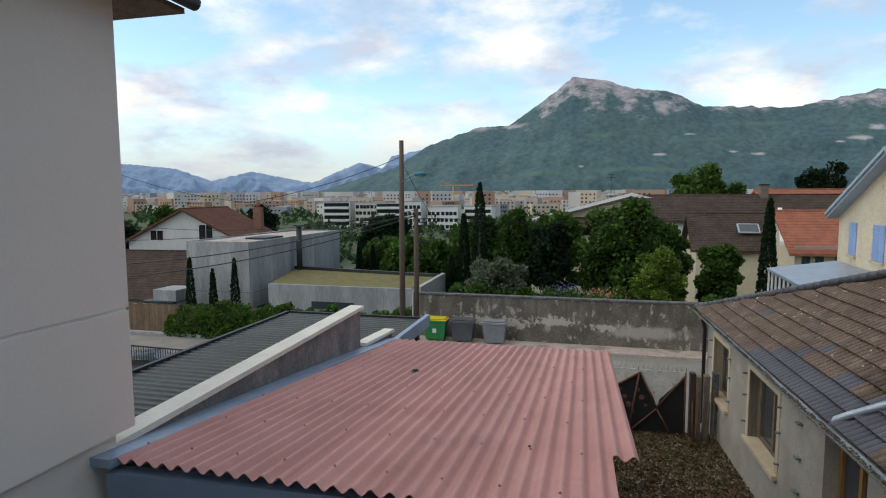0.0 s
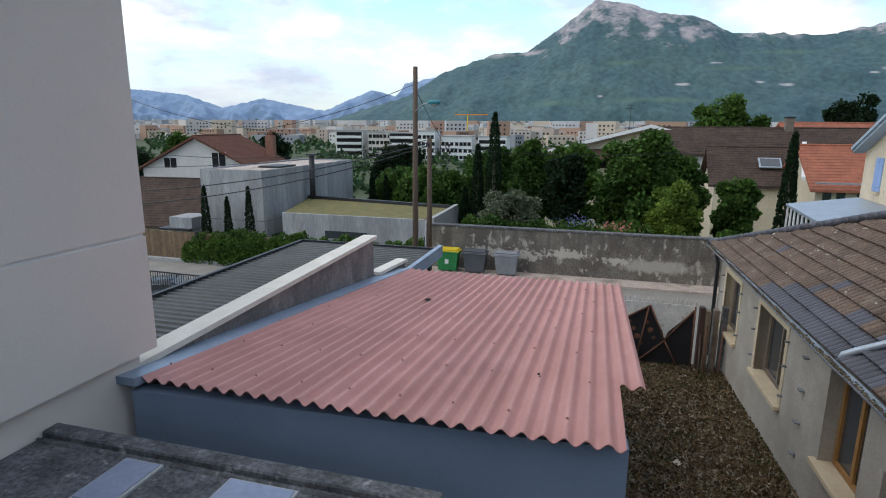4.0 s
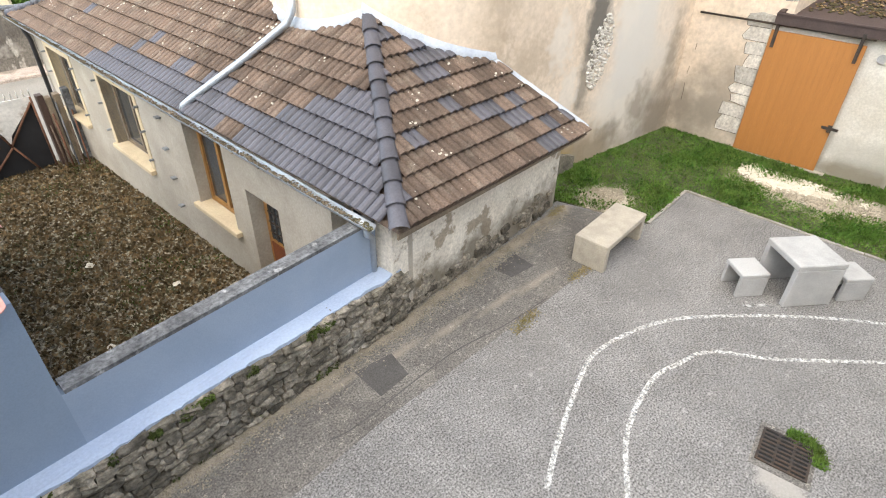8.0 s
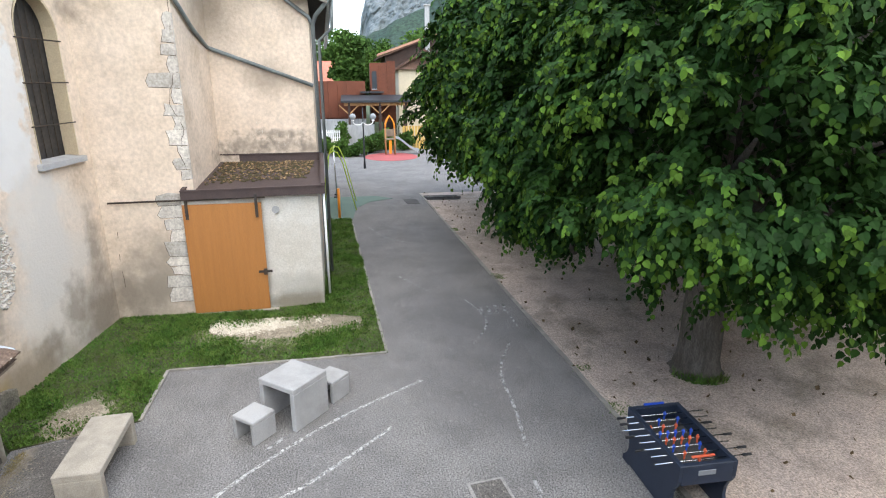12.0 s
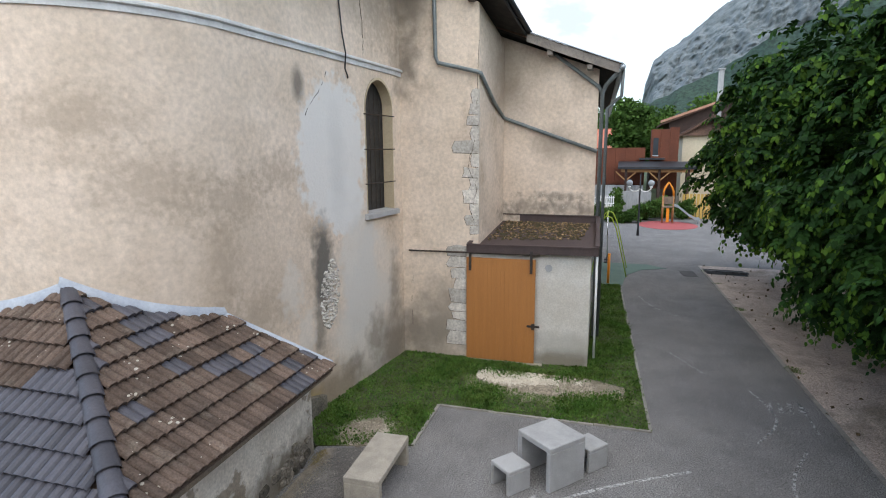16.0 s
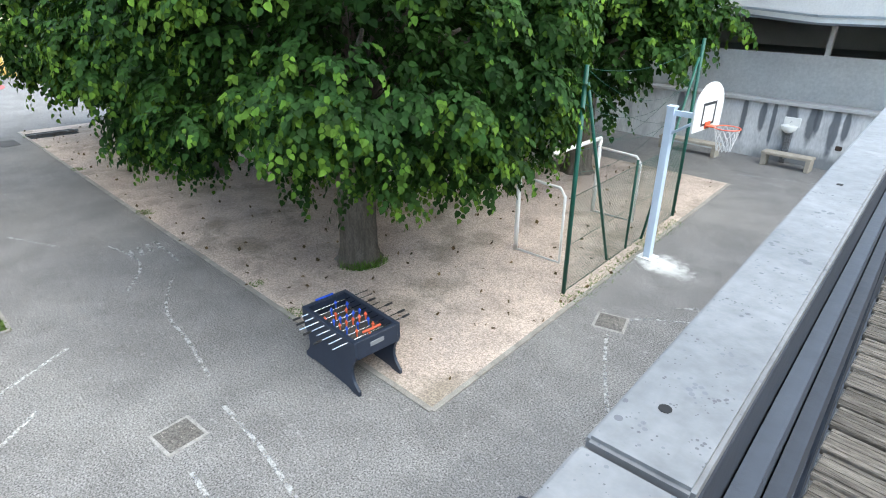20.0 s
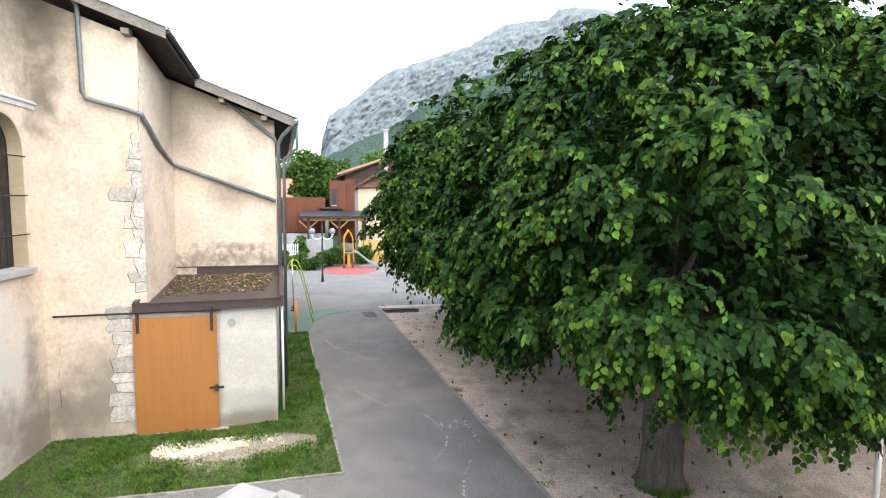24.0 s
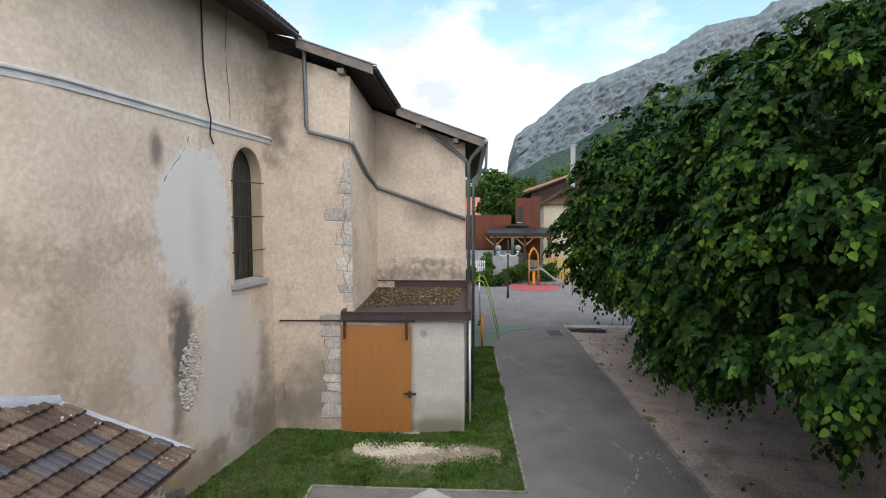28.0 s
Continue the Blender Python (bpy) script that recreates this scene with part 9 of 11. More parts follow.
# ================= street below the courtyard =================
M_old_street = material("street_wall", (0.185, 0.165, 0.14), (0.115, 0.10, 0.085), 1.4, 0.95, fine=16, fine_amt=0.4, bump=0.6, bump_scale=20, c3=(0.36, 0.33, 0.285), c3_scale=2.2, c3_at=(0.57, 0.62), stretch=(1, 1, 0.6))
for _x in np.arange(-8.3, 7.5, .75):
    blot(M_old_street, (float(_x) + .2 * math.sin(7 * _x), 29.5, -.15), (.13 + .05 * math.sin(3 * _x), .4, .55 + .3 * math.sin(5 * _x)), (0.11, 0.10, 0.088), (0.6, 1.1), .5, 4.0, .7)
for _x, _a, _b in ((-5.6, 1.6, .35), (-3.6, 1.5, .42), (-1.2, 1.4, .32), (1.2, 1.0, .25)):
    blot(M_old_street, (_x, 29.5, -1.05 + .1 * math.sin(9 * _x)), (_a, .5, _b), (0.50, 0.465, 0.405), (0.55, 0.75), 1.1, 7.0, .85)
blot(M_old_street, (3.2, 29.5, -1.3), (2.0, .4, .35), (0.48, 0.45, 0.40), (0.6, 1.2), .8, 3.5, .7)
M_road = material("street_asphalt", (0.26, 0.24, 0.21), (0.21, 0.195, 0.17), 0.6, 0.93, fine=20, fine_amt=0.2, bump=0.2)
M_plank = material("fence_plank", (0.20, 0.135, 0.08), (0.15, 0.10, 0.062), 3, 0.85, fine=20, fine_amt=0.25, bump=0.1, rand=0.2, stretch=(1, 1, 0.3))
M_teal = material("teal_paint", (0.03, 0.22, 0.26), None, 2, 0.4, fine_amt=0.05, bump=0)
M_gate_rust = material("rusty_iron", (0.16, 0.07, 0.04), (0.10, 0.05, 0.035), 6, 0.85, fine=30, fine_amt=0.3, bump=0.2)
M_gate_white = material("old_white_sheet", (0.66, 0.63, 0.58), (0.54, 0.52, 0.48), 2, 0.6, fine=15, fine_amt=0.12, bump=0, c3=(0.32, 0.26, 0.20), c3_scale=2.5, c3_at=(0.58, 0.7))


M_chim = material("brown_chimney_render", (0.20, 0.165, 0.13), (0.15, 0.125, 0.10), 2, 0.9, fine=20, fine_amt=0.2, bump=0.2)


def street_z(x):
    return -2.2 - .9 * min(1, max(0, (-8 - x) / 7))


def make_street():
    bm = B(); sheet(bm, lambda u, v: (u, v, street_z(u)), [-45, -25, -16, -13, -10, -8, 12], [17.5, 23, 29.5])
    tagged(part("road", bm, M_road), "pale asphalt street below the courtyard", "road", kind="structure")
    bm = B(); box(bm, (-8.7, 28.2, -2.25), (12, 29.5, -2.08), .02)
    tagged(part("pavement_street", bm, M_sand), "sandy pavement along the street wall", "pavement", kind="structure")
    bm = B(); box(bm, (-8.65, 29.5, -2.4), (16, 29.78, 0.22))
    w = tagged(part("wall_street", bm, M_old_street), "tall stained street wall with flaking render", "wall", kind="structure")
    for k in range(17):
        x = -8.7 + k * 1.45
        bm = B(); box(bm, (x, 29.44, .22), (x + 1.44, 29.84, .33), .02); part("coping_stone", bm, M_concrete, w)


make_street()


def make_bin(x, lid, body, label):
    e = thing("wheelie_bin", (x, 28.75, -2.08), label, "bin", "wheelie bins")
    m = pose(x, 28.75, -2.08)
    bm = B()
    v = [bm.verts.new(m @ Vector(p)) for p in ((-.5, -.28, .06), (.5, -.28, .06), (.5, .24, .06), (-.5, .24, .06), (-.62, -.36, 1.1), (.62, -.36, 1.1), (.62, .34, 1.1), (-.62, .34, 1.1))]
    for f in ((0, 1, 5, 4), (1, 2, 6, 5), (2, 3, 7, 6), (3, 0, 4, 7), (4, 5, 6, 7), (3, 2, 1, 0)):
        bm.faces.new([v[i] for i in f])
    bmesh.ops.bevel(bm, geom=list(bm.edges), offset=.025, segments=2, affect="EDGES")
    part("body", bm, body, e)
    bm = B(); box(bm, (-.67, -.40, 1.1), (.67, .38, 1.16), .02, m); box(bm, (-.58, -.32, 1.16), (.58, .30, 1.25), .035, m); part("lid", bm, lid, e)
    bm = B(); box(bm, (-.68, -.42, 1.04), (.68, -.37, 1.1), .01, m); part("rim", bm, body, e)
    for s in (-1, 1):
        bm = B(); bmesh.ops.create_cone(bm, cap_ends=True, segments=14, radius1=.1, radius2=.1, depth=.06, matrix=m @ pose(s * .36, .22, .1, 0, 90)); part("wheel", bm, M_black, e)
    if lid is M_yellow:
        bm = B(); box(bm, (-.1, -.372, .45), (.1, -.34, .68), 0, m); part("sticker", bm, M_white, e)
    return e


make_bin(-7.5, M_yellow, M_green, "green wheelie bin with a yellow lid")
make_bin(-6.0, M_binlid_grey, M_binlid_grey, "dark grey wheelie bin by the street wall")
make_bin(-4.3, M_bin_light, M_bin_light, "light grey wheelie bin by the street wall")


def make_gate():
    y = 18.4
    e = thing("gate", (1.9, y, -2.1), "old iron gate with white sheet and diamond cut-outs", "gate")
    bm = B()
    pts = [(0.3, .1), (3.35, .08), (3.3, -.08), (2.58, -.85), (2.50, -1.15), (2.42, -.85), (2.0, -.02), (.8, -.78), (.62, -.62), (.3, -.2)]
    a = [bm.verts.new((x, y - .03, z)) for x, z in pts]; b = [bm.verts.new((x, y + .0, z)) for x, z in pts]
    bm.faces.new(a); bm.faces.new(b[::-1])
    for i in range(len(a)):
        bm.faces.new((a[i], b[i], b[(i + 1) % len(a)], a[(i + 1) % len(a)]))
    bmesh.ops.recalc_face_normals(bm, faces=bm.faces)
    part("white_sheet", bm, M_gate_white, e, "stained white sheet panel")
    bm = B(); box(bm, (.3, y + .02, -2.05), (3.35, y + .04, .05)); lf = part("leaf", bm, M_black, e, "black sheet gate leaf")
    for p, q in (((2.0, 0), (.8, -.78)), ((.8, -.78), (1.66, -2.0)), ((1.66, -2.0), (2.5, -1.15)), ((2.5, -1.15), (2.0, 0)), ((1.95, 0), (1.66, -2.0)), ((2.5, -1.1), (3.3, -.06)), ((2.5, -1.15), (2.95, -2.0)), ((.8, -.78), (.45, -2.0)), ((3.33, .08), (3.33, -2.05))):
        bm = B(); tube(bm, [(p[0], y - .05, p[1]), (q[0], y - .05, q[1])], .035, 4); part("bar", bm, M_gate_rust, lf)
    for k in range(7):
        c = (1.4 + .13 * k, -.6 - .25 * (k % 4))
        bm = B(); bmesh.ops.create_cone(bm, cap_ends=True, segments=7, radius1=.06 + .02 * (k % 3), radius2=.05, depth=.008, matrix=pose(c[0], y + .012, c[1], 90)); part("rust_patch", bm, M_gate_rust, lf)
    for k in range(22):
        x = .35 + k * .143
        bm = B(); tube(bm, [(x, y, .09), (x, y, .24), (x, y, .29)], [.014, .014, .002], 5); part("spike", bm, M_gate_white, e)
    for x, z1, mt in ((3.45, .1, M_dark_wood), (3.62, .0, M_wood), (3.85, .05, M_wood), (4.1, .15, M_concrete)):
        bm = B(); box(bm, (x, y - .2, -2.2), (x + .16, y + .05, z1), .01); tagged(part("plank", bm, mt), "weathered plank leaning beside the gate", "plank", "planks by the gate")
    for k in range(5):
        bm = B(); tube(bm, [(3.5 + .13 * k, y - .55 - .05 * k, -2.2), (3.52 + .16 * k, y - .2, -.75 + .3 * (k % 3))], .022 + .008 * (k % 2), 7)
        tagged(part("pole", bm, (M_bark2, M_gate_rust, M_concrete)[k % 3]), "old pole leaning beside the gate", "pole", "poles by the gate")


make_gate()


def make_poles():
    e = thing("utility_pole", (-8.8, 27, -2.2), "tall brown wooden pole with a teal street lamp", "utility pole", "utility poles")
    bm = B(); tube(bm, [(-8.8, 27, -2.3), (-8.8, 27, 3), (-8.78, 27, 8.4)], [.16, .14, .11], 12); part("shaft", bm, M_bark2, e)
    bm = B(); tube(bm, [(-8.75, 26.9, 6.3), (-8.3, 26.8, 6.65), (-7.95, 26.75, 6.7)], .025, 6); part("lamp_arm", bm, M_zinc, e)
    bm = B(); bmesh.ops.create_uvsphere(bm, u_segments=14, v_segments=8, radius=1, matrix=Matrix.Translation((-7.75, 26.75, 6.72)) @ Matrix.Diagonal((.34, .17, .12, 1))); lamp = part("lamp_head", bm, M_teal, e, "teal lamp head", True)
    bm = B(); bmesh.ops.create_uvsphere(bm, u_segments=12, v_segments=6, radius=1, matrix=Matrix.Translation((-7.72, 26.75, 6.64)) @ Matrix.Diagonal((.22, .12, .09, 1))); part("lens", bm, M_globe, lamp, "", True)
    f = thing("utility_pole", (-8.5, 28.5, -2.2), "shorter brown wooden pole with insulators", "utility pole", "utility poles")
    bm = B(); tube(bm, [(-8.5, 28.5, -2.3), (-8.5, 28.5, 5.0)], [.15, .12], 12); part("shaft", bm, M_bark2, f)
    bm = B(); tube(bm, [(-8.68, 28.4, -2.2), (-8.68, 28.4, .6)], .05, 8); part("conduit", bm, M_conc_pale, f)
    for k, (dx, z) in enumerate(((.0, 4.6), (.5, 4.35), (1.1, 4.55), (1.15, 4.2), (1.1, 3.8), (1.0, 3.4))):
        bm = B(); tube(bm, [(-8.5, 28.5, z - .1), (-8.5 + dx, 28.3, z - .08), (-8.5 + dx, 28.3, z + .06)], .022, 6); a = part("arm", bm, M_dark_metal, f)
        bm = B(); tube(bm, [(-8.5 + dx, 28.3, z + .02), (-8.5 + dx, 28.3, z + .09), (-8.5 + dx, 28.3, z + .16)], [.05, .06, .03], 8); part("insulator", bm, M_dark_metal, a)

    def wire(p, q, sag, r=.016):
        p, q = Vector(p), Vector(q)
        pts = [p.lerp(q, t) - Vector((0, 0, sag * 4 * t * (1 - t))) for t in [k / 14 for k in range(15)]]
        bm = B(); tube(bm, pts, r, 5)
        tagged(part("overhead_wire", bm, M_black), "black overhead wire between the poles", "wire", "overhead wires")
    wire((-8.8, 27, 7.6), (-16, 24.6, 5.35), .25)
    wire((-16, 24.6, 5.35), (-26, 26, 7.3), .3)
    wire((-8.5, 28.4, 4.75), (-26, 24.2, 1.95), .55, .03)
    wire((-8.5, 28.4, 4.6), (-26, 24.2, 1.2), .6, .03)
    wire((-8.5, 28.4, 4.9), (-26, 26, 4.2), .7)
    wire((-8.5, 28.4, 4.6), (-26, 26, 3.2), .3)
    wire((-7.4, 28.3, 4.5), (9.5, 39.9, 4.6), .5)
    wire((-7.4, 28.3, 4.3), (-8.8, 27, 7.4), .1)


make_poles()


def make_fence_hedge():
    f = thing("wooden_fence", (-23, 30, -2.4), "brown close-boarded wooden fence along the street", "fence")
    x = -29.0
    while x < -16:
        bm = B(); box(bm, (x, 30.02, -3.4), (x + .135, 30.05, -1.2 + .03 * math.sin(9 * x)), .004); part("board", bm, M_plank, f)
        x += .14
    for z in (-2.9, -1.6):
        bm = B(); box(bm, (-29, 30.05, z), (-16, 30.1, z + .08)); part("rail", bm, M_wood, f)
    bm = B(); box(bm, (-24.6, 29.9, -3.3), (-24.48, 30.02, -1.1)); part("post", bm, M_dark_metal, f)
    bm = B(); box(bm, (-29, 29.75, -3.4), (-9, 30.0, -2.95), .02)
    tagged(part("kerb_hedge", bm, M_conc_pale), "pale kerb under the hedge", "kerb", kind="structure")
    g = np.random.default_rng(31)
    n = 26000
    x = g.uniform(-25.6, -8.9, n)
    zt = -1.05 + .15 * np.sin(x * 1.7) + .12 * np.sin(x * 4.3) + .1 * np.sin(x * 9.1) - .9 * np.clip((-23.8 - x) / 1.6, 0, 1) + .15 * np.clip((x + 10.5), 0, 1)
    z = zt - (zt + 3.1) * g.uniform(0, 1, n) ** 1.5
    y = 29.95 - .35 * g.uniform(0, 1, n) * np.sin(np.clip((zt - z) / 1.4, .1, 1) * 2.2) + .6 * g.uniform(0, 1, n) * (zt - z < .2)
    keep = (x > -23) | (g.uniform(0, 1, n) < .45)
    p = np.stack([x, y, z], 1)[keep]
    d = unit(np.stack([g.normal(0, .5, len(p)), g.normal(-.8, .4, len(p)), g.normal(-.5, .5, len(p))], 1))
    s = unit(np.cross(d, g.normal(0, 1, (len(p), 3))))
    v, fc = leaf_set(p, d, s, np.cross(s, d), .13 * g.uniform(.6, 1.3, len(p)), .6)
    tagged(part("hedge", mesh_np("hedge", v, fc), M_leaf_hedge), "green climbing hedge spilling over the fence", "hedge", kind="stuff")


make_fence_hedge()


def make_railing():
    e = thing("metal_railing", (-12, 16, 0), "black metal railing above the parking area", "railing")
    p, q = Vector((-16.4, 16.1, 0)), Vector((-11.6, 15.9, 0))
    for z in (-.66, .38):
        bm = B(); seg(bm, p, q, z, z + .045, .04); part("rail", bm, M_black, e)
    n = 46
    for k in range(n + 1):
        c = p.lerp(q, k / n)
        bm = B(); box(bm, (c.x - .01, c.y - .01, -.95 if k % 15 == 0 else -.64), (c.x + .01, c.y + .01, .40)); part("baluster", bm, M_black, e)
    bm = B(); seg(bm, (-16.6, 16.1), (-11.4, 15.9), -3.2, -.92, .3); tagged(part("wall_parking", bm, M_concrete), "concrete retaining wall under the railing", "wall", kind="structure")


make_railing()


def make_car():
    cx, cy, z0, yaw = -19.6, 21.6, -3.1, 20
    m = Matrix.Translation((cx, cy, z0)) @ Matrix.Rotation(radians(yaw), 4, "Z")
    e = thing("car", (cx, cy, z0), "dark parked hatchback car on the street", "car", rz=yaw)
    prof = [(-2.0, .35), (-2.05, .75), (-1.85, .98), (-1.55, 1.02), (-.9, 1.42), (.35, 1.46), (1.15, 1.02), (1.8, .88), (2.02, .65), (2.02, .35)]
    bm = B()
    rows = []
    for y, k in ((-.86, 0), (-.82, .0), (.82, 0), (.86, 0)):
        rows.append([bm.verts.new(m @ Vector((x, y * (.84 if z > 1.1 else 1), z))) for x, z in prof])
    for a, b in ((0, 3),):
        A, C = rows[a], rows[b]
        bm.faces.new(A); bm.faces.new(C[::-1])
        for i in range(len(A)):
            bm.faces.new((A[i], C[i], C[(i + 1) % len(A)], A[(i + 1) % len(A)]))
    for v in rows[1] + rows[2]:
        bm.verts.remove(v)
    bmesh.ops.recalc_face_normals(bm, faces=bm.faces)
    bmesh.ops.bevel(bm, geom=list(bm.edges), offset=.06, segments=2, affect="EDGES")
    body = part("body", bm, M_car, e, "dark blue-grey paint", True)
    for s in (-1, 1):
        bm = B(); prism(bm, [(-1.3, 0), (-.8, .36), (.3, .4), (.95, 0)], 0, .02)
        bmesh.ops.transform(bm, matrix=m @ Matrix.Translation((0, s * .80, 1.02)) @ Matrix.Rotation(radians(90 - s * 14), 4, "X"), verts=bm.verts)
        part("side_window", bm, M_pane, body)
        for x in (-1.3, 1.3):
            bm = B(); bmesh.ops.create_cone(bm, cap_ends=True, segments=20, radius1=.32, radius2=.32, depth=.2, matrix=m @ pose(x, s * .8, .32, 90)); w = part("wheel", bm, M_black, e)
            bm = B(); bmesh.ops.create_cone(bm, cap_ends=True, segments=14, radius1=.2, radius2=.2, depth=.03, matrix=m @ pose(x, s * .905, .32, 90)); part("rim", bm, M_zinc, w)
    for x0, z0_, x1, z1_ in ((.42, 1.44, 1.12, 1.06), (-.96, 1.4, -1.5, 1.06)):
        bm = B(); vs = [bm.verts.new(m @ Vector((x, y, z + .012))) for x, y, z in ((x0, -.6, z0_), (x0, .6, z0_), (x1, .7, z1_), (x1, -.7, z1_))]; bm.faces.new(vs); part("windscreen", bm, M_pane, body)


M_car = material("car_paint", (0.035, 0.05, 0.065), None, 2, 0.25, metal=0.3, fine_amt=0, bump=0)
make_car()


# ================= houses across the street =================
def make_concrete_house():
    e = thing("concrete_house", (-29, 48, -4), "cubic house of raw board-marked concrete", "house")
    x0, x1, y0, y1, zt = -31.8, -26.0, 40, 57, 2.05
    for nm, p, q in (("wall", (x1, y0), (x0, y0)), ("wall", (x1, y1), (x1, y0)), ("wall", (x0, y0), (x0, y1)), ("wall", (x0, y1), (x1, y1))):
        bm = B()
        seg(bm, p, q, -5, zt, .25, 0)
        part(nm, bm, M_conc_house, e)
    bm = B(); box(bm, (x0 + .2, y0 + .2, zt - .3), (x1 - .2, y1 - .2, zt - .12)); part("roof", bm, M_sand, e, "gravelled flat roof")
    for k in range(1, 5):
        yy = y0 + k * 3.4
        bm = B(); box(bm, (x1 + .12, yy - .015, -4), (x1 + .128, yy + .015, zt)); part("joint", bm, M_concrete, e)
    bm = B(); box(bm, (x1 + .12, y0, -2.1), (x1 + .13, y1, -2.06)); part("joint", bm, M_concrete, e)
    bm = B(); box(bm, (x0, y0 - .13, -2.1), (x1 + .1, y0 - .12, -2.06)); part("joint", bm, M_concrete, e)
    bm = B(); box(bm, (x1 + .1, 40.6, -4.6), (x1 + .16, 42.6, -3.3)); part("window", bm, M_pane, e)
    bm = B(); box(bm, (-29, 44, zt - .12), (-27, 47, zt + .05)); part("skylight", bm, M_dark_metal, e)
    bm = B(); tube(bm, [(-25.1, 46.5, -2.3), (-25.1, 46.5, 3.05)], .26, 14); box(bm, (-25.45, 46.15, 3.0), (-24.75, 46.85, 3.12)); part("flue", bm, M_dark_metal, e, "black steel flue")
    bm = B(); box(bm, (-34.2, 38.6, -5), (-32.0, 41, -1.9)); part("side_volume", bm, M_conc_house, e)
    bm = B(); box(bm, (-35, 38.2, -2.95), (-32.0, 41, -2.8)); part("canopy", bm, M_dark_metal, e)
    # low wing with planted roof
    bm = B(); box(bm, (-23.2, 38, -5), (-11.5, 38.25, -.95)); wg = part("wing_wall", bm, M_conc_house, e)
    bm = B(); prism(bm, [(-23.2, 38.25), (-12.0, 38.25), (-11.2, 44.5), (-25.8, 47)], -2.4, -.97); part("planted_roof", bm, M_moss, e, "yellow-green sedum roof")
    for p, q in (((-25.8, 47), (-11.2, 44.5)),):
        bm = B(); seg(bm, p, q, -2.4, -.72, .3); part("roof_edge", bm, M_dark_metal, e)
    for a, b in ((-19.6, -16.2),):
        bm = B(); box(bm, (a, 37.96, -2.7), (b, 38.0, -2.15)); part("window", bm, M_pane, wg)
    bm = B(); seg(bm, (-10.9, 37), (-11.0, 44.5), -4, -.6, .3); part("wing_wall", bm, M_conc_pale, e)


make_concrete_house()
for _k, (_x, _y, _z1, _r) in enumerate(((-30.6, 38.6, .75, .42), (-28.5, 38.6, -.1, .38), (-26.5, 38.6, .8, .42), (-10.9, 36, -1.0, .3))):
    make_cypress(_x, _y, -4.4, _z1, _r, 1500, .16, "slim dark columnar cypress by the concrete house", 500 + _k)


def make_white_house():
    e = thing("house", (-49, 66, -6), "white gabled house with a red-brown tiled roof", "house", "houses of the neighbourhood")
    c, yaw, half, L = (-49.4, 66.2), 102, 7.0, 13
    R = house_walls(e, c, half, L, -8, .55, 4.15, yaw, M_house_white)
    gable_roof(e, c, half, L, .55, 4.3, yaw, M_red_brown, .6, .25, .4)
    for u, w in ((-2.8, 1.7), (3.4, 1.6)):
        house_window(e, R, u, .4, w, 1.9 if u < 0 else 1.2, ("x", -6.5), M_white, M_void)
    bm = B(); box(bm, (3.2, -6.2, .5), (4.4, -5.1, 4.3), 0, R); ch = part("chimney", bm, M_brick, e, "brick chimney")
    for s in (3.5, 4.1):
        bm = B(); tube(bm, [R @ Vector((s, -5.65, 4.3)), R @ Vector((s, -5.65, 5.0))], .22, 8); part("pot", bm, M_brick, ch)
    f = thing("house", (-44, 50, -7), "low house with a dark brown tiled roof", "house", "houses of the neighbourhood")
    house_walls(f, (-45.5, 54), 6, 18, -8, -4.4, -.3, 5, M_cream_wall)
    gable_roof(f, (-45.5, 54), 6, 18, -4.4, -.35, 5, M_grey_tile, .5, .2, .38)


M_house_white = material("white_render", (0.66, 0.64, 0.60), (0.60, 0.58, 0.55), 0.4, 0.9, fine=3, fine_amt=0.05, bump=0)
M_red_brown = material("red_brown_tile", (0.165, 0.078, 0.054), (0.125, 0.060, 0.044), 0.9, 0.95, fine=6, fine_amt=0.35, bump=0, spec=0.1)
M_grey_tile = material("dark_brown_tile", (0.088, 0.062, 0.050), (0.060, 0.045, 0.037), 0.7, 0.95, fine=6, fine_amt=0.35, bump=0, spec=0.1)
M_shutter_blue = material("blue_shutter_paint", (0.27, 0.38, 0.62), (0.23, 0.33, 0.56), 1.5, 0.6, fine_amt=0.08, bump=0)
M_green_paint = material("green_window_paint", (0.03, 0.10, 0.07), None, 2, 0.5, fine_amt=0.05, bump=0)
make_white_house()


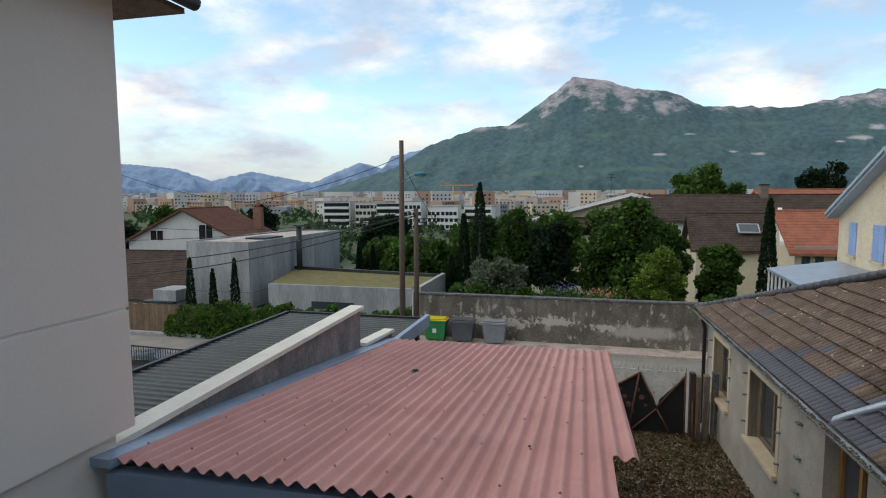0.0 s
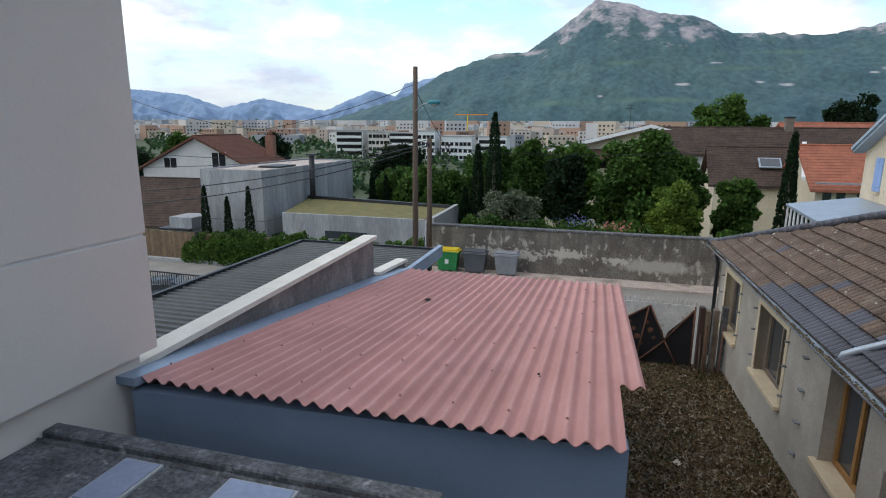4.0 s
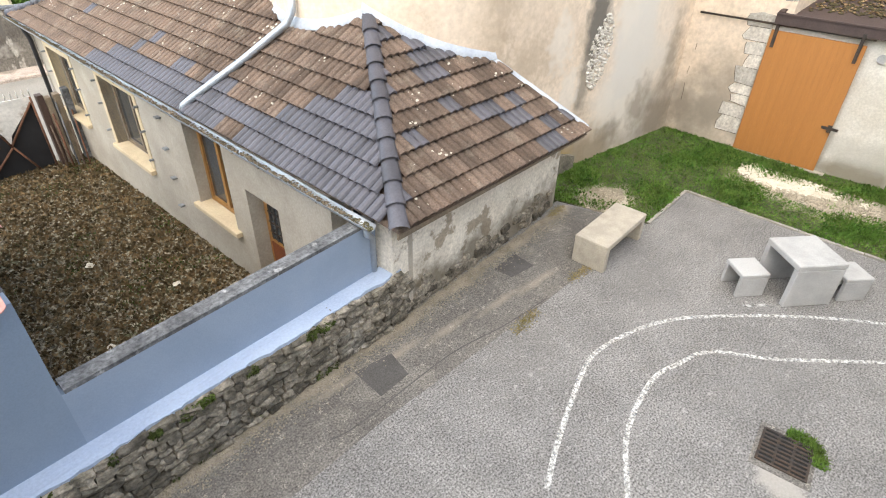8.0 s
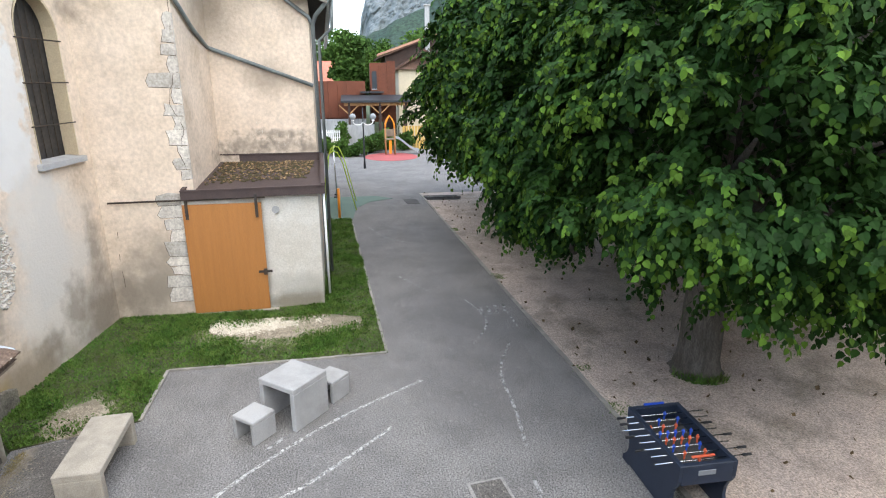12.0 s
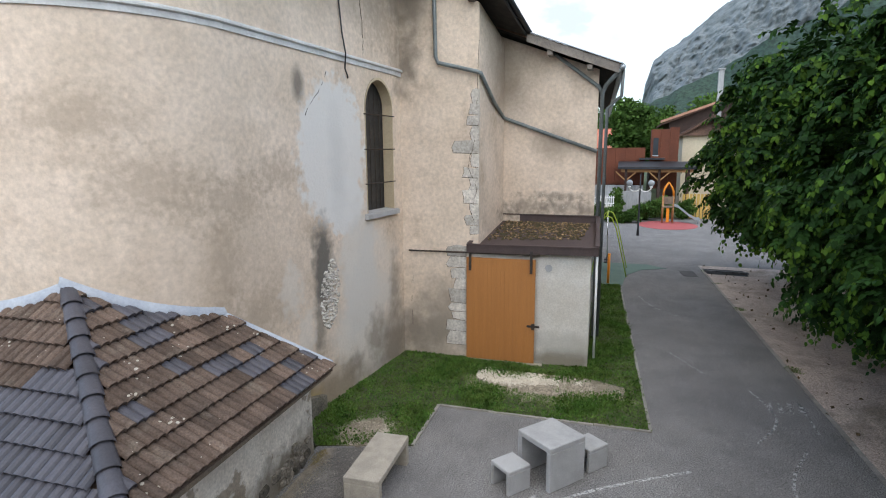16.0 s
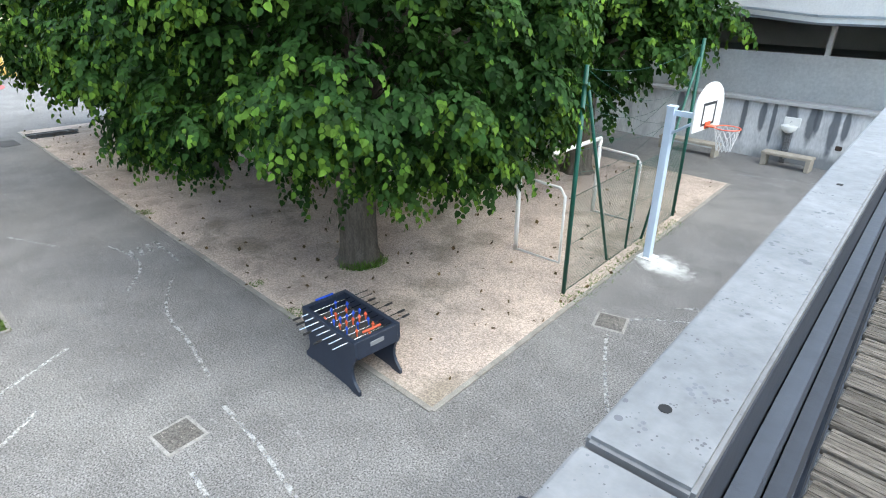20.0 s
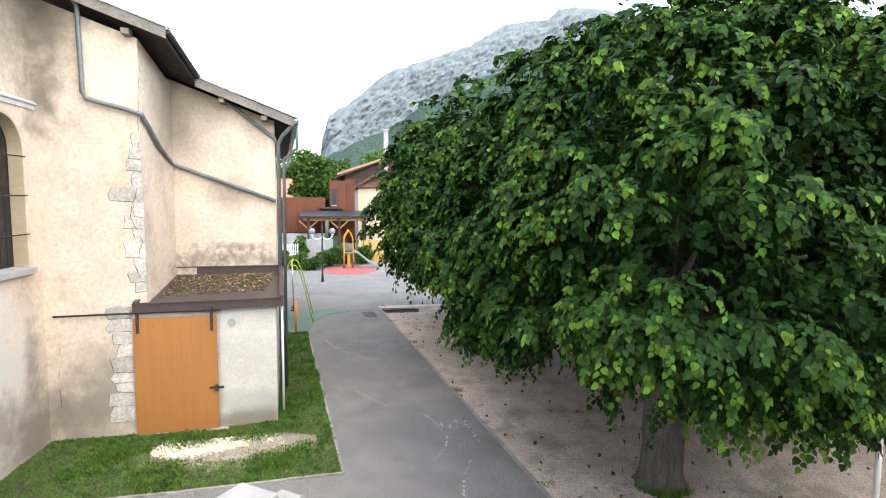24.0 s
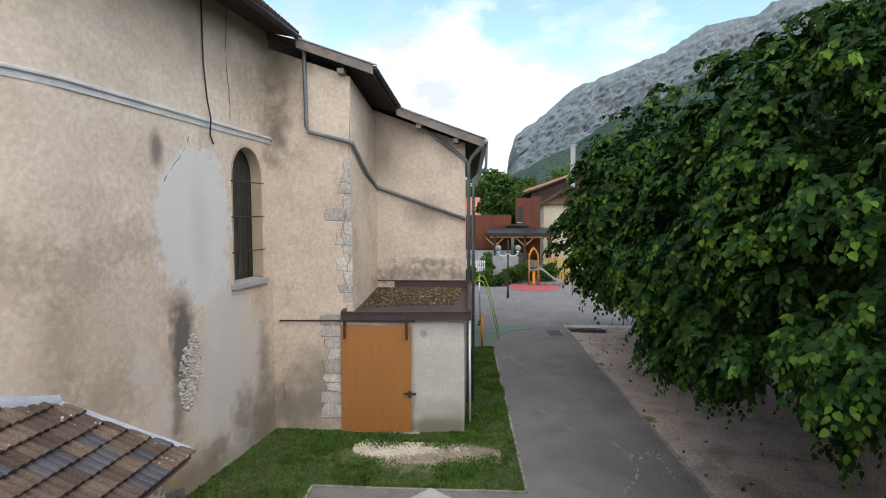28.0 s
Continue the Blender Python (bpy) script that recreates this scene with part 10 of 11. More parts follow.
def make_north_houses():
    g = "houses of the neighbourhood"
    a = thing("house", (-1, 72, -7), "wide pale house with a low brown gabled roof", "house", g)
    R = house_walls(a, (5.9, 84), 12.6, 14, -8, 2.5, 5.8, 90, M_cream_wall)
    gable_roof(a, (5.9, 84), 12.6, 14, 2.6, 5.95, 90, M_brown_roof, 1.2, .35, .5)
    bm = B(); seg(bm, (-7.9, 75.7), (5.9, 75.7), (2.0, 5.65), (2.45, 6.1), .2); part("bargeboard", bm, M_white, a)
    bm = B(); seg(bm, (5.9, 75.7), (19.7, 75.7), (5.65, 2.0), (6.1, 2.45), .2); part("bargeboard", bm, M_white, a)
    for u in (-9.0, -6.0, -3.0):
        house_window(a, R, -u, .6, 2.0, 1.2, ("x", -7), M_dark_wood, M_void)
    bm = B(); prism(bm, [(-7, 74.2), (4.4, 74.2), (4.4, 76.9), (-7, 76.9)], lambda x, y: 1.7 + (y - 74.2) * .35, lambda x, y: 2.0 + (y - 74.2) * .35); part("porch_roof", bm, M_brown_roof, a)
    bm = B(); box(bm, (-2.2, 84, 4.2), (-.6, 85.5, 6.3)); part("chimney", bm, M_house_white, a)
    bm = B(); tube(bm, [(3.5, 79, 5.0), (3.5, 79, 8.7)], .04, 5); box(bm, (2.9, 78.98, 8.1), (4.1, 79.02, 8.16)); box(bm, (3.0, 78.98, 8.5), (4.0, 79.02, 8.56)); part("aerial", bm, M_dark_metal, a)
    b = thing("house", (14, 76, -7), "long white house with a dark tiled roof", "house", g)
    house_walls(b, (18.0, 76), 6, 22, -8, 3.1, 5.6, -2, M_house_white)
    gable_roof(b, (18.0, 76), 6, 22, 3.1, 5.75, -2, M_grey_tile, .6, .25, .45)
    c = thing("house", (15, 62, -7), "cream house with a dark brown roof and skylight", "house", g)
    R = house_walls(c, (16.0, 64.5), 4.3, 9.5, -6, .7, 3.6, -3, M_cream_wall)
    gable_roof(c, (16.0, 64.5), 4.3, 9.5, .7, 3.8, -3, M_grey_tile, .6, .2, .36)
    m = R @ Matrix.Translation((.2, -2.5, 2.35)) @ Matrix.Rotation(radians(34.5), 4, "X")
    bm = B(); box(bm, (-1.0, -.75, -.05), (1.0, .75, .1), .02, m); s = part("skylight", bm, M_zinc, c)
    bm = B(); box(bm, (-.85, -.6, .1), (.85, .6, .115), 0, m); part("pane", bm, M_pane, s)
    bm = B(); box(bm, (-4.85, -4.9, .2), (4.85, -4.75, .35), 0, R); part("gutter", bm, M_dark_metal, c)
    bm = B(); tube(bm, [R @ Vector((4.2, -4.8, .2)), R @ Vector((4.2, -4.4, -.6)), R @ Vector((4.5, -4.38, -5))], .08, 6); part("downpipe", bm, M_dark_metal, c)
    house_window(c, R, 0, -2.4, .8, 1.6, ("x", -4.75), M_frame_wood)
    d = thing("house", (20.5, 58, -7), "cream house with a bright red tiled roof", "house", g)
    R = house_walls(d, (22.5, 59.5), 3.6, 9, -6, 1.15, 4.0, 4, M_cream_wall)
    gable_roof(d, (22.5, 59.5), 3.6, 9, 1.15, 4.2, 4, M_red_tile, .7, .2, .36)
    for u in (-3.6, -2.5):
        house_window(d, R, u, -2.0, .55, 2.6, ("y", -3.6), M_green_paint)
    house_window(d, R, -.9, -2.0, .6, 2.6, ("y", -3.6), M_green_paint)
    bm = B(); box(bm, (-4.9, -4.45, 1.05), (5, -4.3, 1.2), 0, R); part("gutter", bm, M_zinc, d)
    bm = B(); seg(bm, (17.4, 56.2), (18.2, 60.0), (1.2, 4.2), (1.55, 4.5), .35); part("bargeboard", bm, M_white, d)
    f = thing("house", (25, 84, -7), "house with a red roof and terrace behind", "house", g)
    R = house_walls(f, (27.5, 80), 4, 12, -8, 4.2, 6.3, 5, M_cream_wall)
    gable_roof(f, (27.5, 80), 4, 12, 4.3, 6.4, 5, M_red_tile, .6, .25, .45)
    bm = B(); box(bm, (20.6, 75, 4), (21.4, 75.8, 6.9)); ch = part("chimney", bm, M_chim, f)
    bm = B(); box(bm, (20.5, 74.9, 6.9), (21.5, 75.9, 7.05)); part("chimney_cap", bm, M_dark_metal, ch)


make_north_houses()


def make_blue_shutter_house():
    """Its gable faces west; the ridge runs east."""
    e = thing("house", (13, 22, -3), "old cream house with pale blue shutters and blue-grey eaves", "house", "houses of the neighbourhood")
    p, q = (10.64, 27.1), (10.05, 16.84)
    L = math.hypot(p[0] - q[0], p[1] - q[1])
    at = on_line(p, q)
    M = M_old_cream
    arch = [(4.7, 5.55), (6.6, 5.55)] + [(5.65 + .95 * math.cos(t), 5.6 + .88 * math.sin(t)) for t in (.2, .5, .85, 1.2, 1.57, 1.94, 2.29, 2.64, 2.94)]
    loops = [[(0, -4), (L, -4), (L, 4.75), (L / 2 + .05, 7.0), (0, 4.75)], arch, rect(1.3, 3.25, 1.9, 4.5), rect(3.55, 3.25, 4.4, 4.5), rect(8.95, 3.25, 9.9, 4.5)]
    bm = B()
    for d in (0, .35):
        ed = []
        for lp in loops:
            vs = [bm.verts.new(at(u, z, -d)) for u, z in lp]
            ed += [bm.edges.new((vs[i], vs[(i + 1) % len(vs)])) for i in range(len(vs))]
        bmesh.ops.triangle_fill(bm, use_beauty=True, edges=ed)
    for lp in loops:
        for i in range(len(lp)):
            (u0, a), (u1, b) = lp[i], lp[(i + 1) % len(lp)]
            bm.faces.new([bm.verts.new(at(u, z, -o)) for u, z, o in ((u0, a, 0), (u1, b, 0), (u1, b, .35), (u0, a, .35))])
    bmesh.ops.remove_doubles(bm, verts=bm.verts, dist=1e-4)
    bmesh.ops.recalc_face_normals(bm, faces=bm.faces)
    part("wall", bm, M, e, "stained cream render")
    for u in (.18, L - .18):
        a, b = at(u, 0, -.35), at(u, 0, -14)
        bm = B(); seg(bm, a, b, -4, 4.75, .35); part("wall", bm, M, e)
    a, b = at(.36, 0, -14), at(L - .36, 0, -14)
    bm = B(); seg(bm, a, b, -4, 4.75, .35); part("wall", bm, M, e)

    def slope(u0, z0, u1, z1, o0, o1, dz0, dz1, name, mat, n=1, label=""):
        top = []
        for k in range(n):
            for t, up in ((k / n, .03 if n > 1 else 0), ((k + 1) / n, 0)):
                top.append((u0 + (u1 - u0) * t, z0 + (z1 - z0) * t + dz1 + up))
        prof = top + [(u1, z1 + dz0), (u0, z0 + dz0), top[0]]
        bm = B()
        sheet(bm, lambda k, o: at(prof[k][0], prof[k][1], o), range(len(prof)), (o0, o1))
        for o in (o0, o1):
            bm.faces.new([bm.verts.new(at(u, z, o)) for u, z in prof[:-1]])
        bmesh.ops.remove_doubles(bm, verts=bm.verts, dist=1e-4)
        bmesh.ops.recalc_face_normals(bm, faces=bm.faces)
        part(name, bm, mat, e, label)
    mid = L / 2 + .05
    for u0, z0 in ((-.2, 4.68), (L + .45, 4.57)):
        slope(u0, z0, mid, 7.02, .34, -14.4, .02, .14, "roof", M_grey_tile, 20)
        slope(u0, z0, mid, 7.02, .42, .34, -.06, .15, "bargeboard", M_barge, 1, "blue-grey bargeboard")
        slope(u0, z0, mid, 7.02, .34, 0, -.06, .0, "soffit", M_barge)
        slope(u0, z0, mid, 7.02, .50, .42, .06, .19, "verge_trim", M_barge)
    for u0, u1, shut in ((1.3, 1.9, 1), (3.55, 4.4, 1), (8.95, 9.9, 1)):
        o = on_line(p, q)
        bm = B(); seg(bm, o(u0 - .05, 0, .02), o((u0 + u1) / 2 - .01, 0, .02), 3.22, 4.52, .04); sh = part("shutter", bm, M_shutter_blue, e, "pale blue wooden shutter")
        bm = B(); seg(bm, o((u0 + u1) / 2 + .01, 0, .02), o(u1 + .05, 0, .02), 3.22, 4.52, .04); sh2 = part("shutter", bm, M_shutter_blue, e, "pale blue wooden shutter")
        for z in (3.4, 4.2):
            bm = B(); seg(bm, o(u0 - .02, 0, .05), o(u1 + .02, 0, .05), z, z + .07, .025); part("ledge", bm, M_shutter_blue, sh)
        bm = B(); seg(bm, o(u0 - .1, 0, .04), o(u1 + .1, 0, .04), 3.12, 3.21, .14); part("sill", bm, M_stone_trim, e)
    bm = B(); seg(bm, at(4.7, 0, -.2), at(6.6, 0, -.2), 5.55, 6.5, .02); w = part("window", bm, M_pane, e)
    for u in (4.95, 5.65, 6.3):
        bm = B(); seg(bm, at(u, 0, -.15), at(u + .06, 0, -.15), 5.55, 6.48 if abs(u - 5.65) < .2 else 6.3, .04); part("glazing_bar", bm, M_white, w)
    bm = B(); seg(bm, at(4.6, 0, .03), at(6.7, 0, .03), 5.46, 5.54, .16); part("sill", bm, M_stone_trim, w)
    c = at(mid + .25, 0, -2.3)
    bm = B(); box(bm, (c.x - .2, c.y - .2, 6.6), (c.x + .2, c.y + .2, 7.6)); ch = part("chimney", bm, M_render_pale, e)
    bm = B(); box(bm, (c.x - .26, c.y - .26, 7.5), (c.x + .26, c.y + .26, 7.58)); part("chimney_cap", bm, M_render_pale, ch)
    for k in range(3):
        bm = B(); box(bm, (c.x - .18 + .14 * k, c.y - .2, 7.6), (c.x - .12 + .14 * k, c.y + .2, 7.74)); part("pot", bm, M_brick, ch)
    v = thing("veranda", (9, 23, -2.5), "glazed veranda with a sheet metal roof", "veranda")
    z = lambda x, y: 2.45 + (x - 7.8) * .14
    bm = B(); prism(bm, [(7.9, 26.9), (10.55, 26.9), (10.2, 19.4), (7.4, 19.4)], lambda x, y: z(x, y) - .1, z); part("roof", bm, M_zinc, v, "pale sheet metal roof")
    for k in range(13):
        t = k / 12
        x, y = 7.98 - .5 * t, 26.85 - 7.4 * t
        bm = B(); box(bm, (x - .03, y - .03, -2.4), (x + .03, y + .03, z(x, y) - .1)); part("post", bm, M_white, v)
    bm = B(); seg(bm, (8.0, 26.85), (7.5, 19.5), 1.2, 1.28, .05); part("rail", bm, M_white, v)
    bm = B(); seg(bm, (8.06, 26.85), (7.56, 19.5), -2.4, 2.35, .02); part("glazing", bm, M_pane, v)


def make_annex_chimney():
    e = thing("chimney", (6.86, 13.0, 3.6), "brown rendered chimney with a sheet cowl on the tiled roof", "chimney")
    m = Matrix.Translation((6.86, 13.2, 0)) @ Matrix.Rotation(radians(25), 4, "Z")
    bm = B(); box(bm, (-.24, -.24, 3.2), (.24, .24, 4.9), .01, m); part("stack", bm, M_chim, e)
    bm = B(); box(bm, (-.4, -.4, 4.9), (.4, .4, 4.94), .005, m); part("slab", bm, M_chim_dark, e)
    bm = B(); tube(bm, [m @ Vector((0, 0, z)) for z in (4.94, 5.0, 5.12, 5.18, 5.54)], [.28, .25, .14, .1, .1], 14); part("cowl", bm, M_chim_dark, e, "brown sheet metal cowl")


M_chim_dark = material("brown_sheet_metal", (0.10, 0.08, 0.065), None, 3, 0.6, fine=20, fine_amt=0.15, bump=0)
make_annex_chimney()


M_barge = material("pale_blue_grey_paint", (0.36, 0.43, 0.50), (0.31, 0.38, 0.45), 1.0, 0.6, fine=10, fine_amt=0.1, bump=0)
M_old_cream = material("old_cream_render", (0.64, 0.55, 0.41), (0.57, 0.48, 0.35), 0.8, 0.92, fine=12, fine_amt=0.12, bump=0.2, c3=(0.36, 0.29, 0.20), c3_scale=1.8, c3_at=(0.60, 0.70))
make_blue_shutter_house()


# ================= gardens behind the street wall =================
for _k, (_x, _y, _z0, _z1, _r, _n, _s, _m, _l) in enumerate((
        (2.8, 40, -3.5, 5.5, 3.1, 6200, .30, M_leaf_far, "broad green garden tree with a pointed top"),
        (5.2, 40.6, -3.5, 4.0, 2.0, 3600, .28, M_leaf_far, "broad green garden tree"),
        (-4.9, 42, -3.5, 5.2, 1.4, 3000, .28, M_leaf_far, "narrow green garden tree"),
        (-2.2, 41, -3.5, 4.1, 1.7, 3000, .28, M_leaf_dark, "dark green garden tree"),
        (8.6, 39, -3.5, 2.9, 1.4, 3000, .26, M_leaf_far, "round-headed green garden tree"),
        (4.6, 36, -2.8, 2.6, 1.55, 3000, .18, M_leaf_light, "bright yellow-green bush in the garden"),
        (2.1, 35.0, -2.8, .4, 1.3, 1800, .18, M_leaf_hedge, "rounded green bush in the garden"),
        (-5.3, 36, -2.6, 1.55, 2.1, 3400, .20, M_leaf_grey, "grey-green olive tree in the garden"),
        (-6.4, 33.5, -2.6, .3, 1.7, 2400, .24, M_leaf_far, "dense green shrub behind the wall"),
        (-3.6, 33.2, -2.6, .1, 1.6, 2400, .24, M_leaf_far, "dense green shrub behind the wall"),
        (-1.2, 33.4, -2.6, .2, 1.3, 1800, .22, M_leaf_far, "dense green shrub behind the wall"),
        (8.0, 34, -2.6, .0, 1.3, 1600, .22, M_leaf_hedge, "rounded green bush in the garden"),
        (12.9, 37.5, -2.6, .3, 1.2, 1400, .22, M_leaf_hedge, "rounded green bush in the garden"),
        (-8.6, 50, -5, 4.4, 2.0, 2600, .34, M_leaf_far, "leafy tree behind the gardens"),
        (-2.0, 52, -5, 4.8, 2.4, 2800, .34, M_leaf_hedge, "leafy tree behind the gardens"),
        (-13.5, 52, -6, 1.8, 2.8, 3000, .36, M_leaf_far, "leafy tree behind the gardens"),
        (-18, 58, -6, 1.6, 3.4, 3000, .40, M_leaf_hedge, "leafy tree behind the gardens"),
        (-12, 64, -6, 3.0, 3.6, 3000, .40, M_leaf_far, "leafy tree behind the gardens"),
        (-22.5, 62, -6, .8, 3.0, 2600, .40, M_leaf_far, "leafy tree behind the gardens"),
        (-6, 62, -6, 3.2, 3.0, 2600, .40, M_leaf_hedge, "leafy tree behind the gardens"),
        (-33, 92, -9, 3.2, 4.6, 3000, .5, M_leaf_dark, "dark broad conifer beyond the houses"),
        (-66, 66, -8, 3.0, 5.0, 3200, .5, M_leaf_dark, "dark tree beside the white house"),
        (-62, 75, -8, 4.6, 4.0, 2600, .5, M_leaf_far, "dark tree beside the white house"),
        (-52, 84, -9, 5.4, 3.0, 2200, .5, M_leaf_dark, "dark tree beside the white house"),
        (16.5, 92, -8, 11.2, 4.2, 3000, .55, M_leaf_hedge, "tall light green poplar above the roofs"),
        (20.8, 93, -8, 8.2, 3.4, 2400, .55, M_leaf_far, "leafy tree above the roofs"),
        (32.5, 95, -8, 11.0, 2.0, 1800, .5, M_leaf_dark, "dark conifer above the roofs"),
        (35.8, 96, -8, 12.0, 2.4, 1800, .5, M_leaf_dark, "dark conifer above the roofs"))):
    make_leafy(_x, _y, _z0, _z1, _r, int(_n * 1.6), _s * .72, _m, _l, 600 + _k, "tree" if _z1 - _z0 > 4 else "shrub", "tree" if _z1 - _z0 > 4 else "shrub", _z1 - _z0 > 4, 11)
for _k, (_x, _y, _z0, _z1, _r) in enumerate(((-7.9, 44, -4, 6.6, .85), (-9.3, 44.5, -4, 4.2, .7), (11.1, 38, -3, 5.3, .62), (-10.2, 44, -4, .8, .5), (-24, 58, -5, .6, .5), (-22.8, 59, -5, .2, .5))):
    make_cypress(_x, _y, _z0, _z1, _r, 2600, .2, "tall dark pointed cypress", 700 + _k)


def make_flowers():
    g = np.random.default_rng(3)
    for x, z, col, lb in ((-.9, .55, M_flower_blue, "blue flowers"), (1.1, .35, M_flower_pink, "pink flowers")):
        n = 120
        p = np.stack([g.normal(x, .55, n), g.normal(31.2, .3, n), g.normal(z, .16, n)], 1)
        d = unit(g.normal(0, 1, (n, 3))); s = unit(np.cross(d, g.normal(0, 1, (n, 3))))
        v, f = leaf_set(p, d, s, np.cross(s, d), np.full(n, .09), .7)
        tagged(part("flowers", mesh_np("flowers", v, f), col), lb + " above the street wall", "flowers", kind="stuff")
        n = 1200
        p = np.stack([g.normal(x, .7, n), g.normal(31.3, .35, n), g.uniform(-2.3, z, n)], 1)
        d = unit(g.normal(0, 1, (n, 3))); s = unit(np.cross(d, g.normal(0, 1, (n, 3))))
        v, f = leaf_set(p, d, s, np.cross(s, d), np.full(n, .16), .5)
        tagged(part("flower_stems", mesh_np("flower_stems", v, f), M_leaf_hedge), "leafy stems of the flowers", "plant", kind="stuff")


M_flower_blue = leaf_material("blue_petal", (0.17, 0.18, 0.33), (0.12, 0.13, 0.25))
M_flower_pink = leaf_material("pink_petal", (0.50, 0.22, 0.18), (0.42, 0.18, 0.14))
make_flowers()


# ================= the town on the plain =================
def town_material(name, lo, hi):
    mt = material(name, (1, 1, 1), (0.92, 0.92, 0.92), 0.05, 0.9, fine_amt=0, bump=0)
    n, l, b = tools(mt)
    geo = n.new("ShaderNodeNewGeometry")
    r = n.new("ShaderNodeValToRGB")
    r.color_ramp.interpolation = "CONSTANT"
    cols = ((0.50, 0.46, 0.41), (0.58, 0.55, 0.51), (0.44, 0.36, 0.30), (0.50, 0.50, 0.50), (0.30, 0.31, 0.33), (0.56, 0.47, 0.37), (0.40, 0.26, 0.19), (0.62, 0.60, 0.57))
    for i in range(len(cols) - 2):
        r.color_ramp.elements.new(0.1)
    for i, c in enumerate(cols):
        r.color_ramp.elements[i].position, r.color_ramp.elements[i].color = i / len(cols), (*c, 1)
    l.new(geo.outputs["Random Per Island"], r.inputs["Fac"])
    l.new(r.outputs["Color"], b.inputs["Base Color"])
    return mt


M_city = town_material("town_facades", 0, 1)


def make_city():
    """Blocks on the plain, with window bands that stand in front of the facades."""
    g = np.random.default_rng(12)
    V, F, V2, F2 = [], [], [], []
    cube = np.array([(0, 0, 0), (1, 0, 0), (1, 1, 0), (0, 1, 0), (0, 0, 1), (1, 0, 1), (1, 1, 1), (0, 1, 1)], float)
    fc = np.array([(0, 1, 5, 4), (1, 2, 6, 5), (2, 3, 7, 6), (3, 0, 4, 7), (4, 5, 6, 7)])
    def add(Vl, Fl, x, y, z, a, b, h, yaw):
        p = cube * (a, b, h)
        c, s = math.cos(yaw), math.sin(yaw)
        q = np.stack([x + p[:, 0] * c - p[:, 1] * s, y + p[:, 0] * s + p[:, 1] * c, z + p[:, 2]], 1)
        Fl.append(fc + 8 * len(Vl)); Vl.append(q)
    for k in range(4200):
        y = 400 * (2900 / 400) ** (g.uniform(0, 1) ** .75)
        x = y * g.uniform(-1.25, .62)
        z = np.interp(y, [120, 300, 900, 2200, 4300], [-9, -9, -5, 8, 40]) - 1
        if y < 300:
            continue
        h = g.choice([5, 7, 9, 11, 13, 18], p=[.25, .25, .2, .15, .1, .05]) * (1 + y / 4000)
        lim = 5.5 + y * (.012 if g.uniform() > .04 else .02)
        h = min(h, lim - z)
        a, b = g.uniform(7, 20) * (1 + y / 2500), g.uniform(8, 14)
        yaw = g.choice([.1, .35, -.25, 1.2])
        add(V, F, x, y, z, a, b, h, yaw)
        if y < 700:
            rows = int(h / 3)
            c, s = math.cos(yaw), math.sin(yaw)
            for r in range(rows):
                nw = int(a / 3.2)
                for w in range(nw):
                    if g.uniform() < .8:
                        u = 1 + w * 3.2
                        add(V2, F2, x + u * c + .15 * s, y + u * s - .15 * c, z + 1 + r * 3, 1.3, .3, 1.3, yaw)
    tagged(part("town", mesh_np("town", np.concatenate(V), np.concatenate(F)), M_city), "pale blocks of the town on the plain", "town", kind="stuff")
    tagged(part("town_windows", mesh_np("town_windows", np.concatenate(V2), np.concatenate(F2)), M_void), "dark windows of the town's blocks", "windows", kind="stuff")
    # tree cover between the blocks
    n = 60000
    y = 75 * (2600 / 75) ** (g.uniform(0, 1, n) ** .9)
    x = y * g.uniform(-1.3, .8, n)
    clump = np.array([noise.noise(Vector((a / (8 + b * .05), b / (8 + b * .05), 3))) for a, b in zip(x, y)])
    k = (clump > .02) & ~((y < 110) & ((x > -56) & (x < -40)))
    x, y, clump = x[k], y[k], clump[k]
    z = np.interp(y, [60, 120, 300, 900, 2200, 4300], [-7, -9, -9, -5, 8, 40])
    hgt = (clump + .1) * (9 + y * .006)
    p = np.stack([x, y, z + hgt * g.uniform(0.2, 1.1, len(x))], 1)
    d = unit(g.normal(0, 1, (len(p), 3))); s = unit(np.cross(d, g.normal(0, 1, (len(p), 3))))
    v, f = leaf_set(p, d, s, np.cross(s, d), (.7 + y * .0045) * g.uniform(.6, 1.3, len(p)), .6)
    tagged(part("far_woods", mesh_np("far_woods", v, f), M_leaf_wood), "green tree cover between the town's blocks", "woods", kind="stuff")


M_leaf_wood = leaf_material("wood_leaf", (0.045, 0.085, 0.03), (0.035, 0.07, 0.03), 0.02)
make_city()


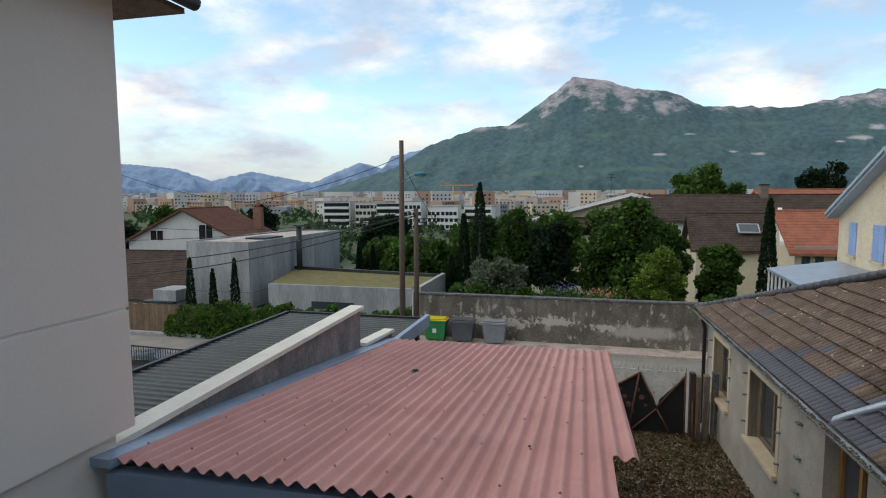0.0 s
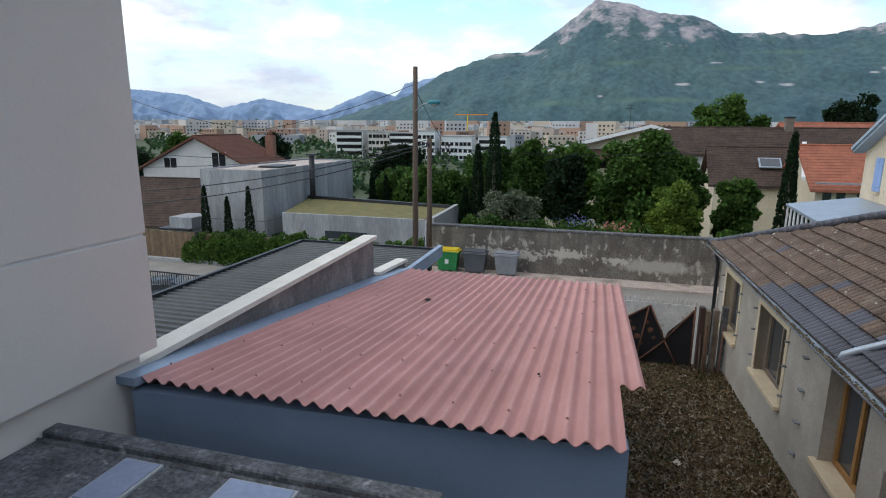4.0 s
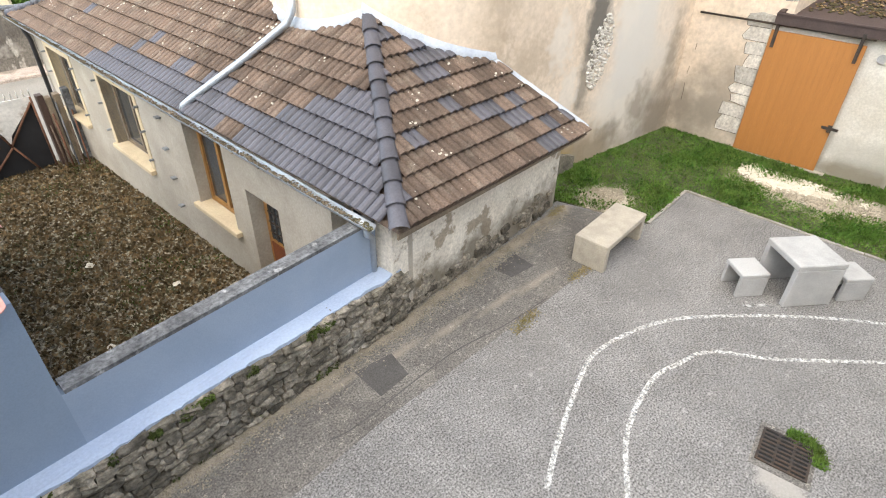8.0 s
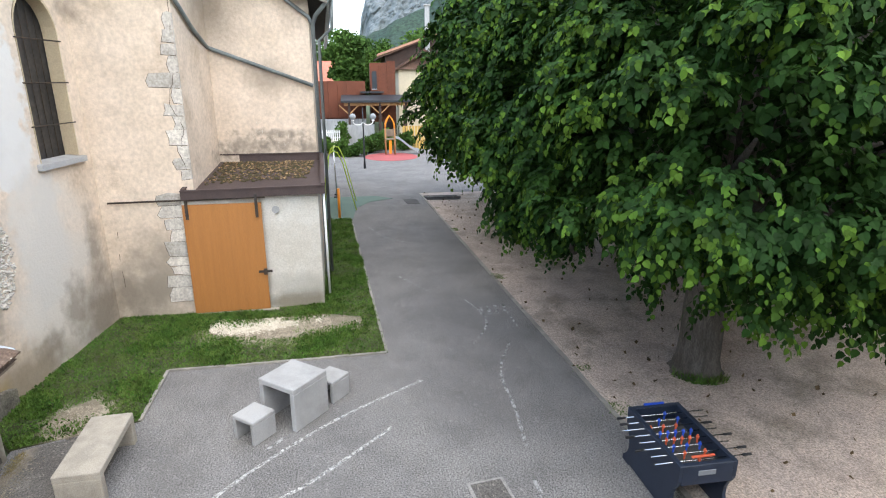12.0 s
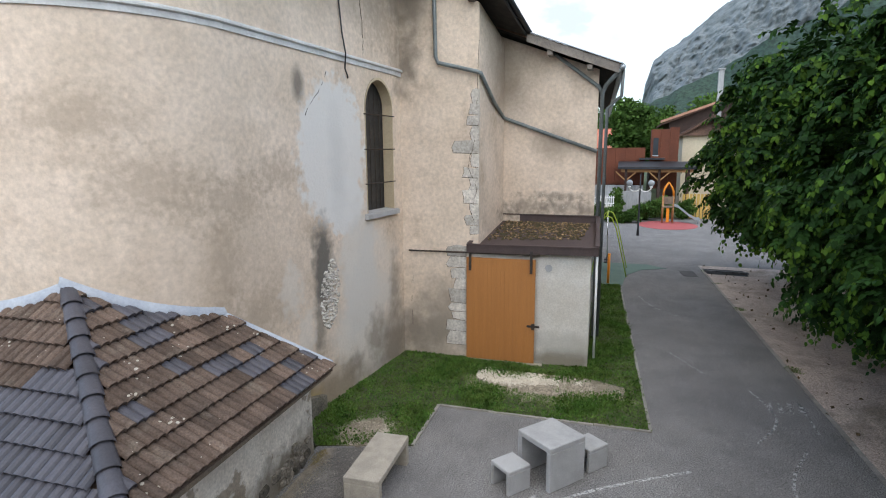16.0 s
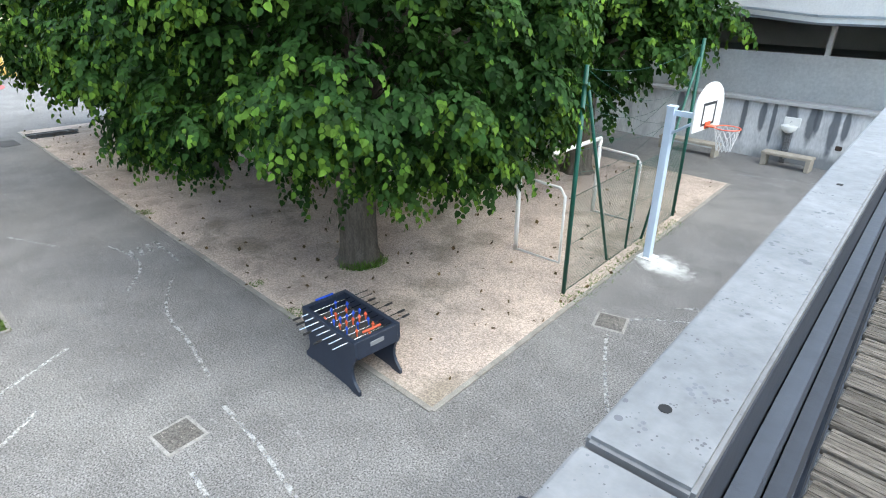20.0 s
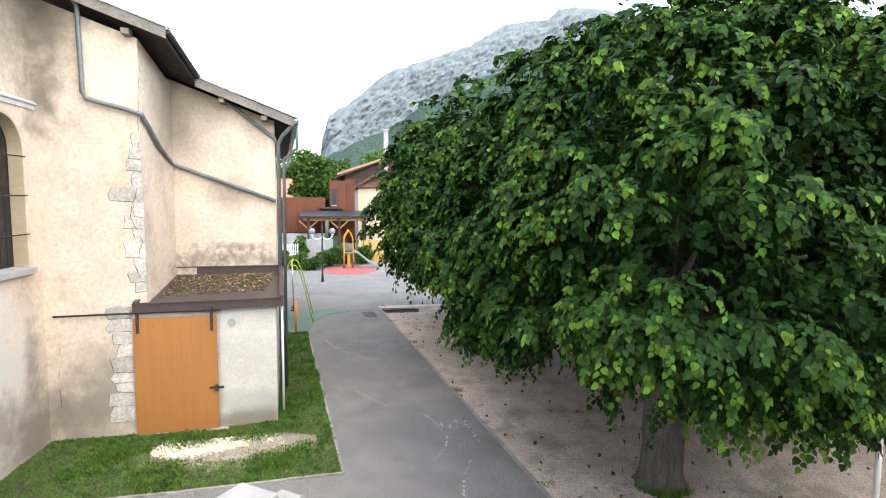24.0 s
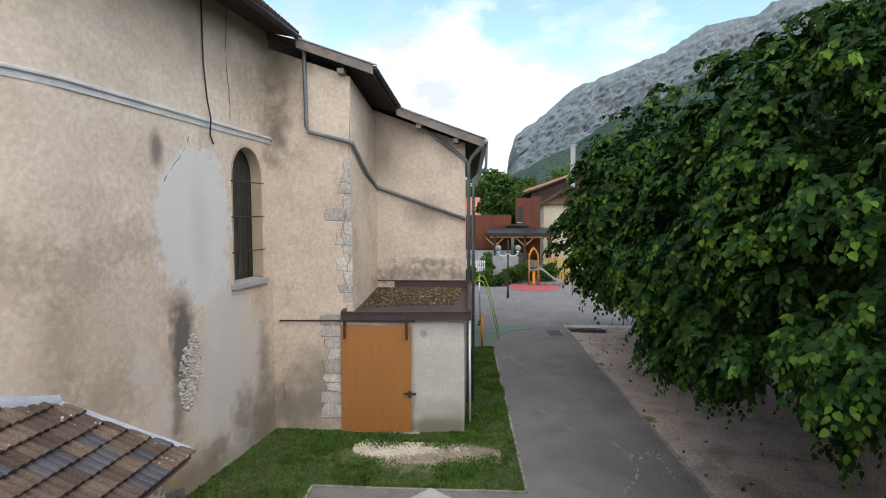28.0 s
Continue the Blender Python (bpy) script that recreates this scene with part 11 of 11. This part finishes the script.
def make_apartment(x, y, w, h, d, yaw, mat, label, bands=False, nx=6):
    z0 = -9.5
    e = thing("apartment_building", (x, y, z0), label, "apartment building", "apartment buildings")
    R = Matrix.Translation((x, y, z0)) @ Matrix.Rotation(radians(yaw), 4, "Z")
    bm = B(); box(bm, (0, 0, 0), (w, d, h), 0, R); part("wall", bm, mat, e)
    bm = B(); box(bm, (-.3, -.3, h), (w + .3, d + .3, h + .5), 0, R); part("roof", bm, M_conc_pale, e)
    nz = int(h / 3)
    for r in range(nz):
        if bands:
            bm = B(); box(bm, (.5, -1.2, .9 + r * 3), (w - .5, 0, 1.9 + r * 3), 0, R); part("balcony", bm, M_white, e)
            bm = B(); box(bm, (.5, -.05, 2.0 + r * 3), (w - .5, -.02, 3.6 + r * 3), 0, R); part("window", bm, M_void, e)
            continue
        for k in range(nx):
            u = (k + .5 + .12 * math.sin(5 * k + 3 * r)) * w / nx
            bm = B(); box(bm, (u - .75, -.06, 1.0 + r * 3), (u + .75, -.02, 2.6 + r * 3), 0, R); part("window", bm, M_void, e)


make_apartment(-122, 250, 13, 13.0, 14, 12, M_house_white, "white apartment block with balconies on the plain", True)
make_apartment(-107, 254, 11, 12.6, 14, 6, M_render_pale, "beige apartment block on the plain")
make_apartment(-95, 250, 13, 12.2, 14, 10, M_conc_house, "grey apartment block on the plain", True)
make_apartment(-80, 246, 8, 13.2, 14, 6, M_white, "white apartment block with scattered windows", False, 4)
make_apartment(-70, 250, 14, 11.0, 14, 6, M_white, "white apartment block with scattered windows", False, 7)
make_apartment(-54, 255, 13, 10.8, 14, 2, M_white, "white apartment block with long balconies", True)


def make_crane():
    e = thing("tower_crane", (-60, 420, -9), "orange tower crane over the town", "crane")
    bm = B(); box(bm, (-97.7, 420, -9), (-97, 420.6, 15)); part("mast", bm, M_yellow, e)
    bm = B(); box(bm, (-107, 420, 14.6), (-82, 420.6, 15.3)); part("jib", bm, M_orange_paint, e)


make_crane()


# ================= mountains =================
def rock_material(name, green, green2, rock, rock2, z_lo, z_hi, amount=1.0, strata=0.05, stretch=(0.35, 0.35, 1.0), dip=0.1):
    """Wooded slopes that give way to bare limestone with height, with layered ledges in the rock."""
    mt = material(name, green, green2, 0.004, 1.0, fine=0.035, fine_amt=0.25, bump=0)
    n, l, b = tools(mt)
    sock = b.inputs["Base Color"].links[0].from_socket
    geo = n.new("ShaderNodeNewGeometry")
    sp = n.new("ShaderNodeSeparateXYZ"); l.new(geo.outputs["Position"], sp.inputs[0])
    nz = n.new("ShaderNodeTexNoise"); nz.inputs["Scale"].default_value, nz.inputs["Detail"].default_value, nz.inputs["Roughness"].default_value = 0.006, 9, 0.68
    l.new(geo.outputs["Position"], nz.inputs["Vector"])
    ma = n.new("ShaderNodeMath"); ma.operation = "MULTIPLY_ADD"; l.new(nz.outputs["Fac"], ma.inputs[0]); ma.inputs[1].default_value = 900; l.new(sp.outputs["Z"], ma.inputs[2])
    mr = n.new("ShaderNodeMapRange"); mr.inputs["From Min"].default_value, mr.inputs["From Max"].default_value = z_lo + 450, z_hi + 450; mr.inputs["To Max"].default_value = amount
    l.new(ma.outputs[0], mr.inputs["Value"])
    mp = n.new("ShaderNodeMapping"); mp.vector_type = "TEXTURE"; mp.inputs["Scale"].default_value = tuple(1 / k for k in stretch); mp.inputs["Rotation"].default_value = (-dip, .08, 0); l.new(geo.outputs["Position"], mp.inputs["Vector"])
    st = n.new("ShaderNodeTexNoise"); st.inputs["Scale"].default_value, st.inputs["Detail"].default_value, st.inputs["Roughness"].default_value = strata, 12, 0.78; l.new(mp.outputs["Vector"], st.inputs["Vector"])
    sr = n.new("ShaderNodeValToRGB"); sr.color_ramp.elements[0].position, sr.color_ramp.elements[1].position = .37, .60
    sr.color_ramp.elements[0].color, sr.color_ramp.elements[1].color = (*rock2, 1), (*rock, 1); l.new(st.outputs["Fac"], sr.inputs["Fac"])
    mx = n.new("ShaderNodeMix"); mx.data_type = "RGBA"; l.new(mr.outputs["Result"], mx.inputs["Factor"]); l.new(sock, mx.inputs["A"]); l.new(sr.outputs["Color"], mx.inputs["B"])
    l.new(mx.outputs["Result"], b.inputs["Base Color"])
    return mt


def mountain(name, profile, dist, along, mat, label, depth=900, base=-60, seed=0, rough=0.0, cols=260, rows=60, spur=95, fold=0.2):
    """A ridge whose crest follows (place, height) points, with spurs and gullies."""
    bm = B()
    xs = np.linspace(profile[0][0], profile[-1][0], cols)
    hs = np.interp(xs, [p[0] for p in profile], [p[1] for p in profile])
    def f(i, j):
        a, k = xs[i], j / rows
        nz = noise.fractal(Vector((a * 0.004, k * 3.0, seed)), 1.0, 2.0, 6)
        crest = hs[i] + 9 * noise.fractal(Vector((a * 0.02, 5, seed)), 1.0, 2.0, 4)
        z = base + (crest - base) * (1 - k) ** 0.9 + spur * nz * math.sin(math.pi * min(1, k * 1.0))
        d = dist - depth * k * (0.8 + fold * nz)
        if rough:
            rg = 1 - 2 * abs(noise.fractal(Vector((a * 0.011 + z * 0.004, z * 0.006, seed + 2)), 1.0, 2.0, 7)) + 0.6 * noise.fractal(Vector((a * 0.05 + z * 0.02, z * 0.035, seed + 6)), 0.7, 2.0, 4)
            ledge = noise.fractal(Vector((a * 0.004, z * 0.03 + a * 0.008, seed + 4)), 1.0, 2.0, 4)
            d -= rough * (rg + 0.5 * ledge) * min(1.0, k * 8)
        return (a, d, z) if along == "y" else (d, a, z)
    sheet(bm, f, range(len(xs)), range(rows + 1))
    return tagged(part(name, bm, mat, smooth=True), label, "mountain", kind="structure")


# slope greens pushed towards blue: the haze of distance is mixed into them
M_mount = rock_material("limestone_mountain", (0.058, 0.108, 0.122), (0.076, 0.130, 0.130), (0.46, 0.41, 0.40), (0.15, 0.165, 0.205), 505, 600, 1.0, 0.035, (0.5, 0.5, 1.0), 0.1)
for _x, _z, _a, _b in ((357, 219, 34, 9), (714, 230, 22, 7), (820, 217, 40, 9), (1279, 287, 55, 14), (1373, 341, 45, 20), (1190, 270, 25, 6), (-20, 160, 16, 8), (520, 330, 30, 5)):
    blot(M_mount, (_x, 3000, _z), (_a, 1200, _b), (0.46, 0.44, 0.43), (0.4, 1.1), 0.7, 0.03, 0.85)
for _x, _z, _a, _b in ((-640, 425, 110, 22), (-420, 430, 90, 20), (403, 500, 40, 55)):
    blot(M_mount, (_x, 3300, _z), (_a, 900, _b), (0.42, 0.37, 0.37), (0.3, 1.1), 0.9, 0.02, 0.8)
for _x, _z, _a, _b in ((100, 330, 160, 14), (620, 300, 240, 12), (-250, 130, 160, 18), (900, 390, 200, 14), (250, 140, 240, 14)):
    blot(M_mount, (_x, 3000, _z), (_a, 1200, _b), (0.10, 0.165, 0.125), (0.2, 1.1), 0.9, 0.012, 0.8)
# aerial haze is painted in: the base colour itself is pale blue
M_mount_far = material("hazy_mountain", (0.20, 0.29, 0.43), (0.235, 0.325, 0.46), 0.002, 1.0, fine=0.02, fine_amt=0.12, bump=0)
M_cliff = rock_material("limestone_cliff", (0.055, 0.090, 0.062), (0.075, 0.11, 0.07), (0.205, 0.233, 0.252), (0.095, 0.117, 0.123), -60, 250, 0.95, 0.05, (0.55, 0.35, 1.3), 0.55)
M_foothill = material("wooded_foothill", (0.024, 0.046, 0.038), (0.036, 0.062, 0.044), 0.01, 1.0, fine=0.09, fine_amt=0.5, bump=0)
mountain("mountain_ridge", [(-1700, 60), (-1193, 200), (-982, 330), (-638, 440), (-463, 440), (-260, 577), (-80, 713), (112, 683), (223, 636), (469, 601), (635, 512), (795, 506), (1077, 488), (1517, 571), (2600, 700), (4200, 500)], 3500, "y", M_mount, "green limestone mountain above the town", 900, -40, 3, 0.0, 420, 90, 9, 0.07)
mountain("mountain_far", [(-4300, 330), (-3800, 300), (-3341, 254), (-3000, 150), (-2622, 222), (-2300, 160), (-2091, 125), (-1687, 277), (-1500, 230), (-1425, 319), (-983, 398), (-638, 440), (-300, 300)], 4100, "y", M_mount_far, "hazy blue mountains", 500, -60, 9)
mountain("mountain_cliff", [(-3942, 1200), (-2542, 1090), (-1882, 1041), (-1786, 1040), (-1591, 1066), (-1431, 1062), (-1336, 1044), (-1273, 984), (-1142, 965), (-1022, 938), (-835, 820), (-712, 772), (-528, 704), (-376, 647), (-225, 512), (-120, 446), (-81, 405), (-51, 306), (-39, 206), (-32, 120), (-2, 90), (258, 40)], 3000, "x", M_cliff, "steep limestone cliff above the village", 700, -60, 5, 30.0, 900, 150)
mountain("wooded_slope", [(-3000, 900), (-1500, 760), (-1000, 640), (-715, 505), (-582, 430), (-437, 376), (-310, 285), (-147, 210), (-31, 150), (60, 115), (300, 80)], 2310, "x", M_foothill, "dark wooded slope at the foot of the cliff", 500, -60, 8, 0.0, 300, 30, 14)
# ================= pieces of roofs and walls =================
tile_slope(annex, SW, NW, HIP, west_keep, west_dark, lambda p, u, c: p.y < 10.6)
tile_slope(annex, SW, SE, HIP, south_keep, lambda p, u, c: noise.noise(Vector((u * 1.9, c * 1.9, 3.3))) > 0.24, lambda p, u, c: True)


def rough_stone(seed):
    """A flat-faced angular block, about one unit across."""
    bm = B()
    bmesh.ops.create_cube(bm, size=1)
    bmesh.ops.subdivide_edges(bm, edges=bm.edges[:], cuts=1, use_grid_fill=True)
    for v in bm.verts:
        k = sum(abs(c) > 0.4 for c in v.co)
        v.co *= (1.0, 0.98, 0.90, 0.76)[k] * (1 + 0.34 * noise.noise(v.co * 2.1 + Vector((seed * 3.7, seed, 0))))
    me = bpy.data.meshes.new("stone")
    bm.to_mesh(me)
    bm.free()
    return me


def make_stones():
    metal = [rough_stone(k) for k in range(12)]
    for me in metal:
        me.materials.append(M_stone)
    z = 0.0
    for row in range(8):
        h = (0.085, 0.12, 0.10, 0.13, 0.10, 0.12, 0.11, 0.10)[row]
        x = -1.7 + rng.uniform(0, 0.1)
        while x < 4.6:
            w = rng.uniform(0.10, 0.22) if rng.uniform() < 0.6 else rng.uniform(0.20, 0.36)
            ob = new("stone", metal[int(rng.integers(12))])
            ob.parent = low_wall
            ob.matrix_parent_inverse = world_of(low_wall).inverted()
            xm = x + w / 2
            sag = 0.03 * noise.noise(Vector((xm * 1.3, row, 4)))
            ob.matrix_basis = pose(xm, 4.262 + 0.0566 * (xm + 4.23) + rng.uniform(-0.025, 0.02), z + h / 2 + sag, rng.uniform(-8, 8), rng.uniform(-9, 9), 3.2 + rng.uniform(-7, 7)) @ Matrix.Diagonal((w * 1.1, 0.24, h * rng.uniform(1.0, 1.35), 1))
            x += w
        z += h
    # bare rubble at the foot of the annex
    for k in range(70):
        t = rng.uniform(0, 1) ** 1.2
        w = rng.uniform(0.12, 0.3)
        ob = new("stone", metal[int(rng.integers(12))])
        ob.parent = annex
        ob.matrix_parent_inverse = world_of(annex).inverted()
        ob.matrix_basis = pose(4.55 + 4.3 * t, 4.74 + 0.0826 * (4.3 * t) - 0.0, 0.06 + abs(rng.normal(0, 0.17)), 0, rng.uniform(-15, 15), 4.7) @ Matrix.Diagonal((w, 0.12, w * 0.6, 1))


make_stones()


def make_north_hip():
    """Half-round cap tiles along the far hip of the annex roof."""
    n = 30
    for i in range(n):
        a, b = NW.lerp(TOP_N, i / n), NW.lerp(TOP_N, (i + 1.08) / n)
        up = Vector((0, 0, .035))
        bm = B(); tube(bm, [a + up, b + up], [.105, .09], 10)
        part("hip_tile", bm, M_tile_dark, annex)


make_north_hip()
# ================= grit and cracks along the old wall =================
stripe([(2.6, 3.72), (3.03, 3.66), (4.59, 3.7), (5.6, 3.55), (6.56, 3.48)], 0.02, M_asphalt_patch, 0.009, "dark crack between two layers of asphalt")
_g = np.random.default_rng(91)
_x = _g.uniform(-1.6, 8.6, 1500)
_c = np.stack([_x, 4.53 + 0.056 * _x - np.abs(_g.normal(0, 0.13, 1500)), np.full(1500, 0.012)], 1)
tagged(part("wall_grit", scatter("wall_grit", _c, 0.022, 0.7, 92), M_pebble), "loose grit along the foot of the old wall", "gravel", kind="stuff")
